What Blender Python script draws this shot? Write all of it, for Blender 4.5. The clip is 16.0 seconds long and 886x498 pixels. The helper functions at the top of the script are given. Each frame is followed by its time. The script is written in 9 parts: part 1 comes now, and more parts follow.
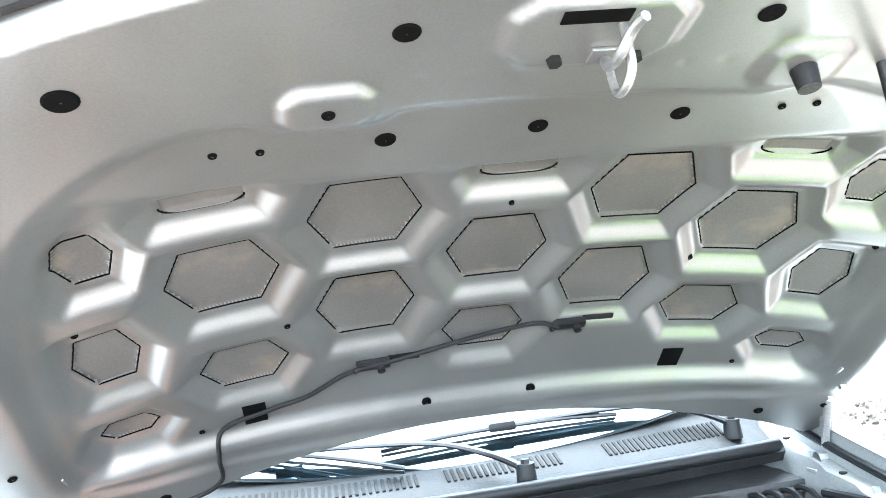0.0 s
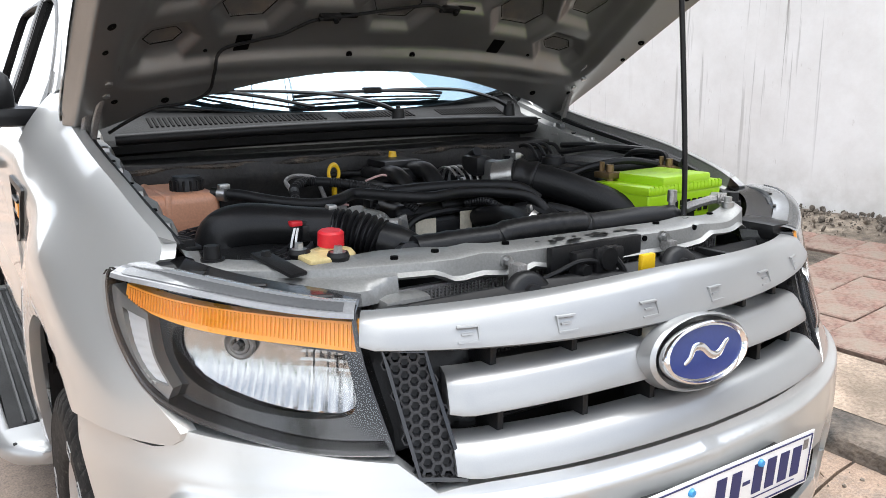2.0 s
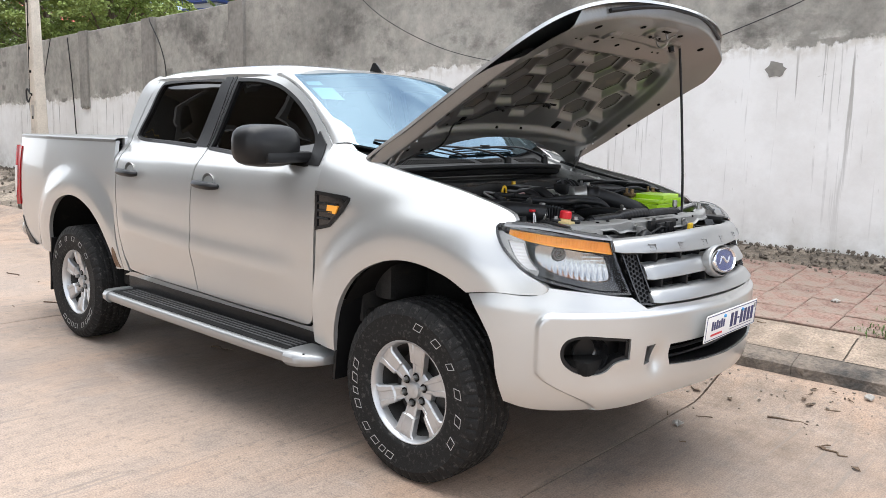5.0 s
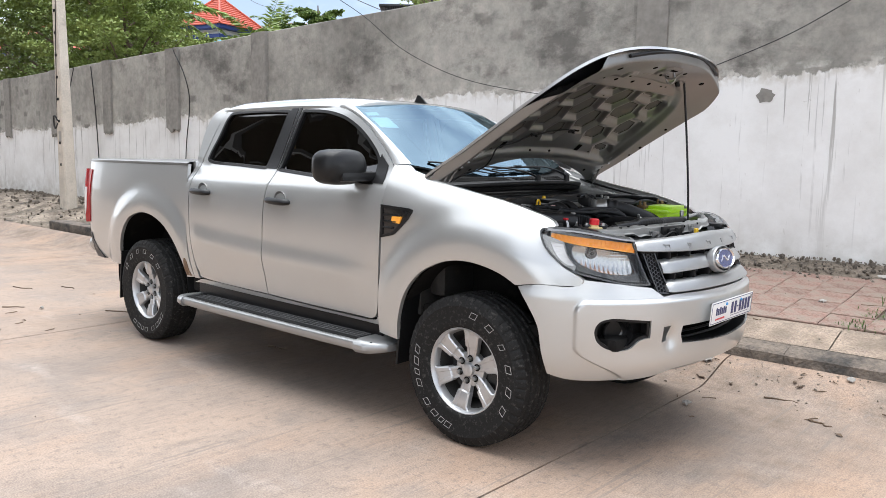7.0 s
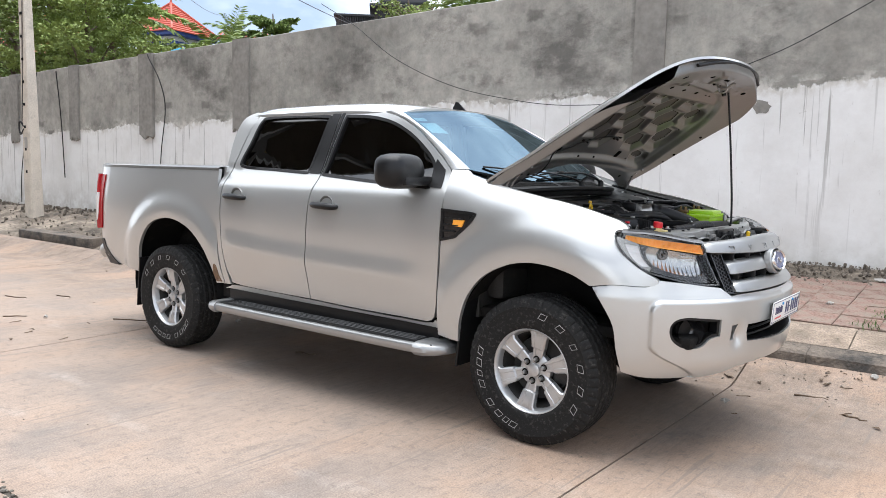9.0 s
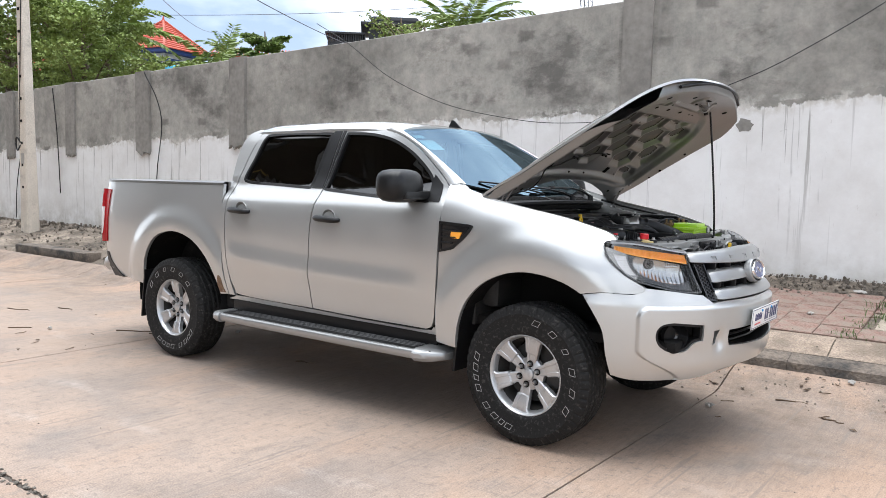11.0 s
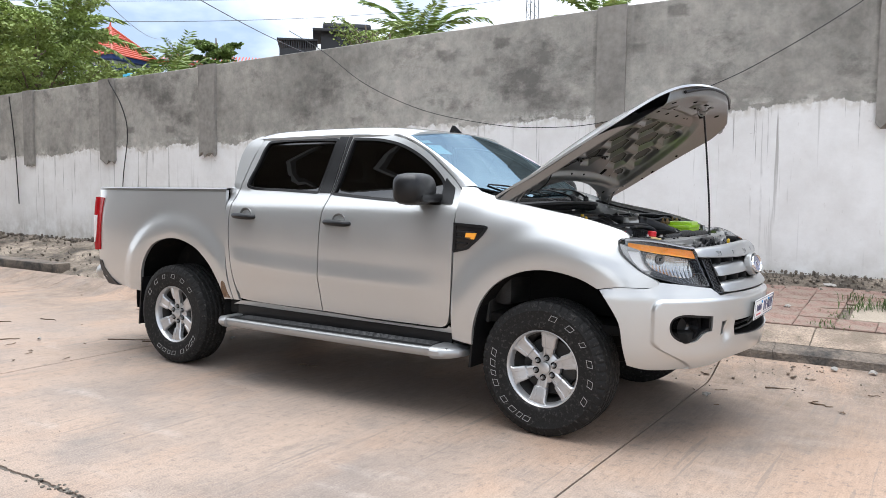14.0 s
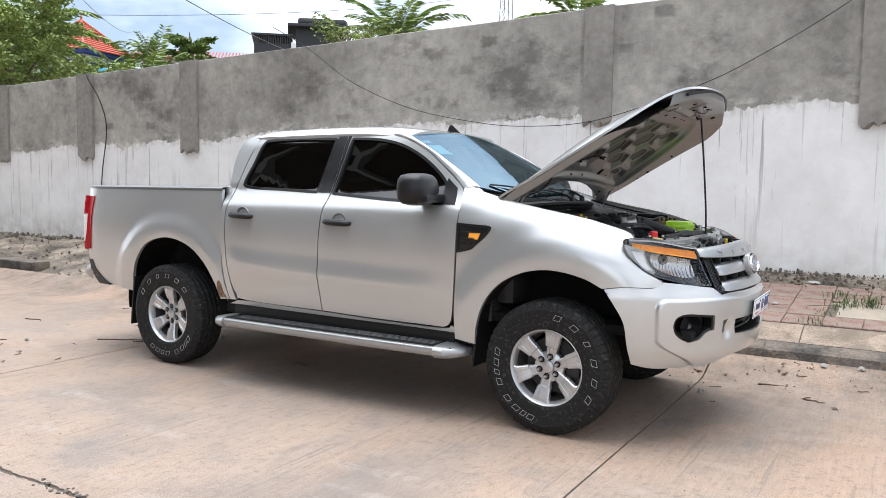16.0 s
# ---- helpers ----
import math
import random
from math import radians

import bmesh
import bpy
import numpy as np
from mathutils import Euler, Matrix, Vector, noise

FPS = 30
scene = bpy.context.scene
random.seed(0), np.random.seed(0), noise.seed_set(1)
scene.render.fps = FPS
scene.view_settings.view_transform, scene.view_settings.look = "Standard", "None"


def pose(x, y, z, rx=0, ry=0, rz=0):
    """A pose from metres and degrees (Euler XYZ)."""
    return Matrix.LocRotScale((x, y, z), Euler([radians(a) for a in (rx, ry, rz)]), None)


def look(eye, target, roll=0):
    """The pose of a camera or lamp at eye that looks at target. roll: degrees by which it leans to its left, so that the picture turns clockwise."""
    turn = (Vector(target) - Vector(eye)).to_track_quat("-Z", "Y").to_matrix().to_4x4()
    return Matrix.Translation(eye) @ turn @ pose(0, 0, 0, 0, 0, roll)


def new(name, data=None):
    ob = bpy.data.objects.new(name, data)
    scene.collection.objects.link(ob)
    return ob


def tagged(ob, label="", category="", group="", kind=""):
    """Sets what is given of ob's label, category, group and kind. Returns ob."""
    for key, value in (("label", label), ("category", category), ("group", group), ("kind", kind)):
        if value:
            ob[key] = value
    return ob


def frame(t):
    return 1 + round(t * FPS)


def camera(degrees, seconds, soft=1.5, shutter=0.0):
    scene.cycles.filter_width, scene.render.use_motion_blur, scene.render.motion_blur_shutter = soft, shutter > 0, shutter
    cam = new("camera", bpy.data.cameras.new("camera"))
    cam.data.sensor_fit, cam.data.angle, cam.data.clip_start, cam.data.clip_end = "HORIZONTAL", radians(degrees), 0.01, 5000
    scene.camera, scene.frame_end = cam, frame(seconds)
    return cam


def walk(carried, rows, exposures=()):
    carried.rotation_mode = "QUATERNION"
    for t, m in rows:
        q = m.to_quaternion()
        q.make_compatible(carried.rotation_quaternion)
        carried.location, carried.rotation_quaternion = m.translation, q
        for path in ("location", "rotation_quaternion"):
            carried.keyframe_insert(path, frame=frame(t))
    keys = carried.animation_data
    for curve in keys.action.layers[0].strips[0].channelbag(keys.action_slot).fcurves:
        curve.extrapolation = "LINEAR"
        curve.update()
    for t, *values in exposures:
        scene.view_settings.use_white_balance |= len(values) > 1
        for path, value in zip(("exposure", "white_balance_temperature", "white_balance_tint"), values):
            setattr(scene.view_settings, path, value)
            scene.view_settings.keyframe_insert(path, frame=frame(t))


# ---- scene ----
cam = camera(58.9, 16.0, 0.4)
PATH = [
    (0, (1.264, -0.27, 1.708), (-0.705, 0.061, 1.827), -6.6),
    (0.4, (1.433, -0.314, 1.677), (-0.527, 0.078, 1.604), -4.3),
    (0.5, (1.475, -0.337, 1.669), (-0.475, 0.093, 1.554), -3.7),
    (0.7, (1.551, -0.375, 1.653), (-0.376, 0.12, 1.448), -2.7),
    (1, (1.657, -0.476, 1.614), (-0.225, 0.136, 1.328), -1.1),
    (1.2, (1.753, -0.635, 1.556), (-0.076, 0.128, 1.283), -1.1),
    (1.5, (1.781, -0.793, 1.54), (0.021, 0.075, 1.154), -0.1),
    (1.7, (1.789, -0.898, 1.512), (0.094, 0.083, 1.105), -1.1),
    (2, (1.786, -1.075, 1.46), (0.149, -0.012, 1.027), -0.4),
    (2.5, (1.787, -1.465, 1.481), (0.264, -0.246, 1.04), -0.7),
    (3, (1.868, -1.849, 1.496), (0.422, -0.531, 1.082), 0.1),
    (3.5, (2.022, -2.163, 1.493), (0.629, -0.779, 1.111), 1.0),
    (4, (2.143, -2.527, 1.496), (0.789, -1.096, 1.148), 1.6),
    (4.2, (2.159, -2.68, 1.49), (0.823, -1.229, 1.158), 1.9),
    (6.3, (2.421, -3.684, 1.484), (1.113, -2.195, 1.214), 1.4),
    (6.5, (2.453, -3.734, 1.483), (1.142, -2.246, 1.224), 1.3),
    (7, (2.485, -3.879, 1.487), (1.172, -2.39, 1.246), 1.1),
    (7.5, (2.416, -4.042, 1.476), (1.117, -2.538, 1.248), 1.1),
    (8, (2.327, -4.179, 1.473), (1.058, -2.65, 1.249), 1.1),
    (8.5, (2.164, -4.262, 1.442), (0.93, -2.703, 1.224), 1.3),
    (9, (2.046, -4.332, 1.443), (0.838, -2.752, 1.231), 1.4),
    (9.2, (2.018, -4.378, 1.441), (0.816, -2.794, 1.233), 1.4),
    (11.3, (2.179, -4.544, 1.433), (0.99, -2.945, 1.264), 1.5),
    (11.5, (2.198, -4.535, 1.441), (1.009, -2.936, 1.268), 1.6),
    (12, (2.213, -4.542, 1.437), (1.028, -2.939, 1.267), 1.4),
    (12.5, (2.165, -4.61, 1.422), (0.998, -2.994, 1.257), 1.2),
    (13, (2.056, -4.75, 1.411), (0.918, -3.113, 1.252), 0.9),
    (13.5, (1.971, -4.847, 1.409), (0.863, -3.189, 1.253), 0.7),
    (14, (1.924, -4.892, 1.409), (0.837, -3.22, 1.256), 0.7),
    (14.5, (1.88, -4.925, 1.408), (0.809, -3.244, 1.254), 0.8),
    (15, (1.869, -4.915, 1.415), (0.809, -3.225, 1.258), 0.9),
    (15.5, (1.878, -4.884, 1.43), (0.832, -3.187, 1.269), 0.8),
    (16, (1.781, -5.004, 1.432), (0.752, -3.296, 1.27), 0.8),
]
EXPOSURES = [(0.0, 4.32, 5300, 0), (0.5, 3.80, 5800, 5), (1.0, 3.05, 6050, 8), (1.5, 2.0, 6150, 9), (2.0, 1.42, 6200, 9), (2.5, 1.30, 6200, 8), (3.5, 1.30, 6200, 8), (4.0, 1.29, 6200, 9), (6.5, 1.15, 6150, 9), (16.0, 1.07, 6050, 9)]
walk(cam, [(t, look(eye, target, roll)) for t, eye, target, roll in PATH], EXPOSURES)

# ---- world and sun ----
world = bpy.data.worlds.new("sky")
scene.world = world
world.use_nodes = True
wn, wl = world.node_tree.nodes, world.node_tree.links
wn.clear()
sky = wn.new("ShaderNodeTexSky")
sky.sky_type = "NISHITA"
sky.sun_disc = False
sky.sun_elevation, sky.sun_rotation = radians(82), radians(335)
sky.air_density, sky.dust_density, sky.ozone_density = 1.0, 2.5, 1.2
coord = wn.new("ShaderNodeTexCoord")
cloud_map = wn.new("ShaderNodeMapping")
cloud_map.inputs["Scale"].default_value = (1.0, 1.0, 2.2)
cloud = wn.new("ShaderNodeTexNoise")
cloud.inputs["Scale"].default_value, cloud.inputs["Detail"].default_value = 2.4, 7.0
cloud_ramp = wn.new("ShaderNodeValToRGB")
cloud_ramp.color_ramp.elements[0].position, cloud_ramp.color_ramp.elements[1].position = 0.36, 0.60
cloud_ramp.color_ramp.elements[0].color = (0.15, 0.15, 0.15, 1)
mixer = wn.new("ShaderNodeMix")
mixer.data_type = "RGBA"
mixer.inputs[7].default_value = (9.6, 9.6, 9.7, 1)
sky_out = wn.new("ShaderNodeBackground")
sky_out.inputs["Strength"].default_value = 0.104
end = wn.new("ShaderNodeOutputWorld")
wl.new(coord.outputs["Generated"], cloud_map.inputs["Vector"])
wl.new(cloud_map.outputs["Vector"], cloud.inputs["Vector"])
wl.new(cloud.outputs["Fac"], cloud_ramp.inputs["Fac"])
wl.new(cloud_ramp.outputs["Color"], mixer.inputs[0])
thin = wn.new("ShaderNodeMix")
thin.data_type, thin.blend_type = "RGBA", "MULTIPLY"
thin.inputs[0].default_value = 1.0
thin.inputs[7].default_value = (0.58, 0.64, 0.72, 1)
wl.new(sky.outputs["Color"], thin.inputs[6])
wl.new(thin.outputs[2], mixer.inputs[6])
wl.new(mixer.outputs[2], sky_out.inputs["Color"])
wl.new(sky_out.outputs["Background"], end.inputs["Surface"])

sun = new("sun", bpy.data.lights.new("sun", "SUN"))
sun.data.energy, sun.data.angle, sun.data.color = 1.9, radians(66), (1.0, 0.97, 0.92)
sun.matrix_world = look((-0.6, 1.3, 10.0), (0, 0, 0))


# ---- materials ----
def node_mat(name):
    m = bpy.data.materials.new(name)
    m.use_nodes = True
    return m, m.node_tree.nodes, m.node_tree.links, m.node_tree.nodes["Principled BSDF"]


def mat(name, color, rough=0.5, metal=0.0, vary=0.12, scale=6.0, fine=90.0, bump=0.05, coat=0.0, dirt=None, dirt_amount=0.0, spec=0.5, per_piece=0.0):
    """A surface with broad blotches, fine grain and a little relief; dirt: a second colour in patches."""
    m, n, l, b = node_mat(name)
    tc = n.new("ShaderNodeTexCoord")
    big, small = n.new("ShaderNodeTexNoise"), n.new("ShaderNodeTexNoise")
    big.inputs["Scale"].default_value, big.inputs["Detail"].default_value = scale, 5
    small.inputs["Scale"].default_value, small.inputs["Detail"].default_value = fine, 3
    l.new(tc.outputs["Object"], big.inputs["Vector"])
    l.new(tc.outputs["Object"], small.inputs["Vector"])
    add = n.new("ShaderNodeMath")
    add.operation = "ADD"
    l.new(big.outputs["Fac"], add.inputs[0])
    l.new(small.outputs["Fac"], add.inputs[1])
    ramp = n.new("ShaderNodeMapRange")
    ramp.inputs[1].default_value, ramp.inputs[2].default_value = 0.7, 1.3
    ramp.inputs[3].default_value, ramp.inputs[4].default_value = 1 - vary, 1 + vary
    l.new(add.outputs[0], ramp.inputs[0])
    tint = n.new("ShaderNodeMix")
    tint.data_type, tint.blend_type = "RGBA", "MULTIPLY"
    tint.inputs[0].default_value = 1.0
    tint.inputs[6].default_value = (*color, 1)
    l.new(ramp.outputs[0], tint.inputs[7])
    out = tint.outputs[2]
    if per_piece:
        info = n.new("ShaderNodeObjectInfo")
        isl = n.new("ShaderNodeNewGeometry")
        both = n.new("ShaderNodeMath")
        both.operation = "ADD"
        l.new(info.outputs["Random"], both.inputs[0])
        l.new(isl.outputs["Random Per Island"], both.inputs[1])
        pr = n.new("ShaderNodeMapRange")
        pr.inputs[2].default_value = 2.0
        pr.inputs[3].default_value, pr.inputs[4].default_value = 1 - per_piece, 1 + per_piece
        l.new(both.outputs[0], pr.inputs[0])
        pm = n.new("ShaderNodeMix")
        pm.data_type, pm.blend_type = "RGBA", "MULTIPLY"
        pm.inputs[0].default_value = 1.0
        l.new(out, pm.inputs[6])
        l.new(pr.outputs[0], pm.inputs[7])
        out = pm.outputs[2]
    if dirt:
        dn = n.new("ShaderNodeTexNoise")
        dn.inputs["Scale"].default_value, dn.inputs["Detail"].default_value, dn.inputs["Roughness"].default_value = scale * 0.8, 9, 0.65
        l.new(tc.outputs["Object"], dn.inputs["Vector"])
        dr = n.new("ShaderNodeMapRange")
        dr.inputs[1].default_value, dr.inputs[2].default_value = 0.62 - 0.25 * dirt_amount, 0.78 - 0.2 * dirt_amount
        dr.inputs[4].default_value = min(1.0, 0.5 + dirt_amount)
        l.new(dn.outputs["Fac"], dr.inputs[0])
        dm = n.new("ShaderNodeMix")
        dm.data_type = "RGBA"
        dm.inputs[7].default_value = (*dirt, 1)
        l.new(dr.outputs[0], dm.inputs[0])
        l.new(out, dm.inputs[6])
        out = dm.outputs[2]
    l.new(out, b.inputs["Base Color"])
    rr = n.new("ShaderNodeMapRange")
    rr.inputs[1].default_value, rr.inputs[2].default_value = 0.3, 0.7
    rr.inputs[3].default_value, rr.inputs[4].default_value = max(0.02, rough * 0.88), min(1, rough * 1.12)
    l.new(big.outputs["Fac"], rr.inputs[0])
    l.new(rr.outputs[0], b.inputs["Roughness"])
    b.inputs["Metallic"].default_value = metal
    b.inputs["Coat Weight"].default_value = coat
    b.inputs["Coat Roughness"].default_value = 0.06
    b.inputs["Specular IOR Level"].default_value = spec
    if bump:
        bp = n.new("ShaderNodeBump")
        bp.inputs["Strength"].default_value, bp.inputs["Distance"].default_value = min(1, bump * 4), 0.004 if bump < 0.2 else 0.012
        l.new(small.outputs["Fac"], bp.inputs["Height"])
        l.new(bp.outputs[0], b.inputs["Normal"])
    return m


def thin_glass(name, tint, gloss=0.05, ior=1.5, film=(1, 1, 1)):
    """A pane: tinted clear layer under a mirror-like gloss that grows with the angle."""
    m, n, l, b = node_mat(name)
    n.remove(b)
    clear, shine, mix, fr = n.new("ShaderNodeBsdfTransparent"), n.new("ShaderNodeBsdfGlossy"), n.new("ShaderNodeMixShader"), n.new("ShaderNodeFresnel")
    clear.inputs[0].default_value = (*tint, 1)
    shine.inputs["Roughness"].default_value = gloss
    fr.inputs["IOR"].default_value = ior
    shine.inputs["Color"].default_value = (*film, 1)
    l.new(fr.outputs[0], mix.inputs[0])
    l.new(clear.outputs[0], mix.inputs[1])
    l.new(shine.outputs[0], mix.inputs[2])
    l.new(mix.outputs[0], n["Material Output"].inputs[0])
    return m


PAINT = mat("silver_paint", (0.53, 0.535, 0.525), 0.32, 0.64, 0.03, 3, 900, 0.0, 1.0)
# silver darkened for the shaded bonnet underside; also the plain grey bed trim
PAINT_IN = mat("silver_paint_shade_grey", (0.250, 0.248, 0.240), 0.36, 0.70, 0.10, 7, 400, 0.0, 0.3, (0.26, 0.235, 0.20), 0.14)
SATIN = mat("satin_reflector", (0.44, 0.445, 0.44), 0.20, 0.95, 0.05, 30, 200, 0.0)
CLEAR_RIB = mat("clear_ribbed_plastic", (0.72, 0.73, 0.74), 0.22, 0.25, 0.05, 30, 200, 0.0, 0.5)
LAMP_PALE = mat("clear_plastic_top", (0.27, 0.275, 0.28), 0.22, 0.2, 0.12, 18, 200, 0.0, 0.6, (0.26, 0.24, 0.21), 0.2)
TREAD = mat("tread_black", (0.012, 0.012, 0.012), 0.6, 0, 0.3, 9, 200, 0.05, 0, (0.04, 0.037, 0.033), 0.1, 0.2)
# lighter than the tread plate: the ribs' highlight is painted in
RIB_HIGHLIGHT = mat("rib_highlight_grey", (0.045, 0.045, 0.045), 0.5, 0, 0.3, 8, 200, 0.03)
LAMP_GREY = mat("lamp_grey", (0.115, 0.118, 0.122), 0.2, 0.2, 0.1, 10, 200, 0.0, 0.8)
LAMP_BACK = mat("lamp_back", (0.02, 0.02, 0.021), 0.4, 0.0, 0.1, 10, 200, 0.0)
LAMP_TRIM = mat("lamp_trim", (0.30, 0.30, 0.295), 0.25, 0.6, 0.06, 10, 200, 0.0)
PAINT_BAY = mat("silver_paint_dusty", (0.27, 0.27, 0.26), 0.40, 0.45, 0.14, 7, 200, 0.02, 0.1, (0.33, 0.29, 0.24), 0.15)
GRILLE_PAINT = mat("silver_satin", (0.36, 0.364, 0.362), 0.36, 0.60, 0.03, 5, 500, 0.0, 0.4)
PLASTIC = mat("black_plastic", (0.011, 0.011, 0.0115), 0.36, 0, 0.25, 9, 300, 0.03, 0, None, 0, 0.28)
PLASTIC_SOFT = mat("grey_black_plastic", (0.028, 0.028, 0.030), 0.42, 0, 0.25, 9, 260, 0.05, 0, (0.07, 0.064, 0.056), 0.08, 0.35)
GLOSS_BLACK = mat("gloss_black", (0.012, 0.012, 0.013), 0.18, 0, 0.1, 5, 300, 0.0, 0.5)
RUBBER = mat("rubber", (0.008, 0.008, 0.0085), 0.48, 0, 0.3, 12, 220, 0.04, 0, None, 0, 0.32)
TYRE = mat("tyre_rubber", (0.013, 0.0128, 0.0126), 0.72, 0, 0.4, 60, 220, 0.06, 0, (0.095, 0.089, 0.082), 0.30, 0.22)
ALLOY = mat("alloy", (0.52, 0.525, 0.53), 0.32, 0.65, 0.05, 8, 300, 0.0, 0.5, (0.20, 0.18, 0.16), 0.1)
STEEL = mat("steel", (0.42, 0.42, 0.41), 0.36, 0.9, 0.15, 12, 260, 0.02)
DULL_STEEL = mat("cast_metal", (0.30, 0.29, 0.28), 0.55, 0.7, 0.25, 16, 260, 0.08)
CHROME = mat("chrome", (0.80, 0.80, 0.80), 0.07, 1.0, 0.02, 5, 200, 0.0)
# near-black for holes and gaps; the shade inside them is put into the colour
HOLE_SHADE = mat("hollow_shade_black", (0.002, 0.002, 0.002), 0.9, 0, 0.2, 8, 90, 0.0, 0, None, 0, 0.05)
DARK = mat("underbody", (0.010, 0.0095, 0.009), 0.9, 0, 0.3, 8, 90, 0.08, 0, (0.03, 0.026, 0.022), 0.2, 0.2)
BAY_DARK = mat("bay_insulation", (0.026, 0.025, 0.024), 0.6, 0, 0.35, 10, 120, 0.1, 0, (0.06, 0.05, 0.042), 0.25)
WHEELHOUSE = mat("wheel_liner", (0.008, 0.0077, 0.0074), 0.92, 0, 0.3, 8, 120, 0.08, 0, (0.035, 0.03, 0.025), 0.2, 0.2)
LIME = mat("lime_battery_case", (0.37, 0.63, 0.012), 0.32, 0, 0.05, 10, 200, 0.0, 0.1)
TANK = mat("amber_tank", (0.66, 0.33, 0.20), 0.35, 0, 0.12, 12, 200, 0.02, 0.1)
CREAM = mat("yellowed_bottle", (0.66, 0.53, 0.25), 0.4, 0, 0.12, 14, 200, 0.02)
RED = mat("red_plastic", (0.62, 0.02, 0.03), 0.35, 0, 0.08, 10, 200, 0.0)
YELLOW = mat("yellow_plastic", (0.75, 0.47, 0.01), 0.4, 0, 0.08, 10, 200, 0.0)
AMBER = mat("amber_lens", (1.0, 0.43, 0.05), 0.3, 0, 0.06, 20, 200, 0.0, 0.1)
RED_LENS = mat("red_lens", (0.32, 0.004, 0.008), 0.25, 0, 0.1, 10, 200, 0.0, 0.0, None, 0, 0.25)
WHITE_LENS = mat("white_lens", (0.75, 0.73, 0.72), 0.15, 0, 0.06, 10, 200, 0.0, 0.6)
WHITE = mat("white_plate", (0.80, 0.80, 0.79), 0.35, 0, 0.03, 10, 200, 0.0)
NAVY = mat("navy", (0.012, 0.03, 0.16), 0.25, 0, 0.08, 8, 200, 0.0, 0.6)
INK = mat("dark_blue_ink", (0.016, 0.022, 0.11), 0.4, 0, 0.05, 8, 200, 0.0)
BLUE_CAP = mat("blue_cap", (0.05, 0.30, 0.62), 0.3, 0, 0.05, 8, 200, 0.0)
LABEL = mat("paper_label", (0.62, 0.56, 0.44), 0.7, 0, 0.12, 25, 200, 0.02, 0, (0.35, 0.30, 0.22), 0.2)
WHITE_RUBBER = mat("raised_white_rubber", (0.36, 0.355, 0.345), 0.6, 0, 0.15, 30, 200, 0.02, 0, (0.16, 0.15, 0.13), 0.3)
BRONZE = mat("brass", (0.20, 0.135, 0.07), 0.5, 0.9, 0.1, 20, 200, 0.0)
SEAT = mat("seat_fabric", (0.05, 0.05, 0.055), 0.9, 0, 0.2, 10, 400, 0.05)
LITTER_PINK = mat("pink_wire", (0.62, 0.40, 0.38), 0.5, 0, 0.1, 10, 200, 0.0)
STICKER = mat("pale_sticker", (0.52, 0.80, 0.82), 0.4, 0, 0.05, 10, 200, 0.0)
PANE_DARK = thin_glass("tinted_pane", (0.008, 0.009, 0.010), 0.005, 1.9)
PANE = thin_glass("windscreen_pane", (0.30, 0.38, 0.40), 0.005, 4.6, (0.58, 0.80, 0.95))
LENS = thin_glass("lamp_lens", (0.985, 0.985, 0.985), 0.01, 1.28)


# ---- geometry helpers ----
def part(name, bm, material, parent=None, label="", smooth=True):
    me = bpy.data.meshes.new(name)
    bmesh.ops.recalc_face_normals(bm, faces=bm.faces) if not bm.faces.layers.int.get("keep") else None
    bm.to_mesh(me)
    bm.free()
    me.materials.append(material)
    if smooth:
        me.polygons.foreach_set("use_smooth", [True] * len(me.polygons))
        me.set_sharp_from_angle(angle=radians(38))
    ob = new(name, me)
    if parent is not None:
        ob.parent = parent
    if label:
        ob["label"] = label
    return ob


def again(ob, m, parent):
    """The same mesh once more, as an object of its own."""
    o = ob.copy()
    scene.collection.objects.link(o)
    o.parent = parent
    o.matrix_basis = m
    return o


def spline(xs, ys):
    """A smooth curve through the points, as a function."""
    xs, ys = np.array(xs, float), np.array(ys, float)
    d = np.diff(ys) / np.diff(xs)
    t = np.concatenate([[d[0]], (d[1:] + d[:-1]) / 2, [d[-1]]])

    def f(x):
        i = int(np.clip(np.searchsorted(xs, x) - 1, 0, len(xs) - 2))
        h = xs[i + 1] - xs[i]
        u = min(1.0, max(0.0, (x - xs[i]) / h))
        return float((2 * u**3 - 3 * u**2 + 1) * ys[i] + (u**3 - 2 * u**2 + u) * h * t[i] + (3 * u**2 - 2 * u**3) * ys[i + 1] + (u**3 - u**2) * h * t[i + 1])

    return f


def smooth_step(a, b, x):
    u = min(1.0, max(0.0, (x - a) / (b - a)))
    return u * u * (3 - 2 * u)


def rounded(points, step=0.025, closed=True):
    """A smooth loop through control points (Catmull-Rom). A point given with a third value True is a hard corner."""
    n = len(points)
    out = []
    last = n if closed else n - 1
    for i in range(last):
        p1, p2 = points[i], points[(i + 1) % n]
        p0 = points[(i - 1) % n] if closed or i > 0 else p1
        p3 = points[(i + 2) % n] if closed or i + 2 < n else p2
        if len(p1) > 2 and p1[2]:
            p0 = p1
        if len(p2) > 2 and p2[2]:
            p3 = p2
        a, b, c, d = (np.array(q[:2], float) for q in (p0, p1, p2, p3))
        k = max(1, int(np.ceil(np.linalg.norm(c - b) / step)))
        for j in range(k):
            t = j / k
            out.append(tuple(0.5 * ((2 * b) + (c - a) * t + (2 * a - 5 * b + 4 * c - d) * t * t + (3 * b - a - 3 * c + d) * t**3)))
    if not closed:
        out.append(tuple(points[-1][:2]))
    return out


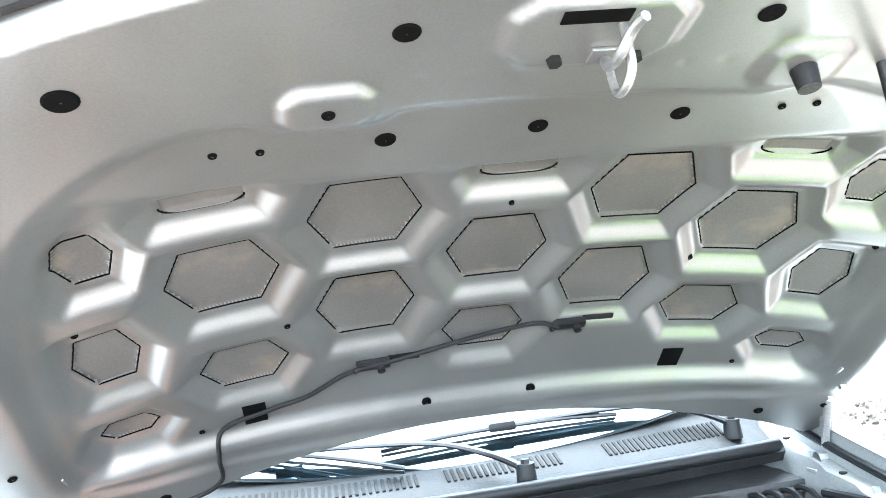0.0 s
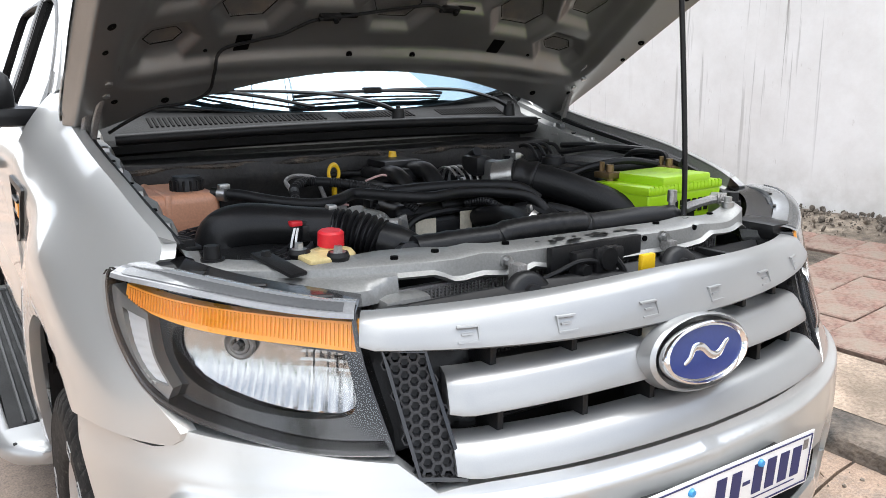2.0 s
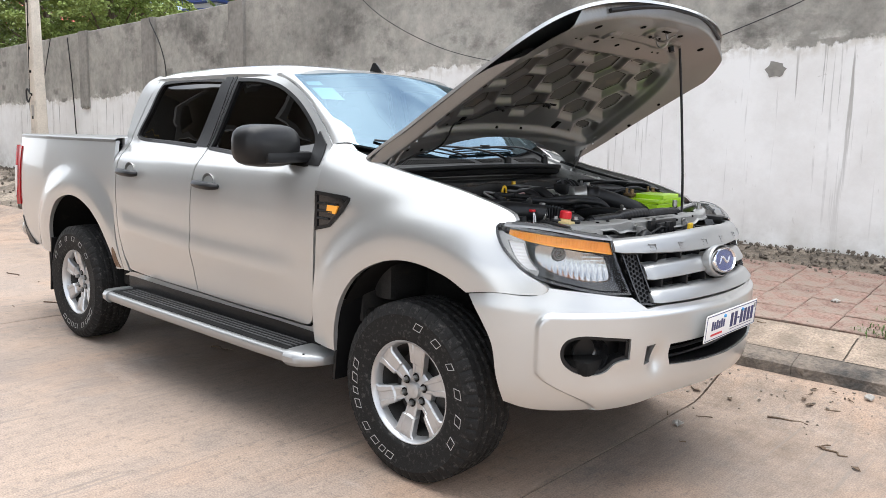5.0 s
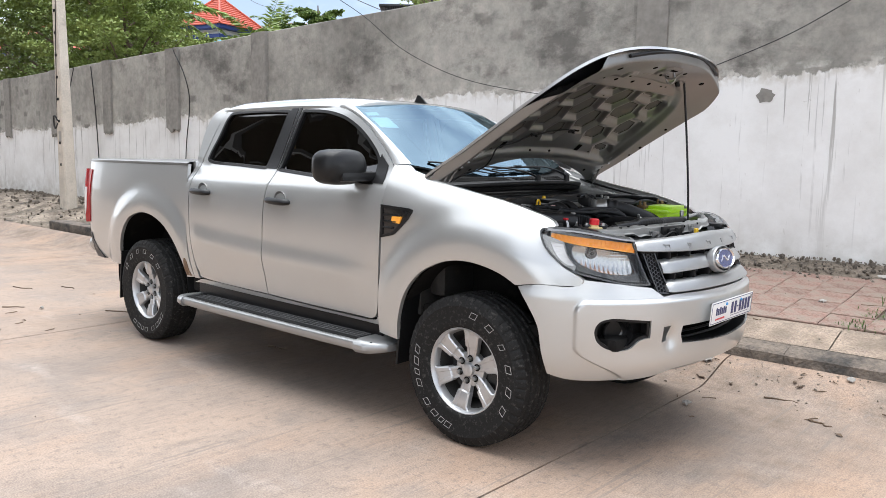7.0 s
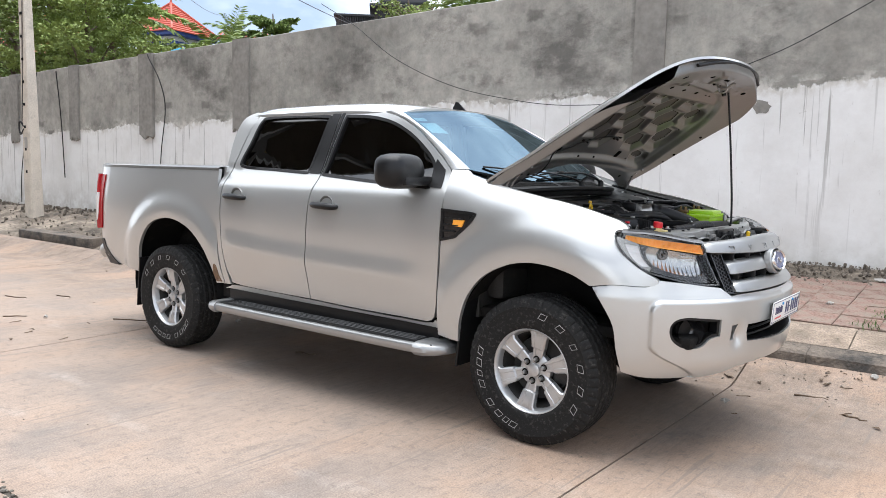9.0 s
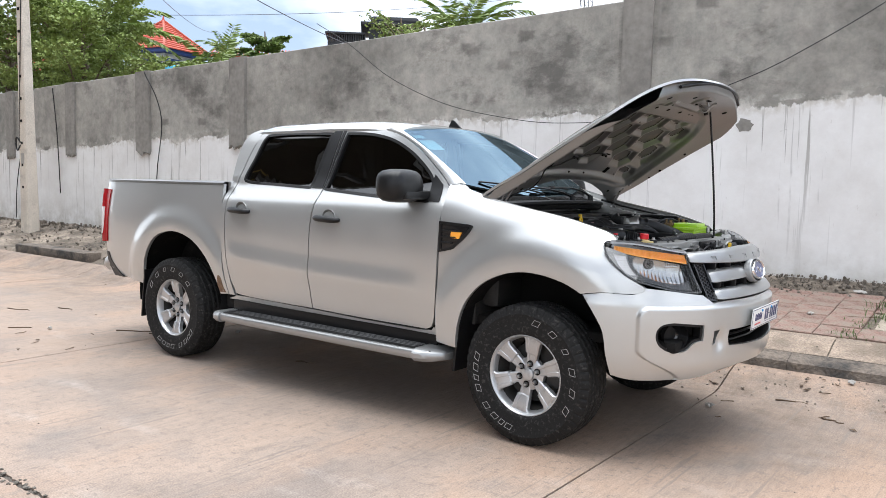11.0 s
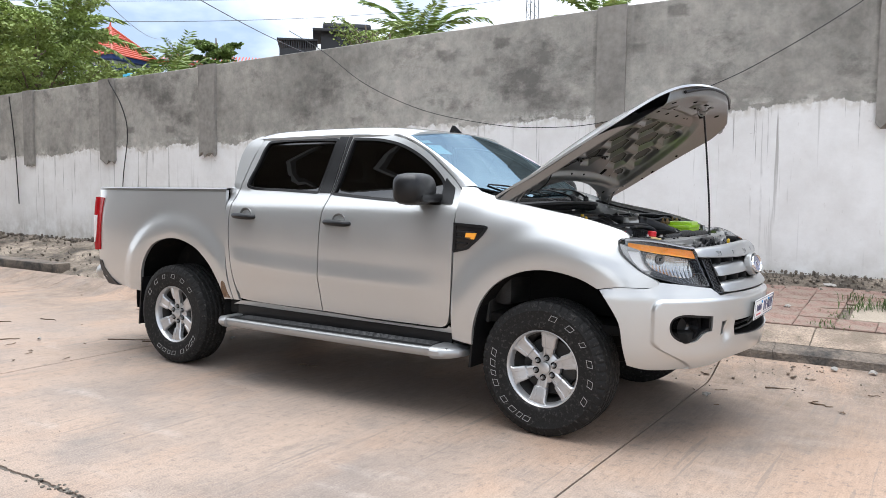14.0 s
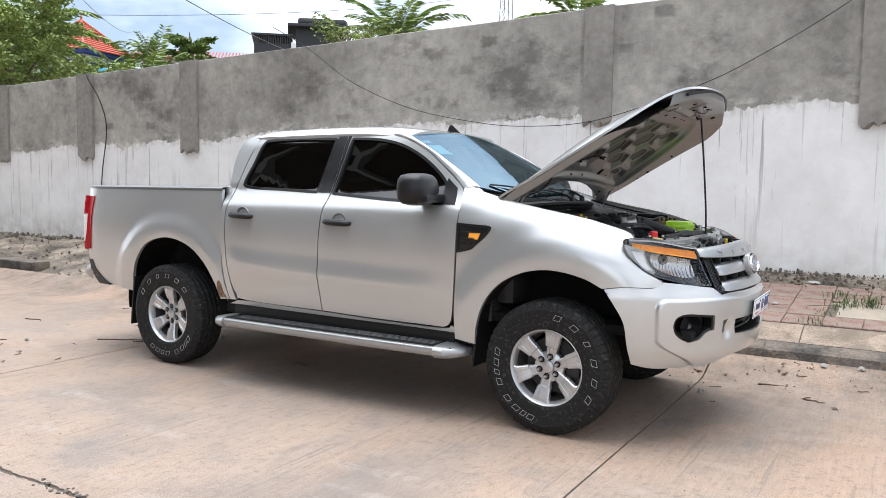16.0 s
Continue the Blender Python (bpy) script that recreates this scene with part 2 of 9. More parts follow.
def inside(loop, p):
    x, y = p
    c = False
    j = len(loop) - 1
    for i in range(len(loop)):
        (xi, yi), (xj, yj) = loop[i], loop[j]
        if (yi > y) != (yj > y) and x < (xj - xi) * (y - yi) / (yj - yi) + xi:
            c = not c
        j = i
    return c


def inside_many(loop, pts):
    q, p = np.array(loop), np.array(pts, float).reshape(-1, 2)
    r = np.roll(q, 1, axis=0)
    c = np.zeros(len(p), bool)
    for (xi, yi), (xj, yj) in zip(q, r):
        if yi != yj:
            c ^= ((yi > p[:, 1]) != (yj > p[:, 1])) & (p[:, 0] < (xj - xi) * (p[:, 1] - yi) / (yj - yi) + xi)
    return c


def panel(loop, place, cell=0.05, thick=0.02, holes=(), back=False, cell2=None, lines=()):
    """A curved sheet: the outline (and holes) in two coordinates, filled, laid out by place(a, b, off), with a rim of that thickness; lines: open runs of points that edges follow."""
    from mathutils import geometry
    pts, edges = [], []
    loops = [loop, *holes]
    for lp in loops:
        s = len(pts)
        pts += [Vector(p) for p in lp]
        edges += [(s + i, s + (i + 1) % len(lp)) for i in range(len(lp))]
    for ln in lines:
        s = len(pts)
        pts += [Vector(p) for p in ln]
        edges += [(s + i, s + i + 1) for i in range(len(ln) - 1)]
    q = np.array(loop)
    cb = cell2 or cell
    ga, gb = np.meshgrid(np.arange(q[:, 0].min() + cell * 0.5, q[:, 0].max(), cell), np.arange(q[:, 1].min() + cb * 0.5, q[:, 1].max(), cb), indexing="ij")
    cand = np.stack([ga.ravel(), gb.ravel()], 1)
    keep = inside_many(loop, cand)
    for h in holes:
        keep &= ~inside_many(h, cand)
    for lp in (*loops, *lines):
        for x, y in lp:
            keep &= np.hypot(cand[:, 0] - x, cand[:, 1] - y) > min(cell, cb) * 0.4
    pts += [Vector(c) for c in cand[keep]]
    v2, e2, f2, *_ = geometry.delaunay_2d_cdt(pts, edges, [], 0, 1e-6)
    bm = bmesh.new()
    front = [bm.verts.new(place(p.x, p.y, 0.0)) for p in v2]
    kept = []
    mid = np.array([[sum(v2[i].x for i in f) / len(f), sum(v2[i].y for i in f) / len(f)] for f in f2])
    good = inside_many(loop, mid)
    for h in holes:
        good &= ~inside_many(h, mid)
    for f, ok in zip(f2, good):
        if ok:
            kept.append(f)
            bm.faces.new([front[i] for i in f])
    if thick:
        count = {}
        for f in kept:
            for i in range(len(f)):
                k = tuple(sorted((f[i], f[(i + 1) % len(f)])))
                count[k] = count.get(k, 0) + 1
        low = {}
        for (i, j), n in count.items():
            if n == 1:
                for k in (i, j):
                    if k not in low:
                        low[k] = bm.verts.new(place(v2[k].x, v2[k].y, -thick))
                bm.faces.new([front[i], front[j], low[j], low[i]])
        if back:
            for i in range(len(v2)):
                if i not in low:
                    low[i] = bm.verts.new(place(v2[i].x, v2[i].y, -thick))
            for f in kept:
                bm.faces.new([low[i] for i in reversed(f)])
    for v in [v for v in bm.verts if not v.link_faces]:
        bm.verts.remove(v)
    return bm


def box(bm, lo, hi, bevel=0.0, m=None, seg=2):
    """A box between two corners, its edges rounded, added to bm."""
    r = bmesh.ops.create_cube(bm, size=1.0)
    vs = r["verts"]
    s = [h - l for l, h in zip(lo, hi)]
    c = [(h + l) / 2 for l, h in zip(lo, hi)]
    bmesh.ops.transform(bm, matrix=Matrix.Translation(c) @ Matrix.Diagonal((*s, 1)), verts=vs)
    if bevel:
        es = list({e for v in vs for e in v.link_edges})
        r = bmesh.ops.bevel(bm, geom=es, offset=min(bevel, 0.45 * min(map(abs, s))), segments=seg, profile=0.6, affect="EDGES")
        vs = list({v for f in r["faces"] for v in f.verts} | {v for v in vs if v.is_valid})
    if m is not None:
        bmesh.ops.transform(bm, matrix=m, verts=vs)
    return vs


def cyl(bm, a, b, r1, r2=None, n=20, caps=True):
    """A round bar or cone from a to b."""
    a, b = Vector(a), Vector(b)
    d = b - a
    m = Matrix.Translation((a + b) / 2) @ d.to_track_quat("Z", "Y").to_matrix().to_4x4()
    return bmesh.ops.create_cone(bm, cap_ends=caps, segments=n, radius1=r1, radius2=r1 if r2 is None else r2, depth=d.length, matrix=m)["verts"]


def smooth_path(points, per=8):
    out = []
    n = len(points)
    for i in range(n - 1):
        a, b, c, d = (Vector(points[max(0, min(n - 1, k))]) for k in (i - 1, i, i + 1, i + 2))
        for j in range(per):
            t = j / per
            out.append(0.5 * ((2 * b) + (c - a) * t + (2 * a - 5 * b + 4 * c - d) * t * t + (3 * b - a - 3 * c + d) * t**3))
    out.append(Vector(points[-1]))
    return out


def tube(bm, points, r, n=10, per=8, rings=None, flat=1.0):
    """A hose along a smooth path; r a number or a function of the part of the way; rings: (pitch, depth) of its bellows."""
    path = smooth_path(points, per)
    up = Vector((0, 0, 1))
    last = None
    length = 0.0
    loops = []
    for i, p in enumerate(path):
        d = (path[min(i + 1, len(path) - 1)] - path[max(i - 1, 0)]).normalized()
        s = d.cross(up)
        s = s.normalized() if s.length > 1e-3 else Vector((1, 0, 0))
        if last is not None and s.dot(last) < 0:
            s = -s
        last = s
        w = s.cross(d)
        rr = r(i / (len(path) - 1)) if callable(r) else r
        if i:
            length += (p - path[i - 1]).length
        if rings:
            rr += rings[1] * math.sin(2 * math.pi * length / rings[0])
        loops.append([bm.verts.new(p + rr * (math.cos(t) * s + flat * math.sin(t) * w)) for t in (2 * math.pi * k / n for k in range(n))])
    for a, b in zip(loops, loops[1:]):
        for k in range(n):
            bm.faces.new((a[k], a[(k + 1) % n], b[(k + 1) % n], b[k]))
    bm.faces.new(loops[0][::-1])
    bm.faces.new(loops[-1])


def lathe(bm, profile, n=48, axis="y", closed=False):
    """Turns (radius, along) points about an axis."""
    rings = []
    for k in range(n):
        t = 2 * math.pi * k / n
        c, s = math.cos(t), math.sin(t)
        rings.append([bm.verts.new({"y": (r * c, h, r * s), "z": (r * c, r * s, h), "x": (h, r * c, r * s)}[axis]) for r, h in profile])
    m = len(profile)
    for k in range(n):
        a, b = rings[k], rings[(k + 1) % n]
        for i in range(m if closed else m - 1):
            j = (i + 1) % m
            if (a[i].co - b[i].co).length < 1e-7:
                bm.faces.new((a[i], a[j], b[j]))
            elif (a[j].co - b[j].co).length < 1e-7:
                bm.faces.new((a[i], a[j], b[i]))
            else:
                bm.faces.new((a[i], a[j], b[j], b[i]))


def made(*steps):
    """A fresh bmesh after the given steps."""
    bm = bmesh.new()
    for s in steps:
        s(bm)
    return bm


def group(name, label, category, place=(0, 0, 0), grp="", kind=""):
    ob = new(name)
    ob.empty_display_size = 0.2
    ob.location = place
    return tagged(ob, label, category, grp, kind)


# ---- the place: road, kerb, pavement, wall ----
def ramp(pos_cols, n, l, fac):
    r = n.new("ShaderNodeValToRGB")
    e = r.color_ramp.elements
    e[0].position, e[0].color = pos_cols[0][0], (*pos_cols[0][1], 1)
    e[1].position, e[1].color = pos_cols[-1][0], (*pos_cols[-1][1], 1)
    for p, c in pos_cols[1:-1]:
        q = e.new(p)
        q.color = (*c, 1)
    l.new(fac, r.inputs["Fac"])
    return r.outputs["Color"]


def noise_tex(n, l, vec, scale, detail=5, rough=0.55, stretch=None):
    if stretch:
        mp = n.new("ShaderNodeMapping")
        mp.inputs["Scale"].default_value = stretch
        l.new(vec, mp.inputs["Vector"])
        vec = mp.outputs["Vector"]
    t = n.new("ShaderNodeTexNoise")
    t.inputs["Scale"].default_value, t.inputs["Detail"].default_value, t.inputs["Roughness"].default_value = scale, detail, rough
    l.new(vec, t.inputs["Vector"])
    return t.outputs["Fac"]


def mix_col(n, l, fac, a, b, mode="MIX"):
    m = n.new("ShaderNodeMix")
    m.data_type, m.blend_type = "RGBA", mode
    for i, v in ((0, fac), (6, a), (7, b)):
        if isinstance(v, (int, float)):
            m.inputs[i].default_value = v
        elif isinstance(v, tuple):
            m.inputs[i].default_value = (*v, 1)
        else:
            l.new(v, m.inputs[i])
    return m.outputs[2]


def span(n, l, fac, a, b, lo=0.0, hi=1.0):
    m = n.new("ShaderNodeMapRange")
    m.inputs[1].default_value, m.inputs[2].default_value, m.inputs[3].default_value, m.inputs[4].default_value = a, b, lo, hi
    l.new(fac, m.inputs[0])
    return m.outputs[0]


def add_bump(n, l, b, height, strength, dist):
    bp = n.new("ShaderNodeBump")
    bp.inputs["Strength"].default_value, bp.inputs["Distance"].default_value = strength, dist
    l.new(height, bp.inputs["Height"])
    l.new(bp.outputs[0], b.inputs["Normal"])


def world_vec(n):
    return n.new("ShaderNodeNewGeometry").outputs["Position"]


# concrete road: pinkish dust over pale grey, brushed across, with stains
CONCRETE, n, l, b = node_mat("dusty_concrete")
v = world_vec(n)
base = ramp([(0.32, (0.215, 0.182, 0.160)), (0.5, (0.34, 0.265, 0.213)), (0.68, (0.43, 0.32, 0.243))], n, l, noise_tex(n, l, v, 0.55, 6, 0.6))
stain = span(n, l, noise_tex(n, l, v, 1.3, 8, 0.62), 0.53, 0.66, 0.0, 0.6)
base = mix_col(n, l, stain, base, (0.235, 0.205, 0.183))
pale = span(n, l, noise_tex(n, l, v, 2.2, 6, 0.6, (0.5, 1.4, 1)), 0.58, 0.75, 0.0, 0.5)
base = mix_col(n, l, pale, base, (0.48, 0.415, 0.365))
rsep = n.new("ShaderNodeSeparateXYZ")
l.new(v, rsep.inputs[0])
wander = n.new("ShaderNodeMath")
wander.operation = "ADD"
l.new(rsep.outputs[1], wander.inputs[0])
l.new(span(n, l, noise_tex(n, l, v, 1.1, 7, 0.65), 0.3, 0.7, -1.1, 1.1), wander.inputs[1])
silt = span(n, l, wander.outputs[0], -0.9, 1.4, 0.0, 0.85)
base = mix_col(n, l, silt, base, ramp([(0.35, (0.135, 0.10, 0.074)), (0.65, (0.29, 0.22, 0.17))], n, l, noise_tex(n, l, v, 5, 8, 0.7)))
soot = span(n, l, noise_tex(n, l, v, 2.6, 9, 0.7, (1.0, 0.5, 1)), 0.57, 0.70, 0.0, 0.6)
base = mix_col(n, l, soot, base, (0.19, 0.168, 0.15))
warm = span(n, l, noise_tex(n, l, v, 0.9, 5, 0.6, (1, 0.6, 1)), 0.50, 0.64, 0.0, 0.62)
base = mix_col(n, l, warm, base, (0.41, 0.28, 0.198))
pit = span(n, l, noise_tex(n, l, v, 17, 7, 0.75), 0.52, 0.64, 0.0, 0.62)
base = mix_col(n, l, pit, base, (0.20, 0.165, 0.14))
speck = span(n, l, noise_tex(n, l, v, 42, 4, 0.6), 0.63, 0.70, 0.0, 0.75)
base = mix_col(n, l, speck, base, (0.20, 0.165, 0.135))
brush = noise_tex(n, l, v, 46, 4, 0.6, (1.0, 0.10, 1.0))
brush2 = noise_tex(n, l, v, 120, 3, 0.6)
base = mix_col(n, l, 0.5, base, ramp([(0.36, (0.84, 0.84, 0.84)), (0.64, (1.1, 1.1, 1.1))], n, l, brush), "MULTIPLY")
base = mix_col(n, l, 0.6, base, ramp([(0.34, (0.58, 0.58, 0.58)), (0.66, (1.3, 1.3, 1.3))], n, l, brush2), "MULTIPLY")
score = span(n, l, noise_tex(n, l, v, 26, 3, 0.5, (1.0, 0.03, 1.0)), 0.63, 0.68, 0.0, 0.5)
base = mix_col(n, l, score, base, (0.20, 0.17, 0.145))
l.new(base, b.inputs["Base Color"])
b.inputs["Roughness"].default_value = 0.78
b.inputs["Specular IOR Level"].default_value = 0.3
add_bump(n, l, b, brush2, 0.5, 0.006)

# bare earth and dust
EARTH, n, l, b = node_mat("dusty_earth")
v = world_vec(n)
base = ramp([(0.36, (0.07, 0.058, 0.045)), (0.5, (0.19, 0.155, 0.12)), (0.64, (0.36, 0.30, 0.235))], n, l, noise_tex(n, l, v, 1.6, 9, 0.66))
base = mix_col(n, l, 0.8, base, ramp([(0.36, (0.45, 0.45, 0.45)), (0.64, (1.4, 1.4, 1.4))], n, l, noise_tex(n, l, v, 20, 8, 0.75)), "MULTIPLY")
l.new(base, b.inputs["Base Color"])
b.inputs["Roughness"].default_value = 0.95
add_bump(n, l, b, noise_tex(n, l, v, 22, 8, 0.7), 0.8, 0.03)

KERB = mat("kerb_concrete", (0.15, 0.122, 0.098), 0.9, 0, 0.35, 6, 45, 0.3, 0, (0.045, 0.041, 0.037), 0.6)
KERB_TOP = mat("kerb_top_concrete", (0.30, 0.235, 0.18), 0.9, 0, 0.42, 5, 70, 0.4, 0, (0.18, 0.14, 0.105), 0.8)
PAVER = mat("red_paver", (0.235, 0.13, 0.102), 0.9, 0, 0.5, 7, 45, 0.3, 0, (0.235, 0.188, 0.15), 0.9, 0.5, 0.28)
STONE = mat("rubble", (0.20, 0.168, 0.135), 0.95, 0, 0.3, 9, 60, 0.3, 0, (0.40, 0.37, 0.33), 0.15, 0.5, 0.6)
TWIG = mat("dry_twig", (0.11, 0.075, 0.05), 0.9, 0, 0.3, 20, 90, 0.1, 0, None, 0, 0.3, 0.3)
LITTER = mat("pale_litter", (0.36, 0.34, 0.31), 0.8, 0, 0.15, 12, 90, 0.1)
GRASS = mat("weed_leaf", (0.07, 0.115, 0.03), 0.75, 0, 0.3, 20, 90, 0.0, 0, None, 0, 0.3, 0.3)


def road_z(y):
    return 0.0 if y < 0.95 else 0.128 * smooth_step(0.95, 1.5, y)


def walk_z(x, y):
    """Height of the pavement between kerb and wall."""
    h = 0.212 + 0.115 * smooth_step(1.5, 2.0, y) + 0.105 * max(0, y - 2.0)
    return h * (1 + 0.022 * min(0, x - 1)) + 0.06 * smooth_step(3.42, 3.85, y)


ground = bmesh.new()
bmesh.ops.create_grid(ground, x_segments=8, y_segments=8, size=900)
bmesh.ops.translate(ground, verts=ground.verts, vec=(0, 0, -0.06))
tagged(part("ground", ground, EARTH, None, "", False), "flat bare earth reaching the horizon", "ground", "", "structure")

road = group("road", "concrete road of large dusty slabs", "road", (0, 0, 0), "", "structure")
rng = random.Random(11)
xs = [0.455 + 4.4 * k for k in range(-9, 5)]
ys = [-14.0, -10.2, -6.55, -2.885, 1.5]
for i in range(len(xs) - 1):
    for j in range(len(ys) - 1):
        bm = bmesh.new()
        g = 0.006
        ragged = j in (2, 3) and -9 < xs[i] < 3
        nx = 176 if ragged else 44
        yy = [ys[j] + g + (ys[j + 1] - ys[j] - 2 * g) * k / 16 for k in range(17)]
        if j == 3:
            yy = [ys[j] + g, -1.5, 0.0, 0.6, 0.9, 1.0, 1.1, 1.2, 1.3, 1.4, 1.5]
        wob = random.Random(i * 7 + j)
        off = [wob.uniform(-0.006, 0.014) for _ in range(nx + 1)]
        if ragged:
            off = [0.030 * max(0.0, noise.noise((k * 0.09 + i * 16, j * 3.1, 0)) + 0.25) + wob.uniform(-0.004, 0.010) for k in range(nx + 1)]
        rows = []
        for k in range(nx + 1):
            x = xs[i] + g + (xs[i + 1] - xs[i] - 2 * g) * k / nx
            row = []
            for m, y in enumerate(yy):
                e = off[k] if m == 0 else -off[k] if ragged and j == 2 and m == len(yy) - 1 else 0
                row.append(bm.verts.new((x, y + e, road_z(y))))
            rows.append(row)
        for a, c in zip(rows, rows[1:]):
            for m in range(len(yy) - 1):
                bm.faces.new((a[m], c[m], c[m + 1], a[m + 1]))
        edge = [e for e in bm.edges if e.is_boundary]
        ext = bmesh.ops.extrude_edge_only(bm, edges=edge)
        bmesh.ops.translate(bm, verts=[q for q in ext["geom"] if isinstance(q, bmesh.types.BMVert)], vec=(0, 0, -0.09))
        part("slab", bm, CONCRETE, road, "", False)
JOINT = mat("joint_dirt", (0.10, 0.085, 0.07), 0.95, 0, 0.3, 20, 90, 0.2)
bm = bmesh.new()
for x in xs:
    box(bm, (x - 0.02, -14, -0.05), (x + 0.02, 1.45, -0.008))
for y in ys[1:-1]:
    box(bm, (xs[0], y - 0.02, -0.05), (xs[-1], y + 0.02, -0.008))
part("joint_fill", bm, JOINT, road, "", False)

# crumbs lying in the broken joint
bm = bmesh.new()
for k in range(420):
    x, y, r = rng.uniform(-6, 3.5), -2.885 + rng.gauss(0, 0.018), rng.uniform(0.004, 0.013)
    if noise.noise((x * 1.2, 2.0, 0)) < -0.1:
        continue
    q = bmesh.ops.create_icosphere(bm, subdivisions=1, radius=r)["verts"]
    for p in q:
        p.co = Vector((x + p.co.x * rng.uniform(0.7, 1.4), y + p.co.y * rng.uniform(0.7, 1.3), 0.002 + p.co.z * rng.uniform(0.5, 0.9)))
CRUMB = mat("joint_crumb", (0.13, 0.115, 0.095), 0.95, 0, 0.3, 9, 60, 0.2, 0, (0.30, 0.27, 0.23), 0.3, 0.5, 0.5)
part("joint_crumbs", bm, CRUMB, road, "", False)["kind"] = "stuff"

# kerb blocks
kerb = group("kerb", "worn concrete kerb along the road", "kerb", (0, 0, 0), "", "structure")
x = -4.6
while x < 14:
    ln = rng.uniform(0.9, 1.3)
    bm = bmesh.new()
    wob = rng.uniform(-0.006, 0.006)
    rows = []
    m = 26
    for i in range(m + 1):
        xx = x + 0.0015 + (ln - 0.003) * i / m
        q = noise.noise((xx * 5, 0.3, 0)) * 0.012 + noise.noise((xx * 17, 0.9, 0)) * 0.008
        c = 0.020 * max(0.0, noise.noise((xx * 2.3, 5.0, 0)))
        r = [(1.498 + wob - 0.02 - q, 0.05), (1.494 + wob - 0.5 * q, 0.10 + q * 0.4), (1.503 + wob + q, 0.150), (1.510 + wob + c + q, 0.186 - c), (1.534 + c + q * 0.6, 0.206 - c * 0.5), (1.575, 0.214 + q * 0.2), (1.66, walk_z(xx, 1.66) + 0.004)]
        rows.append([bm.verts.new((xx, y, z)) for y, z in r])
    for a, c in zip(rows, rows[1:]):
        for k in range(6):
            bm.faces.new((a[k], c[k], c[k + 1], a[k + 1]))
    bm.faces.new(rows[0])
    bm.faces.new(rows[-1][::-1])
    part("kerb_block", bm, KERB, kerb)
    x += ln
# a short loose stretch of kerb further back
bm = bmesh.new()
box(bm, (-11.6, 1.75, 0.05), (-9.4, 2.05, 0.21), 0.03)
tagged(part("kerb_stone", bm, KERB), "broken kerb stone lying at the road edge", "kerb stone")

# pavement sheet: concrete strip by the kerb, earth behind, uneven where it was never laid
bm = bmesh.new()
nx, ny = 420, 50
rows = []
for i in range(nx + 1):
    x = -46 + 62 * i / nx
    row = []
    for j in range(ny + 1):
        y = (1.62 if x > -4.7 else 1.2) + ((3.96 if x > -4.7 else 3.96) - (1.62 if x > -4.7 else 1.2)) * j / ny
        z = walk_z(x, y) - 0.012
        if x <= -4.7:
            z = (0.02 + 0.33 * smooth_step(1.25, 3.6, y)) + 0.06 * noise.noise((x * 1.1, y * 1.6, 0)) + 0.04 * noise.noise((x * 4, y * 4, 3)) + 0.02 * noise.noise((x * 11, y * 11, 5))
        row.append(bm.verts.new((x, y, z)))
    rows.append(row)
for a, c in zip(rows, rows[1:]):
    for m in range(ny):
        bm.faces.new((a[m], c[m], c[m + 1], a[m + 1]))
tagged(part("pavement", bm, EARTH), "uneven dusty pavement along the wall", "pavement", "", "structure")
bm = bmesh.new()
for k in range(10):
    x0 = -4.5 + 1.85 * k
    vs = []
    for i in range(5):
        for j in range(5):
            xx, yy = x0 + 1.84 * i / 4, 1.64 + 0.34 * j / 4
            vs.append(bm.verts.new((xx, yy, walk_z(xx, yy) + 0.006)))
    for i in range(4):
        for j in range(4):
            bm.faces.new((vs[i * 5 + j], vs[i * 5 + j + 5], vs[i * 5 + j + 6], vs[i * 5 + j + 1]))
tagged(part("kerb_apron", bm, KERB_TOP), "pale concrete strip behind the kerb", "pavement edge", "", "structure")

# wall: grey render above, peeling white paint below with runs and damp
WALL, n, l, b = node_mat("two_tone_wall")
v = world_vec(n)
sep = n.new("ShaderNodeSeparateXYZ")
l.new(v, sep.inputs[0])


def calc(op, a, c):
    m = n.new("ShaderNodeMath")
    m.operation = op
    for i, q in enumerate((a, c)):
        if isinstance(q, (int, float)):
            m.inputs[i].default_value = q
        else:
            l.new(q, m.inputs[i])
    return m.outputs[0]


line = calc("ADD", 2.305, calc("MULTIPLY", sep.outputs[0], 0.0245))
rag = calc("MULTIPLY", calc("SUBTRACT", noise_tex(n, l, v, 1.9, 2, 0.5, (1, 1, 0.3)), 0.5), 0.30)
rag2 = calc("MULTIPLY", calc("SUBTRACT", noise_tex(n, l, v, 11, 7, 0.65, (1, 1, 0.5)), 0.5), 0.16)
above = calc("SUBTRACT", sep.outputs[2], calc("ADD", line, calc("ADD", rag, rag2)))
edge = span(n, l, above, -0.004, 0.012)
grey = ramp([(0.30, (0.20, 0.186, 0.168)), (0.48, (0.35, 0.327, 0.295)), (0.70, (0.47, 0.44, 0.395))], n, l, noise_tex(n, l, v, 0.9, 8, 0.62))
grey = mix_col(n, l, 0.7, grey, ramp([(0.3, (0.55, 0.62, 0.62)), (0.7, (1.28, 1.28, 1.28))], n, l, noise_tex(n, l, v, 7, 10, 0.75)), "MULTIPLY")
blot_n = n.new("ShaderNodeTexVoronoi")
blot_n.distance = "CHEBYCHEV"
blot_n.inputs["Scale"].default_value = 2.1
mp = n.new("ShaderNodeMapping")
mp.inputs["Scale"].default_value = (1.0, 1.0, 1.9)
l.new(v, mp.inputs["Vector"])
l.new(mp.outputs["Vector"], blot_n.inputs["Vector"])
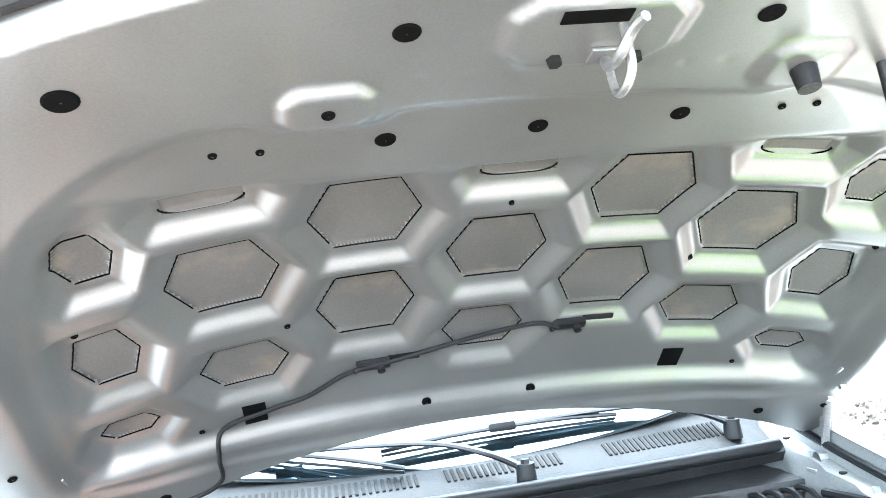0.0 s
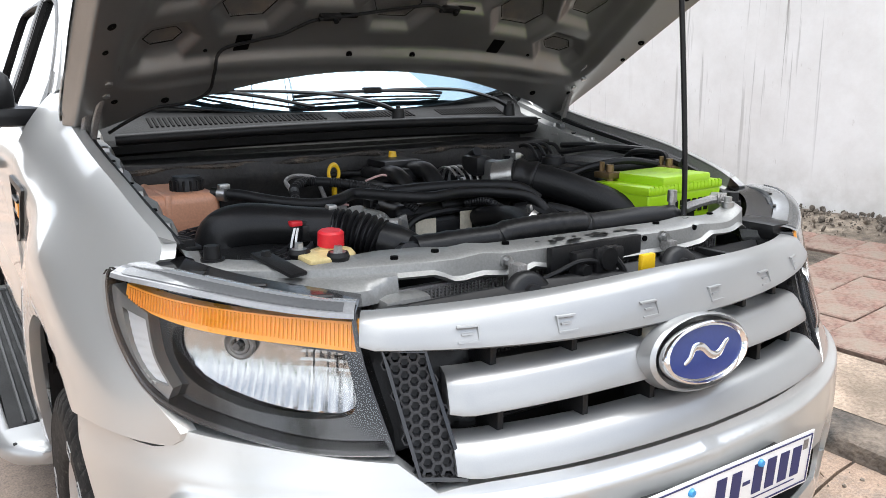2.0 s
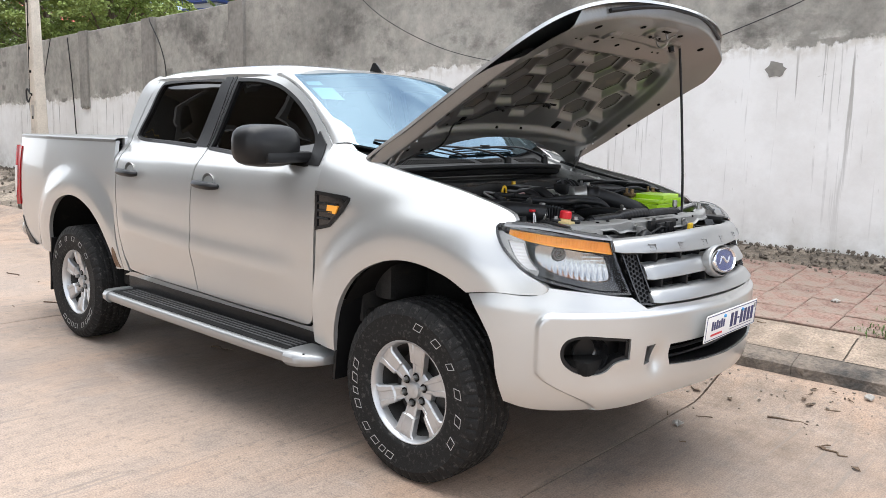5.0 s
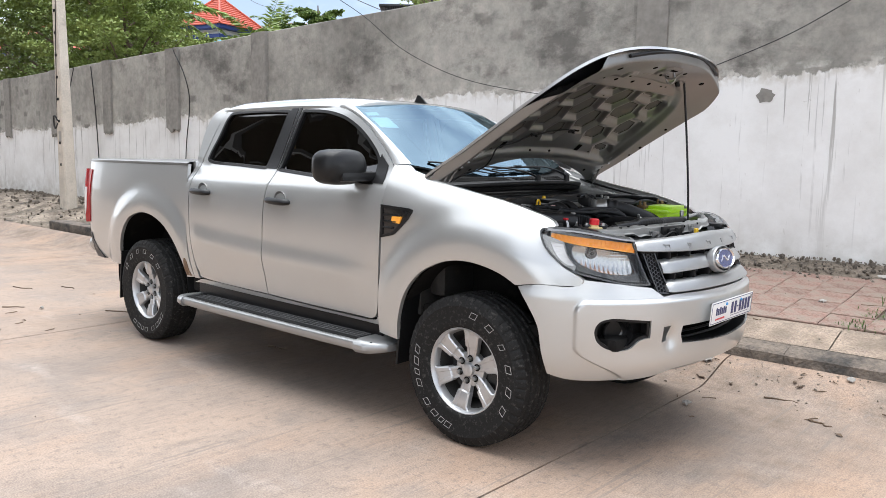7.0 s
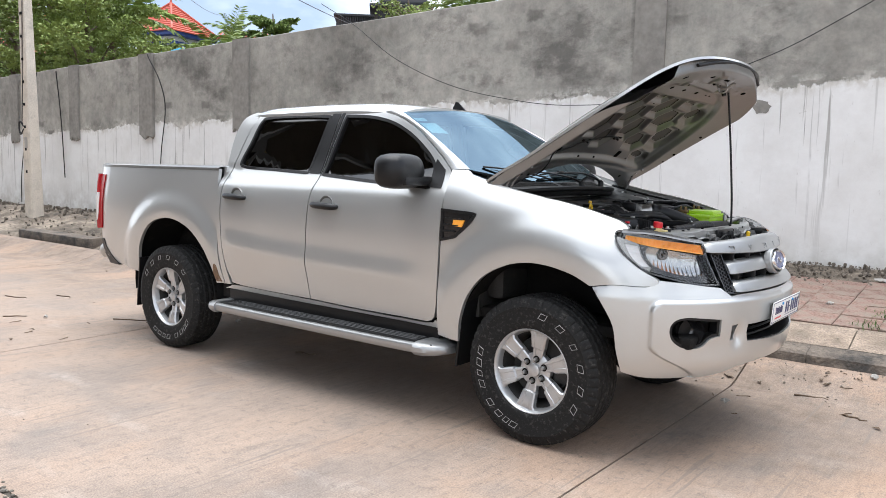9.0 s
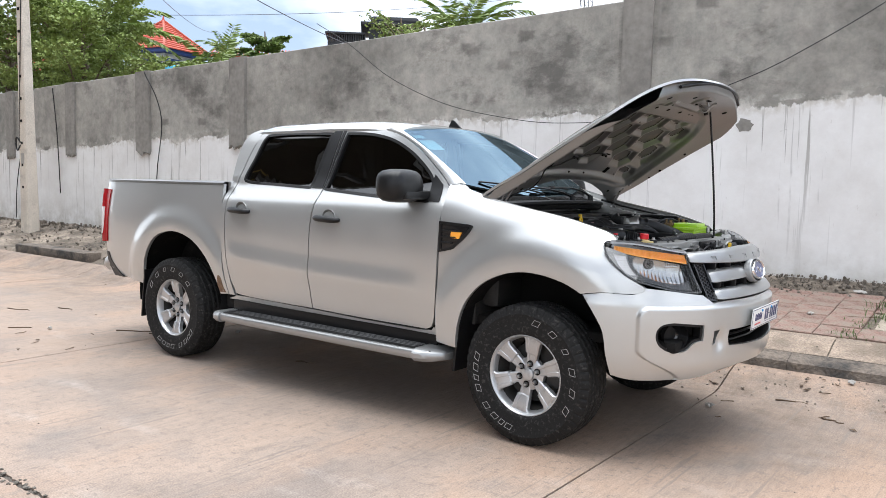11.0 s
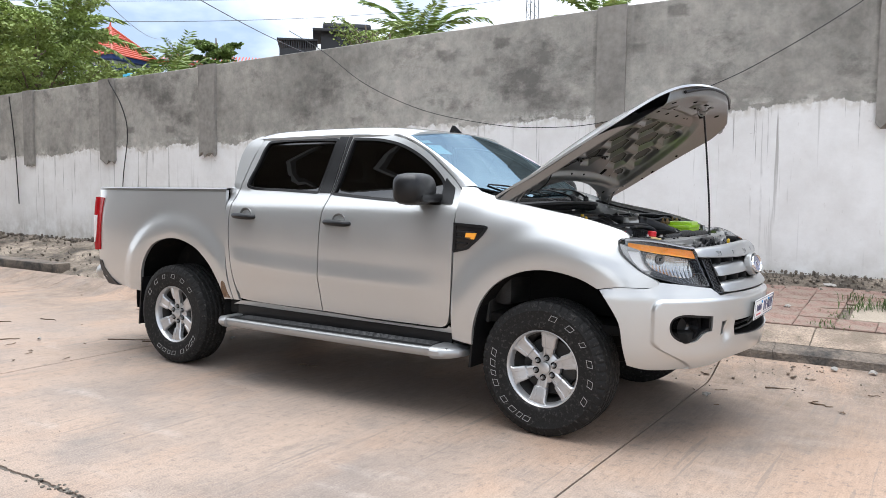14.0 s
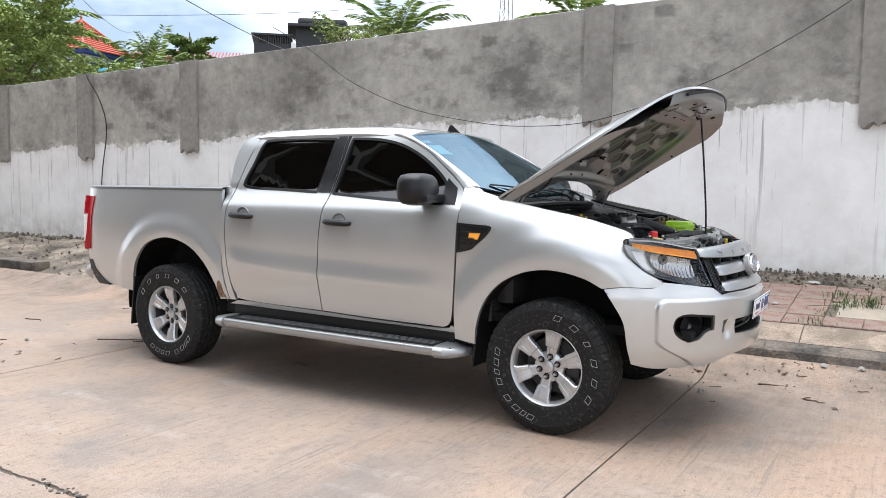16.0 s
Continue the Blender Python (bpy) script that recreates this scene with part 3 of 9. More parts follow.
blot = calc("MULTIPLY", span(n, l, calc("ADD", blot_n.outputs["Distance"], calc("MULTIPLY", noise_tex(n, l, v, 5, 8, 0.75), 0.55)), 0.44, 0.56, 1.0, 0.0), span(n, l, noise_tex(n, l, v, 0.75, 3), 0.47, 0.57))
grey = mix_col(n, l, calc("MULTIPLY", blot, 0.5), grey, (0.075, 0.071, 0.066))
damp = span(n, l, noise_tex(n, l, v, 0.55, 9, 0.72, (1, 1, 1.5)), 0.54, 0.64, 0.0, 0.7)
grey = mix_col(n, l, damp, grey, (0.10, 0.094, 0.087))
patch = span(n, l, noise_tex(n, l, v, 2.4, 8, 0.75, (1, 1, 0.5)), 0.62, 0.72, 0.0, 0.35)
grey = mix_col(n, l, patch, grey, (0.40, 0.38, 0.35))
streak = span(n, l, noise_tex(n, l, v, 9, 4, 0.6, (1, 1, 0.05)), 0.60, 0.72)
grey = mix_col(n, l, calc("MULTIPLY", streak, 0.25), grey, (0.42, 0.40, 0.37))
smear = calc("MULTIPLY", span(n, l, above, 0.02, 0.15, 1.0, 0.0), span(n, l, noise_tex(n, l, v, 2.6, 6, 0.65, (1, 1, 2.0)), 0.49, 0.56))
smear = calc("MULTIPLY", smear, span(n, l, noise_tex(n, l, v, 16, 6, 0.7, (1, 1, 0.6)), 0.36, 0.56, 0.15, 0.85))
grey = mix_col(n, l, smear, grey, (0.66, 0.635, 0.585))
white = ramp([(0.3, (0.73, 0.715, 0.69)), (0.6, (0.85, 0.845, 0.83))], n, l, noise_tex(n, l, v, 1.4, 9, 0.7))
scrape = span(n, l, noise_tex(n, l, v, 24, 5, 0.7, (1, 1, 0.3)), 0.66, 0.72, 0.0, 0.4)
white = mix_col(n, l, scrape, white, (0.52, 0.49, 0.45))
run = span(n, l, noise_tex(n, l, v, 13, 4, 0.65, (1, 1, 0.035)), 0.60, 0.66)
near = span(n, l, above, -1.9, -0.05, 0.0, 1.0)
run_mask = calc("MULTIPLY", run, calc("MULTIPLY", near, span(n, l, noise_tex(n, l, v, 0.8, 2, 0.5, (1, 1, 0.1)), 0.40, 0.55)))
white = mix_col(n, l, calc("MULTIPLY", run_mask, 0.85), white, (0.22, 0.205, 0.175))
line_run = span(n, l, noise_tex(n, l, v, 24, 1, 0.4, (1, 1, 0.016)), 0.72, 0.75)
broken = span(n, l, noise_tex(n, l, v, 2.4, 5, 0.7, (1, 1, 0.35)), 0.46, 0.54)
white = mix_col(n, l, calc("MULTIPLY", calc("MULTIPLY", line_run, broken), calc("MULTIPLY", near, 0.55)), white, (0.20, 0.185, 0.165))
chip = span(n, l, noise_tex(n, l, v, 6, 7, 0.7), 0.70, 0.74)
white = mix_col(n, l, calc("MULTIPLY", chip, 0.5), white, (0.42, 0.39, 0.35))
splash = span(n, l, noise_tex(n, l, v, 5, 6, 0.6), 0.35, 0.65)
foot = calc("MULTIPLY", span(n, l, sep.outputs[2], 0.42, 0.95, 1.0, 0.0), splash)
white = mix_col(n, l, calc("MULTIPLY", foot, 0.6), white, (0.36, 0.32, 0.26))
cream = span(n, l, calc("ABSOLUTE", above, 0), 0.0, 0.10, 1.0, 0.0)
white = mix_col(n, l, calc("MULTIPLY", cream, span(n, l, noise_tex(n, l, v, 11, 4), 0.4, 0.6)), white, (0.60, 0.57, 0.52))
l.new(mix_col(n, l, edge, white, grey), b.inputs["Base Color"])
b.inputs["Roughness"].default_value = 0.9
b.inputs["Specular IOR Level"].default_value = 0.25
add_bump(n, l, b, calc("ADD", noise_tex(n, l, v, 18, 8, 0.65), calc("MULTIPLY", edge, -0.6)), 0.16, 0.010)


def wall_top(x):
    return 3.535 + 0.0215 * (x + 0.7)


wall = bmesh.new()
secs = []
X = [-46 + 0.5 * i for i in range(124)]
for x in X:
    t = wall_top(x) + 0.012 * noise.noise((x * 0.8, 0, 0))
    secs.append([wall.verts.new((x, y, z)) for y, z in ((3.90, -0.1), (3.90, t - 0.008), (3.908, t), (4.072, t), (4.08, t - 0.008), (4.08, -0.1))])
for a, c in zip(secs, secs[1:]):
    for m in range(5):
        wall.faces.new((a[m], c[m], c[m + 1], a[m + 1]))
wall.faces.new(secs[0])
wall.faces.new(secs[-1][::-1])
wall_ob = tagged(part("wall_north", wall, WALL, None, "", False), "tall boundary wall, grey render over peeling white paint", "wall", "", "structure")
PILLAR = mat("grey_render", (0.265, 0.25, 0.226), 0.92, 0, 0.22, 2.2, 14, 0.04, 0, (0.15, 0.14, 0.127), 0.3)
for x0, x1, zb, proud in ((-27.6, -27.2, 1.55, 0.05), (-24.8, -24.4, 1.6, 0.05), (-22.0, -21.6, 1.65, 0.05), (-19.3, -18.95, 1.7, 0.05), (-16.5, -16.15, 1.75, 0.05), (-13.9, -13.55, 1.80, 0.05), (-11.33, -10.90, 1.83, 0.06), (-8.60, -8.21, 1.92, 0.06), (-1.665, -1.315, 2.18, 0.045), (1.235, 1.60, 2.08, 0.055), (4.1, 4.46, 2.1, 0.05)):
    bm = bmesh.new()
    rows = []
    for k in range(9):
        x = x0 + (x1 - x0) * k / 8
        d = 0.0 if 0 < k < 8 else 0.006
        rows.append([bm.verts.new((x, y, z)) for y, z in ((3.905, zb + rng.uniform(-0.05, 0.05)), (3.90 - proud + d, zb + 0.004 + rng.uniform(-0.06, 0.04)), (3.90 - proud + d, wall_top(x) + 0.01), (3.95, wall_top(x) + 0.014))])
    for a, c in zip(rows, rows[1:]):
        for m in range(3):
            bm.faces.new((a[m], c[m], c[m + 1], a[m + 1]))
    bm.faces.new(rows[0])
    bm.faces.new(rows[-1][::-1])
    part("pilaster", bm, PILLAR, wall_ob, "", False)
# broken hole in the paint
bm = bmesh.new()
vs = [bm.verts.new((-0.285 + 0.085 * r * math.cos(t), 3.897, 2.105 + 0.075 * r * math.sin(t))) for t, r in ((2 * math.pi * k / 18, rng.uniform(0.75, 1.15)) for k in range(18))]
bm.faces.new(vs)
part("bare_patch", bm, PILLAR, wall_ob, "", False)


# ---- the pickup truck: forward is +x, its right side is -y, the front axle stands over the origin ----
truck = group("pickup_truck", "silver double-cab pickup truck with its bonnet propped open", "pickup truck")
truck.location = (0, 0, 0)

PLAN = spline([-4.34, -4.30, -4.25, -4.18, -4.0, -3.2, -2.6, -2.0, -1.0, -0.4, 0.1, 0.35, 0.5, 0.62, 0.74], [-0.17, -0.08, -0.048, -0.03, -0.014, -0.002, -0.012, 0, 0, 0, 0, -0.012, -0.04, -0.085, -0.16])
CAB = spline([0.46, 0.52, 0.60, 0.68, 0.72, 0.76, 0.90, 1.05, 1.15, 1.22, 1.28, 1.33, 1.38, 1.45, 1.60, 1.75, 1.82], [0.845, 0.868, 0.884, 0.894, 0.897, 0.900, 0.905, 0.905, 0.900, 0.891, 0.868, 0.828, 0.796, 0.764, 0.706, 0.645, 0.60])
TOP = spline([-0.62, -0.5, -0.319, -0.1, 0.178, 0.44, 0.6], [1.42, 1.40, 1.352, 1.306, 1.256, 1.182, 1.12])


def flare(x, z, cx, cz, r, rise, wide):
    d = math.hypot(x - cx, z - cz) - r
    return rise * (1 - smooth_step(wide * 0.40, wide * 0.98, d)) - 0.006 * smooth_step(0.030, 0.016, d)


def bed_w(x, z):
    w = 0.893 + PLAN(x) - 0.032 * max(0, (z - 1.0) / 0.37) ** 2 - 0.06 * max(0, (0.95 - z) / 0.45) ** 2
    return w + flare(x, z, -3.19, 0.49, 0.49, 0.030, 0.25)


def crease_z(x):
    return 0.80 + 0.02 * (x + 1.6) ** 2 - 0.035 * (x + 1.6)


def crease_lines(x0, x1):
    xs = [x0 + (x1 - x0) * k / 40 for k in range(41)]
    return [[(x, crease_z(x) + d) for x in xs] for d in (0.012, 0.0, -0.012)]


def cab_w(x, z):
    zc = crease_z(x)
    crease = 0.012 * smooth_step(zc + 0.13, zc + 0.004, z) - 0.15 * max(0.0, zc - z) + 0.10 * max(0.0, zc - 0.11 - z)
    return CAB(z) + PLAN(x) * (1 if z < 1.4 else 0.3) + crease * smooth_step(-0.60, -0.95, x) * smooth_step(-2.60, -2.45, x)


def fender_w(x, z):
    t = TOP(x)
    w = 0.900 + PLAN(x) - 0.115 * max(0, (z - (t - 0.22)) / 0.22) ** 2.1 - 0.04 * max(0, (0.8 - z) / 0.4) ** 2
    return w + flare(x, z, 0.03, 0.46, 0.49, 0.032, 0.27)


def on_side(width, side):
    return lambda x, z, off: Vector((x, side * (width(x, z) + off), z))


C = True
BED = rounded([(-4.25, 0.60, C), (-4.285, 0.80), (-4.295, 1.0), (-4.285, 1.30), (-4.262, 1.368, C), (-3.4, 1.374), (-2.642, 1.378, C), (-2.632, 1.2), (-2.612, 0.80), (-2.565, 0.57, C), (-2.652, 0.56, C), (-2.70, 0.70), (-2.80, 0.845), (-2.96, 0.955), (-3.19, 1.0), (-3.42, 0.945), (-3.565, 0.80), (-3.635, 0.62), (-3.64, 0.54, C), (-3.95, 0.57)])
REAR_DOOR = rounded([(-1.672, 0.566, C), (-1.682, 0.80), (-1.680, 1.05), (-1.655, 1.34), (-1.640, 1.60), (-1.625, 1.782, C), (-2.0, 1.789), (-2.36, 1.780), (-2.452, 1.750), (-2.508, 1.62), (-2.55, 1.44), (-2.568, 1.33), (-2.572, 1.05), (-2.545, 0.78), (-2.49, 0.62), (-2.40, 0.574)])
FRONT_DOOR = rounded([(-0.70, 0.556, C), (-0.648, 0.585), (-0.622, 0.70), (-0.606, 1.0), (-0.600, 1.30), (-0.622, 1.41, C), (-0.70, 1.478), (-0.93, 1.64), (-1.10, 1.722), (-1.26, 1.762), (-1.45, 1.778), (-1.617, 1.782, C), (-1.632, 1.60), (-1.647, 1.34), (-1.672, 1.05), (-1.674, 0.80), (-1.664, 0.566, C), (-1.2, 0.556)])
REAR_PANE = rounded([(-1.775, 1.375, C), (-1.722, 1.742, C), (-2.0, 1.750), (-2.32, 1.742), (-2.40, 1.715), (-2.45, 1.56), (-2.490, 1.44), (-2.44, 1.40), (-2.1, 1.388)])
FRONT_PANE = rounded([(-0.735, 1.318, C), (-0.745, 1.42), (-0.80, 1.492), (-0.96, 1.604), (-1.13, 1.684), (-1.28, 1.722), (-1.42, 1.738), (-1.575, 1.742, C), (-1.628, 1.368, C), (-1.2, 1.340)])
CORNER = rounded([(-2.555, 0.566, C), (-2.602, 0.80), (-2.622, 1.2), (-2.636, 1.40), (-2.652, 1.55), (-2.645, 1.66), (-2.600, 1.748), (-2.50, 1.787, C), (-2.461, 1.752), (-2.517, 1.62), (-2.559, 1.44), (-2.577, 1.33), (-2.581, 1.05), (-2.553, 0.78), (-2.50, 0.566, C)])
SILL = rounded([(-0.61, 0.528, C), (-0.60, 0.548), (-0.64, 0.572, C), (-0.71, 0.547), (-1.2, 0.547), (-1.668, 0.558), (-2.40, 0.566), (-2.50, 0.556, C), (-2.56, 0.535, C)])
FENDER = rounded([(-0.592, 0.50, C), (-0.602, 0.75), (-0.596, 1.0), (-0.588, 1.30), (-0.610, 1.42, C), (-0.50, 1.400), (-0.319, 1.352), (-0.1, 1.306), (0.178, 1.256), (0.40, 1.195), (0.452, 1.160, C), (0.432, 1.125), (0.462, 1.055), (0.53, 0.99), (0.605, 0.945), (0.632, 0.925), (0.617, 0.903), (0.56, 0.897), (0.45, 0.898), (0.335, 0.881, C), (0.24, 0.925), (0.10, 0.957), (-0.03, 0.960), (-0.16, 0.930), (-0.29, 0.860), (-0.39, 0.745), (-0.445, 0.60), (-0.46, 0.48, C)])


def both_sides(name, loop, width, material, cell=0.06, thick=0.025, holes=(), label="", lines=()):
    obs = []
    for side, word in ((-1, "right"), (1, "left")):
        obs.append(part(name, panel(loop, on_side(width, side), cell, thick, holes, False, None, lines), material, truck, label))
    return obs


beds = both_sides("bed_side", BED, bed_w, PAINT, 0.028)
doors_r = both_sides("rear_door", REAR_DOOR, cab_w, PAINT, 0.028, 0.03, [REAR_PANE], lines=crease_lines(-2.43, -1.72))
doors_f = both_sides("front_door", FRONT_DOOR, cab_w, PAINT, 0.028, 0.03, [FRONT_PANE], lines=crease_lines(-1.64, -0.67))
both_sides("cab_corner", CORNER, cab_w, PAINT, 0.05)
both_sides("sill", SILL, cab_w, PAINT, 0.05)
fenders = both_sides("front_fender", FENDER, fender_w, PAINT, 0.026)


def grown(loop, d):
    """The loop moved outwards by d."""
    q = np.array(loop)
    area = sum(q[i, 0] * q[(i + 1) % len(q), 1] - q[(i + 1) % len(q), 0] * q[i, 1] for i in range(len(q)))
    out = []
    for i in range(len(q)):
        t = q[(i + 1) % len(q)] - q[i - 1]
        t = t / (np.linalg.norm(t) + 1e-9)
        n = np.array([t[1], -t[0]]) * (1 if area > 0 else -1)
        out.append(tuple(q[i] + n * d))
    return out


for doors, pane in ((doors_r, REAR_PANE), (doors_f, FRONT_PANE)):
    for door, side in zip(doors, (-1, 1)):
        part("window_pane", panel(grown(pane, 0.006), lambda x, z, off, side=side: Vector((x, side * (cab_w(x, z) - 0.014 + off), z)), 0.09, 0.004), PANE_DARK, door, "dark tinted glass")
        part("window_seal", panel(grown(pane, 0.011), lambda x, z, off, side=side: Vector((x, side * (cab_w(x, z) + 0.003 + off), z)), 0.3, 0.018, [grown(pane, -0.007)]), PLASTIC, door, "black rubber seal")
# black trim of the middle pillar
for side in (-1, 1):
    for loop, door in ((rounded([(-1.758, 1.372, C), (-1.705, 1.76, C), (-1.630, 1.768, C), (-1.656, 1.372, C)], 0.06), doors_r[0 if side < 0 else 1]), (rounded([(-1.646, 1.366, C), (-1.619, 1.768, C), (-1.592, 1.764, C), (-1.645, 1.358, C)], 0.06), doors_f[0 if side < 0 else 1])):
        part("pillar_trim", panel(loop, lambda x, z, off, side=side: Vector((x, side * (cab_w(x, z) + 0.0055 + off), z)), 0.08, 0.008), PLASTIC, door, "matt black pillar trim")

# door handles
for doors, hx, hz in ((doors_r, -2.405, 1.196), (doors_f, -1.508, 1.178)):
    for door, side in zip(doors, (-1, 1)):
        y = cab_w(hx, hz)
        bm = bmesh.new()
        tube(bm, [(hx - 0.105, side * (y - 0.005), hz + 0.002), (hx - 0.085, side * (y + 0.026), hz), (hx, side * (y + 0.037), hz - 0.003), (hx + 0.075, side * (y + 0.03), hz - 0.006), (hx + 0.1, side * (y - 0.005), hz - 0.006)], lambda t: 0.012 + 0.012 * math.sin(math.pi * t) ** 0.5, 10, 5, None, 0.9)
        part("door_handle", bm, PLASTIC, door, "black door handle")
        bm = bmesh.new()
        lathe(bm, [(0.001, -0.022), (0.03, -0.016), (0.052, 0.0015), (0.056, 0.0015), (0.05, -0.03)], 24)
        bmesh.ops.transform(bm, matrix=pose(hx + 0.005, side * y, hz + 0.012) @ Matrix.Diagonal((1.0, side, 0.86, 1)), verts=bm.verts)
        # body paint in the darker silver, so the hollow's shade is in the colour
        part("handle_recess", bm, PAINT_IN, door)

# roof, windscreen, pillars, back of the cab
ROOF_Z = spline([-2.70, -2.64, -2.5, -2.2, -1.8, -1.5, -1.3, -1.13, -1.05], [1.735, 1.792, 1.832, 1.847, 1.852, 1.848, 1.836, 1.815, 1.796])


def on_roof(x, y, off):
    e = abs(y) / 0.668
    return Vector((x, y, ROOF_Z(x) - 0.018 * e**2 - 0.075 * e**7 + off))


roof_loop = rounded([(-1.085, 0.0), (-1.09, 0.3), (-1.115, 0.55), (-1.135, 0.618, C), (-1.25, 0.637), (-1.5, 0.642), (-2.0, 0.646), (-2.46, 0.638), (-2.59, 0.608), (-2.655, 0.53), (-2.66, 0.25), (-2.66, 0.0), (-2.66, -0.25), (-2.655, -0.53), (-2.59, -0.608), (-2.46, -0.638), (-2.0, -0.646), (-1.5, -0.642), (-1.25, -0.637), (-1.135, -0.618, C), (-1.115, -0.55), (-1.09, -0.3)], 0.04)
part("roof", panel(roof_loop, on_roof, 0.07, 0.03), PAINT, truck)


def on_screen(a, b, off):
    k = 1 - a * a
    x = (-0.532 + 0.155 * k) * (1 - b) + (-1.129 + 0.048 * k) * b
    z = (1.423 - 0.068 * k) * (1 - b) + (1.762 + 0.040 * k) * b
    return Vector((x + 0.5 * off, a * (0.735 * (1 - b) + 0.622 * b), z + 0.014 * math.sin(math.pi * b) + 0.85 * off))


screen_loop = [(-1 + 0.1 * i, 0.0) for i in range(20)] + [(1, 0.1 * i) for i in range(10)] + [(1 - 0.1 * i, 1.0) for i in range(20)] + [(-1, 1 - 0.1 * i) for i in range(10)]
windscreen = part("windscreen", panel(screen_loop, on_screen, 0.12, 0.006), PANE, truck, "clear windscreen glass reflecting the sky")
windscreen.visible_shadow = False
inner = [(a * 0.955, 0.06 + b * 0.90) for a, b in screen_loop]
part("screen_border", panel([(a * 0.999, b) for a, b in screen_loop], lambda a, b, off: on_screen(a, b, off - 0.009), 0.2, 0.003, [inner]), GLOSS_BLACK, windscreen, "black printed border")
part("sticker", panel([(-0.93, 0.62), (-0.74, 0.62), (-0.74, 0.80), (-0.93, 0.80)], lambda a, b, off: on_screen(a, b, off - 0.012), 0.1, 0.001), STICKER, windscreen, "pale blue paper sticker")
part("sticker", panel([(-0.93, 0.84), (-0.80, 0.84), (-0.80, 0.90), (-0.93, 0.90)], lambda a, b, off: on_screen(a, b, off - 0.012), 0.1, 0.001), STICKER, windscreen, "small pale blue sticker")
for side in (-1, 1):
    bm = bmesh.new()
    rows = []
    door_edge = [(-0.622, 1.41), (-0.70, 1.478), (-0.80, 1.551), (-0.93, 1.64), (-1.02, 1.686), (-1.10, 1.722), (-1.26, 1.762)]
    dx = spline([0, 0.16, 0.33, 0.52, 0.66, 0.8, 1], [p[0] for p in door_edge])
    dz = spline([0, 0.16, 0.33, 0.52, 0.66, 0.8, 1], [p[1] for p in door_edge])
    for i in range(25):
        t = i / 24
        a = on_screen(side * 1.0, t, 0.004)
        b = Vector((dx(t) + 0.006, side * (cab_w(dx(t), dz(t)) - 0.001), dz(t) + 0.004))
        mid = (a + b) / 2 + Vector((0.012, side * 0.016, 0.016))
        row = []
        for k in range(7):
            u = k / 6
            row.append(bm.verts.new((1 - u) ** 2 * a + 2 * u * (1 - u) * mid + u * u * b))
        rows.append(row)
    for r, s in zip(rows, rows[1:]):
        for k in range(6):
            bm.faces.new((r[k], r[k + 1], s[k + 1], s[k]))
    part("screen_pillar", bm, PAINT, truck)
    # mirror foot triangle
    loop = rounded([(-0.648, 1.315, C), (-0.665, 1.418, C), (-0.742, 1.478, C), (-0.75, 1.42), (-0.738, 1.318, C)], 0.05)
    part("mirror_triangle", panel(loop, lambda x, z, off, side=side: Vector((x, side * (cab_w(x, z) + 0.006 + off), z)), 0.06, 0.008), PLASTIC, doors_f[0 if side < 0 else 1], "matt black corner trim")
    # door mirror
    bm = bmesh.new()
    r = bmesh.ops.create_cube(bm, size=1)
    bmesh.ops.subdivide_edges(bm, edges=bm.edges, cuts=5, use_grid_fill=True)
    for v in bm.verts:
        p = v.co * 2
        q = Vector([math.copysign(abs(c) ** 1.0, c) for c in p])
        n = (abs(q.x) ** 3.4 + abs(q.y) ** 3.4 + abs(q.z) ** 3.4) ** (1 / 3.4)
        q = q / n
        v.co = (q.x * 0.100 * (1 - 0.25 * max(0, q.x) * abs(q.z)), q.y * 0.168, q.z * 0.097)
    bmesh.ops.transform(bm, matrix=pose(-0.795, side * 1.026, 1.405, 0, 0, side * -10), verts=bm.verts)
    door = doors_f[0 if side < 0 else 1]
    mirror = part("door_mirror", bm, PLASTIC, door, "black plastic door mirror")
    bm = bmesh.new()
    box(bm, (-0.10, -0.115, -0.10), (0.075, 0.20, -0.045), 0.022, pose(-0.78, side * 0.995, 1.425, 0, 0, side * -10) @ Matrix.Diagonal((1, -side, 1, 1)))
    part("mirror_arm", bm, PLASTIC, mirror)
    bm = bmesh.new()
    box(bm, (-0.006, -0.105, -0.075), (0.0, 0.105, 0.075), 0.003, pose(-0.893, side * 0.99, 1.415, 0, 0, side * -10))
    part("mirror_glass", bm, CHROME, mirror)

# painted corner between wing, pillar and windscreen
for side in (-1, 1):
    bm = bmesh.new()
    rows = []
    for i in range(13):
        t = i / 12
        x = -0.615 + 0.19 * t
        a = Vector((x, side * (fender_w(x, TOP(x)) - 0.004), TOP(x) - 0.003))
        b = on_screen(side * 1.0, 0.0, -0.004).lerp(Vector((-0.40, side * 0.755, 1.335)), t)
        rows.append([bm.verts.new(a.lerp(b, k / 5) + Vector((0, 0, 0.012 * math.sin(math.pi * k / 5) * (1 - t)))) for k in range(6)])
    for r, q in zip(rows, rows[1:]):
        for k in range(5):
            bm.faces.new((r[k], r[k + 1], q[k + 1], q[k]))
    part("scuttle_corner", bm, PAINT, truck)

# roof aerial
bm = bmesh.new()
vs = [bm.verts.new(p) for p in ((-1.20, -0.018, 1.826), (-1.20, 0.018, 1.826), (-1.10, 0.008, 1.812), (-1.10, -0.008, 1.812), (-1.185, -0.006, 1.872), (-1.185, 0.006, 1.872), (-1.165, 0.004, 1.870), (-1.165, -0.004, 1.870))]
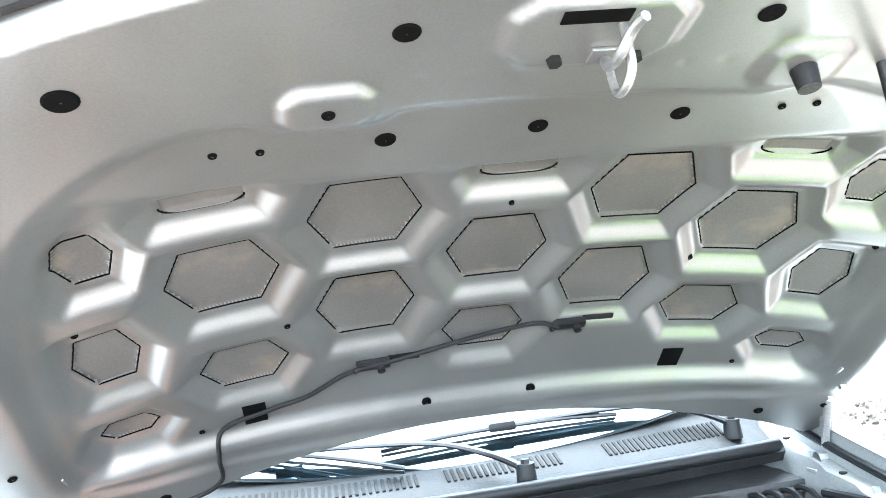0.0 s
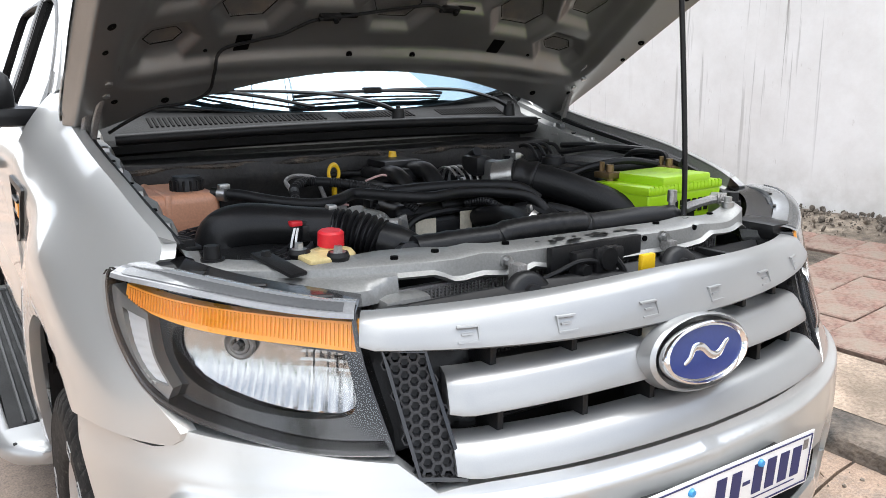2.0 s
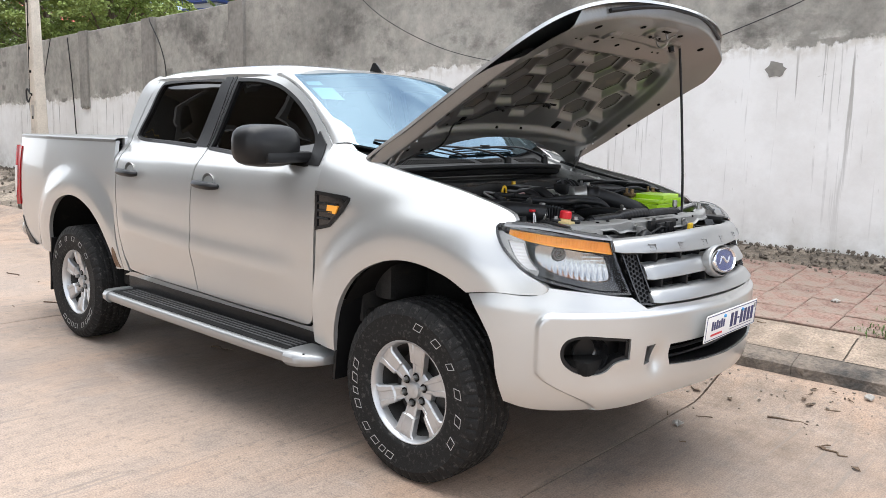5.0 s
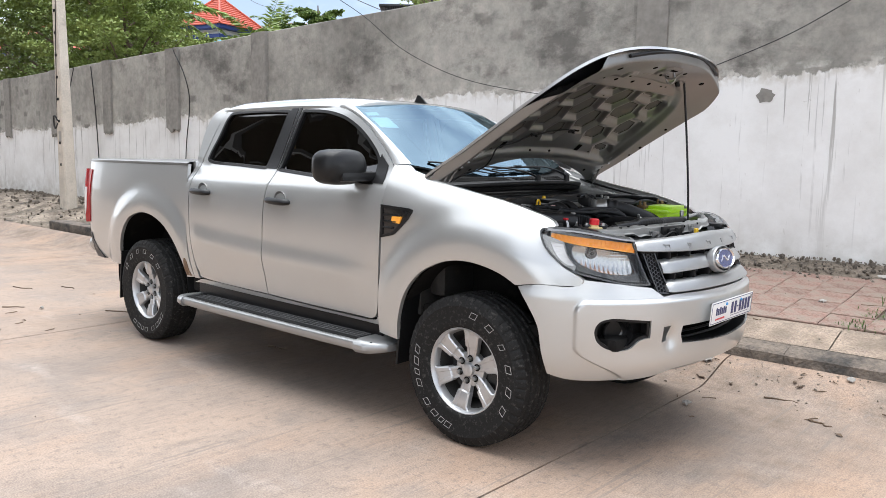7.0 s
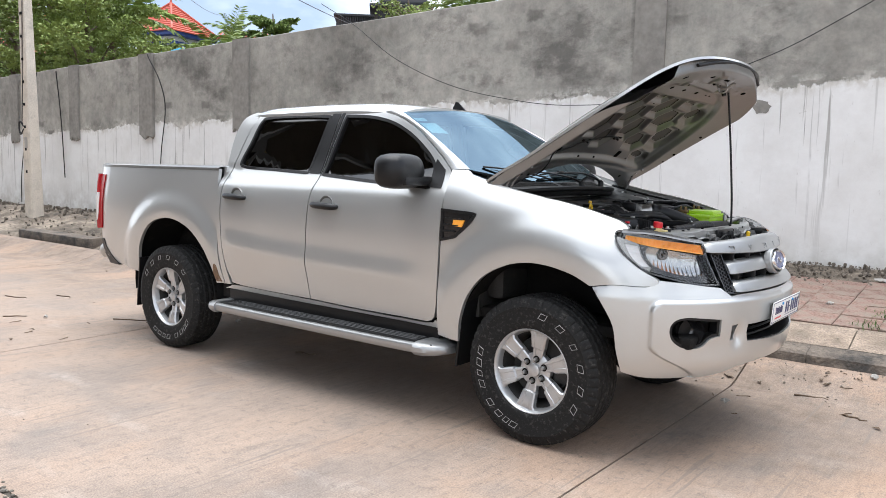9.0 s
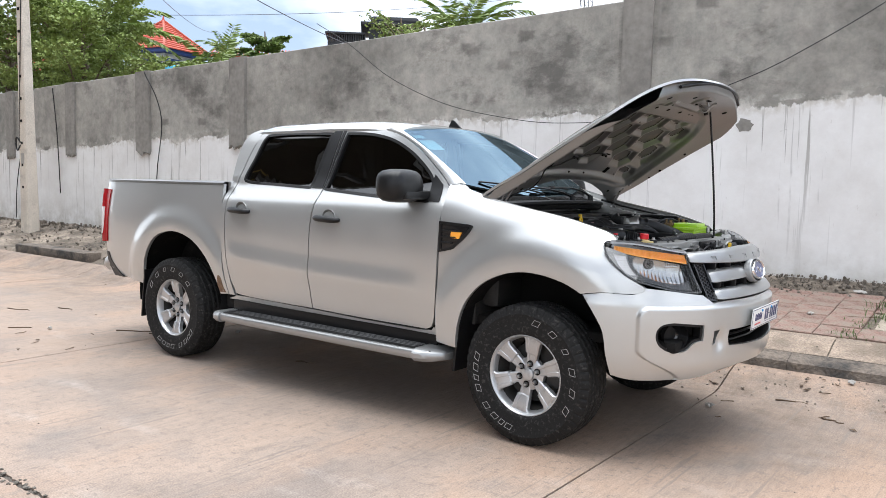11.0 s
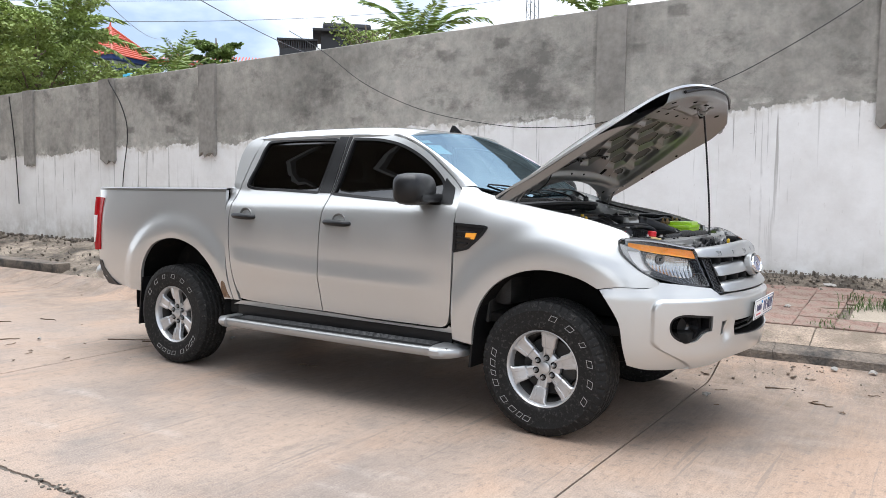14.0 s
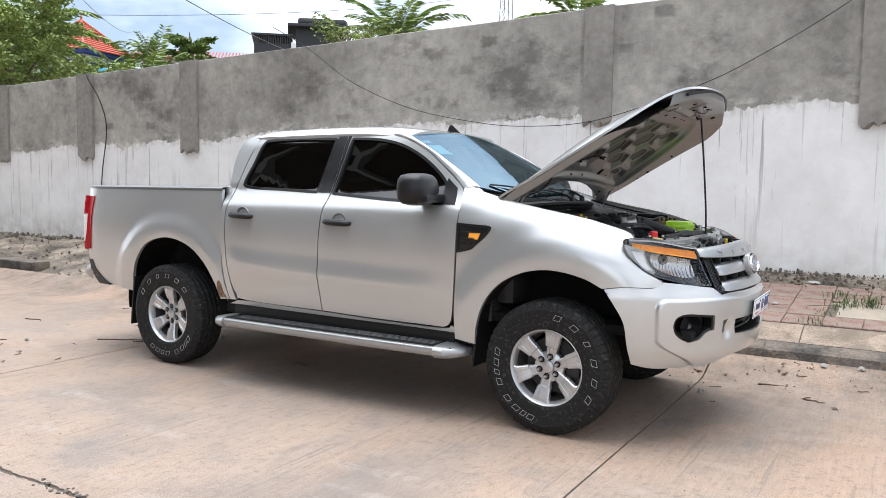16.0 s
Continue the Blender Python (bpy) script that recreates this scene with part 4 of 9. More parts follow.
for f in ((0, 1, 2, 3), (4, 5, 6, 7), (0, 1, 5, 4), (1, 2, 6, 5), (2, 3, 7, 6), (3, 0, 4, 7)):
    bm.faces.new([vs[i] for i in f])
part("roof_aerial", bm, PLASTIC, truck, "small black shark-fin aerial")

# cab back, floor, seats, dashboard
bm = bmesh.new()
box(bm, (-2.66, -0.80, 0.5), (-2.62, 0.80, 1.40), 0.01)
for lo, hi in (((-2.655, -0.64, 1.40), (-2.615, -0.58, 1.715)), ((-2.655, 0.58, 1.40), (-2.615, 0.64, 1.715)), ((-2.655, -0.6, 1.70), (-2.615, 0.6, 1.745))):
    box(bm, lo, hi, 0.01)
part("cab_back", bm, PAINT, truck)
bm = bmesh.new()
box(bm, (-2.655, -0.58, 1.40), (-2.648, 0.58, 1.71))
part("rear_window", bm, PANE_DARK, truck)
bm = bmesh.new()
box(bm, (-2.62, -0.84, 0.46), (-0.5, 0.84, 0.56), 0.02)
part("cab_floor", bm, DARK, truck)
bm = bmesh.new()
box(bm, (-1.02, -0.74, 0.95), (-0.56, 0.74, 1.30), 0.08, None, 4)
box(bm, (-0.98, 0.18, 1.26), (-0.74, 0.56, 1.37), 0.05, None, 3)
part("dashboard", bm, PLASTIC_SOFT, truck)
bm = bmesh.new()
lathe(bm, [(0.185 + 0.015 * math.cos(t), 0.015 * math.sin(t)) for t in (k * math.pi / 4 for k in range(8))], 32, "x", True)
for t in (0.2, 2.9, 4.7):
    tube(bm, [(0, 0, 0), (0, 0.18 * math.cos(t), 0.18 * math.sin(t))], 0.014, 6, 2)
bmesh.ops.transform(bm, matrix=pose(-1.1, 0.37, 1.20, 0, 25, 0), verts=bm.verts)
part("steering_wheel", bm, PLASTIC, truck)
for x, y in ((-1.45, -0.37), (-1.45, 0.37), (-2.25, -0.4), (-2.25, 0.0), (-2.25, 0.4)):
    bm = bmesh.new()
    box(bm, (-0.25, -0.25 if x > -2 else -0.2, -0.1), (0.28, 0.25 if x > -2 else 0.2, 0.06), 0.06, pose(x, y, 0.85), 3)
    box(bm, (-0.06, -0.24 if x > -2 else -0.2, 0), (0.06, 0.24 if x > -2 else 0.2, 0.58), 0.05, pose(x - 0.25, y, 0.88, 0, -14, 0), 3)
    box(bm, (-0.04, -0.13, 0), (0.05, 0.13, 0.17), 0.04, pose(x - 0.40, y, 1.47, 0, -10, 0), 3)
    part("car_seat", bm, SEAT, truck, "dark fabric seat")

RUST = mat("rusty_mud", (0.16, 0.095, 0.055), 0.85, 0, 0.4, 40, 200, 0.1, 0, (0.30, 0.25, 0.20), 0.4)
for side, bed in zip((-1, 1), beds):
    lp = rounded([(-2.652, 0.575, C), (-2.672, 0.64), (-2.655, 0.70), (-2.628, 0.69), (-2.608, 0.62), (-2.585, 0.575, C)], 0.02)
    part("rust_patch", panel(lp, lambda x, z, off, side=side: Vector((x, side * (bed_w(x, z) + 0.0015 + off), z)), 0.03, 0.002), RUST, bed, "rusty muddy patch")

# load bed: tailgate, floor, rail caps
bm = bmesh.new()
box(bm, (-4.335, -0.74, 0.66), (-4.28, 0.74, 1.365), 0.02, None, 3)
box(bm, (-4.345, -0.6, 0.85), (-4.33, 0.6, 1.2), 0.015)
tailgate = part("tailgate", bm, PAINT, truck)
bm = bmesh.new()
box(bm, (-4.352, -0.12, 1.19), (-4.335, 0.12, 1.26), 0.008)
part("tailgate_handle", bm, PLASTIC, tailgate)
bm = bmesh.new()
box(bm, (-4.30, -0.49, 0.80), (-2.64, 0.49, 0.85))
box(bm, (-2.70, -0.80, 0.82), (-2.65, 0.80, 1.35), 0.01)
for s in (-1, 1):
    box(bm, (-4.2, s * 0.74, 1.06), (-2.66, s * 0.78, 1.36))
    box(bm, (-4.2, s * 0.47, 1.04), (-2.66, s * 0.78, 1.07))
part("bed_liner", bm, PLASTIC_SOFT, truck)
for s in (-1, 1):
    bm = bmesh.new()
    rows = []
    for i in range(31):
        x = -4.262 + i * (4.262 - 2.642) / 30
        w = bed_w(x, 1.375)
        z = 1.376 + 0.004 * i / 30
        sec = [(w + 0.004, z - 0.012), (w + 0.003, z + 0.006), (w - 0.01, z + 0.014), (w - 0.05, z + 0.016), (w - 0.075, z + 0.008), (w - 0.08, z - 0.02)]
        rows.append([bm.verts.new((x, s * y, zz)) for y, zz in sec])
    for r, q in zip(rows, rows[1:]):
        for k in range(5):
            bm.faces.new((r[k], r[k + 1], q[k + 1], q[k]))
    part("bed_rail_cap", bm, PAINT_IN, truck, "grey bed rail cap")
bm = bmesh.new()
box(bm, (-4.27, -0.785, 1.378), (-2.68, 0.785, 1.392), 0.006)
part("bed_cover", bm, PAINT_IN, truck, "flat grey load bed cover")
# tail lamps
for s in (-1, 1):
    loop = rounded([(-4.15, 1.30, C), (-4.185, 1.10), (-4.20, 0.92), (-4.21, 0.855, C), (-4.30, 0.862), (-4.318, 1.0), (-4.318, 1.2), (-4.302, 1.305, C)], 0.02)
    lamp = part("tail_lamp", panel(loop, lambda x, z, off, s=s: Vector((x, s * (bed_w(x, z) + 0.009 + 0.035 * smooth_step(-4.20, -4.318, x) + off), z)), 0.022, 0.05), RED_LENS, truck, "red tail lamp with a white band")
    loop = rounded([(-4.235, 1.15, C), (-4.248, 1.0), (-4.268, 0.92, C), (-4.305, 0.925), (-4.312, 1.05), (-4.309, 1.148, C)], 0.02)
    part("reversing_lens", panel(loop, lambda x, z, off, s=s: Vector((x, s * (bed_w(x, z) + 0.013 + 0.035 * smooth_step(-4.20, -4.318, x) + off), z)), 0.022, 0.006), WHITE_LENS, lamp)
# rear bumper
bm = bmesh.new()
tube(bm, [(-4.16, -0.76, 0.66), (-4.25, -0.765, 0.665), (-4.36, -0.70, 0.65), (-4.43, -0.4, 0.69), (-4.44, 0, 0.69), (-4.43, 0.4, 0.69), (-4.36, 0.70, 0.65), (-4.25, 0.765, 0.665), (-4.16, 0.76, 0.66)], lambda t: 0.075 - 0.03 * abs(2 * t - 1) ** 6, 12, 6, None, 1.0)
part("rear_bumper", bm, STEEL, truck, "bright steel rear bumper")
for s in (-1, 1):
    bm = bmesh.new()
    vs = [(-4.275, 0.765), (-4.245, 0.655), (-4.13, 0.565), (-3.98, 0.562), (-4.08, 0.622), (-4.17, 0.70), (-4.20, 0.765)]
    a = [bm.verts.new((x, s * (bed_w(x, max(z, 0.6)) + 0.006), z)) for x, z in vs]
    b = [bm.verts.new((x, s * (bed_w(x, max(z, 0.6)) - 0.08), z)) for x, z in vs]
    bm.faces.new(a)
    bm.faces.new(b[::-1])
    for i in range(len(a)):
        j = (i + 1) % len(a)
        bm.faces.new((a[i], a[j], b[j], b[i]))
    part("bumper_end", bm, PLASTIC, truck, "black bumper end cap")

# chassis and wheel housings
bm = bmesh.new()
for s in (-1, 1):
    box(bm, (-4.3, s * 0.42, 0.50), (0.55, s * 0.54, 0.66), 0.02)
for x in (-4.1, -2.4, -1.2, 0.35):
    box(bm, (x - 0.05, -0.45, 0.52), (x + 0.05, 0.45, 0.62), 0.01)
cyl(bm, (-3.22, -0.7, 0.385), (-3.22, 0.7, 0.385), 0.05)
cyl(bm, (0, -0.7, 0.385), (0, 0.7, 0.385), 0.04)
box(bm, (-3.4, -0.16, 0.26), (-3.06, 0.16, 0.52), 0.1)
box(bm, (-2.5, -0.38, 0.42), (-0.7, 0.38, 0.6), 0.05)
box(bm, (-0.4, -0.35, 0.36), (0.55, 0.35, 0.6), 0.06)
part("chassis", bm, DARK, truck)
for cx, cz, r, w0, w1, a0, a1 in ((0.03, 0.46, 0.52, 0.46, 0.875, 4, 190), (-3.19, 0.49, 0.54, 0.5, 0.86, -6, 190)):
    for s in (-1, 1):
        bm = bmesh.new()
        rows = []
        for k in range(25):
            t = radians(a0 + (a1 - a0) * k / 24)
            rows.append([bm.verts.new((cx + rr * math.cos(t), s * y, cz + rr * math.sin(t))) for rr, y in ((r - 0.005, w1 - (0.10 if k < 4 and cx > 0 else 0)), (r, w1 - 0.06 - (0.06 if k < 4 and cx > 0 else 0)), (r + 0.015, (w0 + w1) / 2), (r, w0), (0.1, w0 - 0.02))])
        for a, b in zip(rows, rows[1:]):
            for k in range(4):
                bm.faces.new((a[k], a[k + 1], b[k + 1], b[k]))
        part("wheel_housing", bm, WHEELHOUSE, truck)
# mud flaps
for x, z0, z1, w in ((-0.475, 0.335, 0.72, 0.26), (-3.655, 0.27, 0.66, 0.26)):
    for s in (-1, 1):
        bm = bmesh.new()
        for i, (za, zb) in enumerate(((z0, (z0 + z1) / 2), ((z0 + z1) / 2, z1))):
            sh = (0.0, 0.02, 0.05)
            vs = []
            for y in (0.885, 0.885 - w):
                for d in (0, -0.014):
                    for zz, q in ((za, sh[i]), (zb, sh[i + 1])):
                        vs.append(bm.verts.new((x + q + d, s * y, zz)))
            for f in ((0, 1, 3, 2), (4, 6, 7, 5), (0, 4, 5, 1), (2, 3, 7, 6), (0, 2, 6, 4), (1, 5, 7, 3)):
                bm.faces.new([vs[k] for k in f])
        part("mud_flap", bm, RUBBER, truck, "dusty black rubber mud flap")

# side steps
for s in (-1, 1):
    bm = bmesh.new()
    rows = []
    for k in range(33):
        t = k / 32
        x = -2.50 + 1.88 * t
        bow = 0.012 * (1 - (2 * t - 1) ** 4)
        sec = ((0.978, 0.450), (0.984, 0.4535), (0.997, 0.4525), (1.008, 0.447), (1.0125, 0.438), (1.0085, 0.410), (0.996, 0.396), (0.955, 0.391))
        rows.append([bm.verts.new((x, s * (y + bow), z)) for y, z in sec])
    for a, b in zip(rows, rows[1:]):
        for k in range(7):
            bm.faces.new((a[k], a[k + 1], b[k + 1], b[k]))
    step = part("side_step", bm, GRILLE_PAINT, truck, "silver side step with a black ribbed tread")
    bm = bmesh.new()
    box(bm, (-2.54, 0.70 if s > 0 else -0.984, 0.415), (-0.58, 0.984 if s > 0 else -0.70, 0.454), 0.008)
    tread = part("tread_plate", bm, TREAD, step, "black ribbed tread plate")
    for k in range(7):
        bm = bmesh.new()
        y = s * (0.765 + 0.029 * k)
        box(bm, (-2.42, y - 0.006, 0.452), (-0.72, y + 0.006, 0.4595), 0.003, None, 1)
        part("tread_rib", bm, RIB_HIGHLIGHT, step, "rib in a lighter grey for its highlight")
    # added black plate; its colour stands for the shaded gap below the sill
    part("kick_plate", made(lambda bm: box(bm, (-2.52, 0.835 if s > 0 else -0.850, 0.44), (-0.63, 0.850 if s > 0 else -0.835, 0.532), 0.004)), PLASTIC, step, "added black plate for the dark gap under the sill")
    for e, x0, x1 in ((-1, -2.475, -2.635), (1, -0.685, -0.515)):
        bm = bmesh.new()
        rows = []
        for k in range(13):
            t = k / 12
            x = x0 + (x1 - x0) * t
            q = t ** 2.6
            sec = ((0.74, 0.462 - 0.030 * q), (0.90 - 0.03 * q, 0.4625 - 0.026 * q), (0.985 - 0.07 * q, 0.461 - 0.024 * q), (1.014 - 0.095 * q, 0.452 - 0.022 * q), (1.027 - 0.105 * q, 0.434 - 0.012 * q), (1.025 - 0.105 * q, 0.408), (1.004 - 0.10 * q, 0.387 + 0.012 * q), (0.93 - 0.06 * q, 0.383 + 0.014 * q), (0.74, 0.385 + 0.014 * q))
            rows.append([bm.verts.new((x, s * y, z)) for y, z in sec])
        for a, b in zip(rows, rows[1:]):
            for k in range(8):
                bm.faces.new((a[k], a[k + 1], b[k + 1], b[k]))
        bm.faces.new(rows[-1])
        bm.faces.new(rows[0][::-1])
        part("step_end", bm, GRILLE_PAINT, step, "silver moulded step end")
    for x in (-2.3, -1.5, -0.85):
        part("step_bracket", made(lambda bm: box(bm, (x - 0.03, s * 0.5 if s > 0 else -0.8, 0.44), (x + 0.03, 0.8 if s > 0 else s * 0.5, 0.47), 0.005)), DARK, step)

# wheels
tyre_profile = [(0.212, -0.100), (0.226, -0.113), (0.245, -0.118), (0.285, -0.126), (0.325, -0.126), (0.352, -0.120), (0.368, -0.112), (0.380, -0.095), (0.3835, -0.05), (0.385, 0.0), (0.3835, 0.05), (0.380, 0.095), (0.368, 0.112), (0.352, 0.120), (0.325, 0.126), (0.285, 0.126), (0.245, 0.118), (0.226, 0.113), (0.212, 0.100)]
rng = random.Random(4)


def tyre_mesh():
    """One skin: rounded walls, five rows of shallow blocks, fine cuts on the shoulders."""
    bm = bmesh.new()
    grooves = (-0.063, -0.021, 0.021, 0.063)
    side = [(0.212, 0.100), (0.226, 0.113), (0.236, 0.1185), (0.245, 0.118), (0.262, 0.1235), (0.268, 0.1225), (0.285, 0.126), (0.325, 0.126), (0.331, 0.1275), (0.336, 0.125), (0.352, 0.1205), (0.362, 0.116), (0.370, 0.110), (0.377, 0.103)]
    crown = [0.100, 0.085, 0.070, 0.0655, 0.0605, 0.054, 0.042, 0.030, 0.0235, 0.0185, 0.010]
    line = [(r, -h, 0) for r, h in side] + [(0.385 - 0.5 * h * h, h, 1) for h in [-c for c in crown] + [0.0] + crown[::-1]] + [(r, h, 0) for r, h in side[::-1]]
    N = 288
    rows = []
    for i in range(N):
        row = []
        for r, h, tread in line:
            k = i + (round(60 * h) if tread else 0) + (2 if h > 0 else 0)
            d = 0.0
            if tread:
                if min(abs(h - c) for c in grooves) < 0.003:
                    d = 0.009
                elif k % 6 == 0:
                    d = 0.0055
            elif r > 0.34 and (i + (3 if h > 0 else 0)) % 6 == 0:
                d = 0.004
            t = 2 * math.pi * i / N
            row.append(bm.verts.new(((r - d) * math.cos(t), h - (math.copysign(d, h) if not tread and d else 0), (r - d) * math.sin(t))))
        rows.append(row)
    for i in range(N):
        a, b = rows[i], rows[(i + 1) % N]
        for k in range(len(line) - 1):
            bm.faces.new((a[k], a[k + 1], b[k + 1], b[k]))
    return bm


def rim_mesh():
    bm = bmesh.new()
    lathe(bm, [(0.218, -0.095), (0.224, -0.100), (0.224, -0.106), (0.216, -0.108), (0.209, -0.101), (0.204, -0.086), (0.199, -0.070), (0.197, -0.058)], 64)
    lathe(bm, [(0.001, -0.058), (0.075, -0.060), (0.088, -0.052), (0.088, -0.02)], 40)
    return bm


def barrel_mesh():
    bm = bmesh.new()
    lathe(bm, [(0.1965, -0.058), (0.186, -0.02), (0.185, 0.09), (0.215, 0.10)], 48)
    return bm


def spoke_mesh():
    bm = bmesh.new()
    if True:
        m = Matrix()
        rows = []
        for r, w, h in ((0.045, 0.026, -0.060), (0.080, 0.0285, -0.066), (0.112, 0.0315, -0.070), (0.118, 0.038, -0.078), (0.150, 0.042, -0.086), (0.183, 0.046, -0.092), (0.192, 0.053, -0.091), (0.205, 0.066, -0.090)):
            rows.append([bm.verts.new(m @ Vector((r, hh, ww))) for ww, hh in ((-w, h + 0.035), (-w, h + 0.006), (-w + 0.007, h), (-w * 0.45, h), (-w * 0.38, h + 0.004), (w * 0.38, h + 0.004), (w * 0.45, h), (w - 0.007, h), (w, h + 0.006), (w, h + 0.035))])
        for a, b in zip(rows, rows[1:]):
            for i in range(9):
                bm.faces.new((a[i], a[i + 1], b[i + 1], b[i]))
    return bm


# rim barrel and disc coloured dark for the shade behind the spokes
BARREL = mat("wheel_shade_metal", (0.05, 0.048, 0.046), 0.6, 0.4, 0.3, 16, 200, 0.03)
tyre = part("tyre", tyre_mesh(), TYRE)
rim = part("wheel", rim_mesh(), ALLOY)
spoke = part("spoke", spoke_mesh(), ALLOY)
barrel = part("rim_barrel", barrel_mesh(), BARREL)
cap = part("hub_cap", made(lambda bm: lathe(bm, [(0.001, -0.079), (0.024, -0.078), (0.033, -0.074), (0.036, -0.066), (0.036, -0.055)], 32)), ALLOY)
nut = part("wheel_nut", made(lambda bm: lathe(bm, [(0.001, -0.082), (0.008, -0.080), (0.0105, -0.072), (0.0105, -0.056)], 6)), STEEL)
well = part("nut_well", made(lambda bm: lathe(bm, [(0.0115, -0.0585), (0.016, -0.0615), (0.019, -0.0585)], 16)), DARK)
disc = part("brake_disc", made(lambda bm: lathe(bm, [(0.001, -0.01), (0.07, -0.012), (0.075, 0.0), (0.16, 0.0), (0.162, 0.012), (0.12, 0.03)], 40), lambda bm: box(bm, (0.09, -0.03, -0.06), (0.175, 0.05, 0.06), 0.015)), BARREL)
# raised white characters on the tyre wall, kept as plain outlined bars
bars = [(t + 10, 0.044 if k != 2 else 0.03) for k, t in enumerate((76, 55, 34, 13, -8, -28))] + [(t + 10, 0.03 if k == 1 else 0.04) for k, t in enumerate((-105, -114, -124, -138))] + [(t + 10, 0.03 if k == 1 else 0.04) for k, t in enumerate((-158, -169, -180, -192))]


def bar_mesh(w):
    """A raised outline with slanted ends."""
    bm = bmesh.new()
    h, t, k = 0.0155, 0.0016, 0.005
    o = [(-w / 2 - k, -h), (w / 2 - k, -h), (w / 2 + k, h), (-w / 2 + k, h)]
    i = [(-w / 2 - k + 1.5 * t, -h + t), (w / 2 - k - 1.5 * t, -h + t), (w / 2 + k - 1.5 * t, h - t), (-w / 2 + k + 1.5 * t, h - t)]
    rings = [[bm.verts.new((x, y, z)) for x, z in q] for q, y in ((o, 0.0015), (o, -0.0015), (i, -0.0015), (i, 0.0015))]
    for a, b in zip(rings, rings[1:]):
        for n in range(4):
            bm.faces.new((a[n], a[(n + 1) % 4], b[(n + 1) % 4], b[n]))
    return bm


mark_wide, mark_slim = part("tyre_mark", bar_mesh(0.040), WHITE_RUBBER), part("tyre_mark", bar_mesh(0.029), WHITE_RUBBER)
turns = ((0.0, -0.78, -1, 10), (0.0, 0.78, 1, 25), (-3.22, -0.78, -1, -62), (-3.22, 0.78, 1, 70))
for i, (x, y, s, spin) in enumerate(turns):
    base = Matrix.Translation((x, y, 0.392)) @ Matrix.Scale(1.02, 4) @ Matrix.Rotation(radians(spin), 4, "Y") @ (Matrix.Rotation(math.pi, 4, "Z") if s > 0 else Matrix())
    w = again(rim, base, truck)
    w["label"] = "six-spoke silver alloy wheel"
    for src in (tyre, cap, disc, barrel):
        o = again(src, Matrix.Rotation(radians(-spin), 4, "Y") if src is disc else Matrix(), w)
    w.children[0]["label"] = "dusty black all-terrain tyre with raised white marks"
    for k in range(6):
        t = radians(-60 * k - 30)
        again(spoke, Matrix.Rotation(radians(60 * k + 30), 4, "Y"), w)
        again(nut, Matrix.Translation((0.058 * math.cos(t), -0.006, 0.058 * math.sin(t))), w)
        again(well, Matrix.Translation((0.058 * math.cos(t), -0.0055, 0.058 * math.sin(t))), w)
    for deg, wide in bars:
        t = radians(deg)
        m = Matrix.Rotation(-t, 4, "Y") @ Matrix.Translation((0.300, -0.1265, 0)) @ Matrix.Rotation(radians(90), 4, "Y")
        again(mark_wide if wide > 0.036 else mark_slim, m, w)
for o in (tyre, rim, spoke, barrel, cap, nut, well, disc, mark_wide, mark_slim):
    bpy.data.objects.remove(o)


# ---- nose: one plan curve for bumper, lamps and grille ----
plan = rounded([(0.978, 0.0), (0.970, 0.15), (0.948, 0.30), (0.905, 0.45), (0.845, 0.58), (0.765, 0.70), (0.68, 0.79), (0.58, 0.858), (0.46, 0.903), (0.34, 0.925), (0.20, 0.93)], 0.01, False)
pa = np.array(plan)
arc = np.concatenate([[0], np.cumsum(np.hypot(*np.diff(pa, axis=0).T))])
LEAN = spline([0.40, 0.44, 0.48, 0.54, 0.62, 0.72, 0.80, 0.845, 0.88, 0.95, 1.05, 1.13, 1.18], [0.11, 0.062, 0.034, 0.010, 0.0, -0.002, 0.0, 0.004, 0.020, 0.048, 0.082, 0.112, 0.135])


def s_y(y):
    return float(np.interp(y, pa[:, 1], arc))


def s_x(x):
    return float(np.interp(-x, -pa[:, 0], arc))


def nose(s, z, off):
    a = abs(s)
    x, y = np.interp(a, arc, pa[:, 0]), np.interp(a, arc, pa[:, 1])
    dx = np.interp(a + 0.02, arc, pa[:, 0]) - np.interp(max(0, a - 0.02), arc, pa[:, 0])
    dy = np.interp(a + 0.02, arc, pa[:, 1]) - np.interp(max(0, a - 0.02), arc, pa[:, 1])
    n = Vector((dy, -dx)).normalized()
    d = off - LEAN(z) * (1 - 0.55 * smooth_step(0.55, 1.1, a) * (0.5 + 0.5 * smooth_step(0.7, 1.0, z)))
    side = -1 if s > 0 else 1  # positive s runs to the right flank (-y)
    return Vector((x + n.x * d, side * (y + n.y * d), z))


# bumper skin, raised in the middle
BR, BZ = 0.055, 0.832


def bumper_edge(z):
    return s_x(0.615) - 0.25 * smooth_step(0.62, 0.44, z)


def bumper_contour(d):
    """The edge of the raised middle, d inside it, from the bottom up, round the corner and to the middle."""
    run = [(bumper_edge(z) - d, z) for z in [0.47 + (BZ - BR - 0.47) * k / 36 for k in range(37)]]
    e = s_x(0.615)
    run += [(e - BR + (BR - d) * math.cos(t), BZ - BR + (BR - d) * math.sin(t)) for t in [math.pi / 2 * k / 10 for k in range(1, 11)]]
    return run + [(a, BZ - d) for a in [(e - BR) * (1 - k / 40) for k in range(1, 40)]]


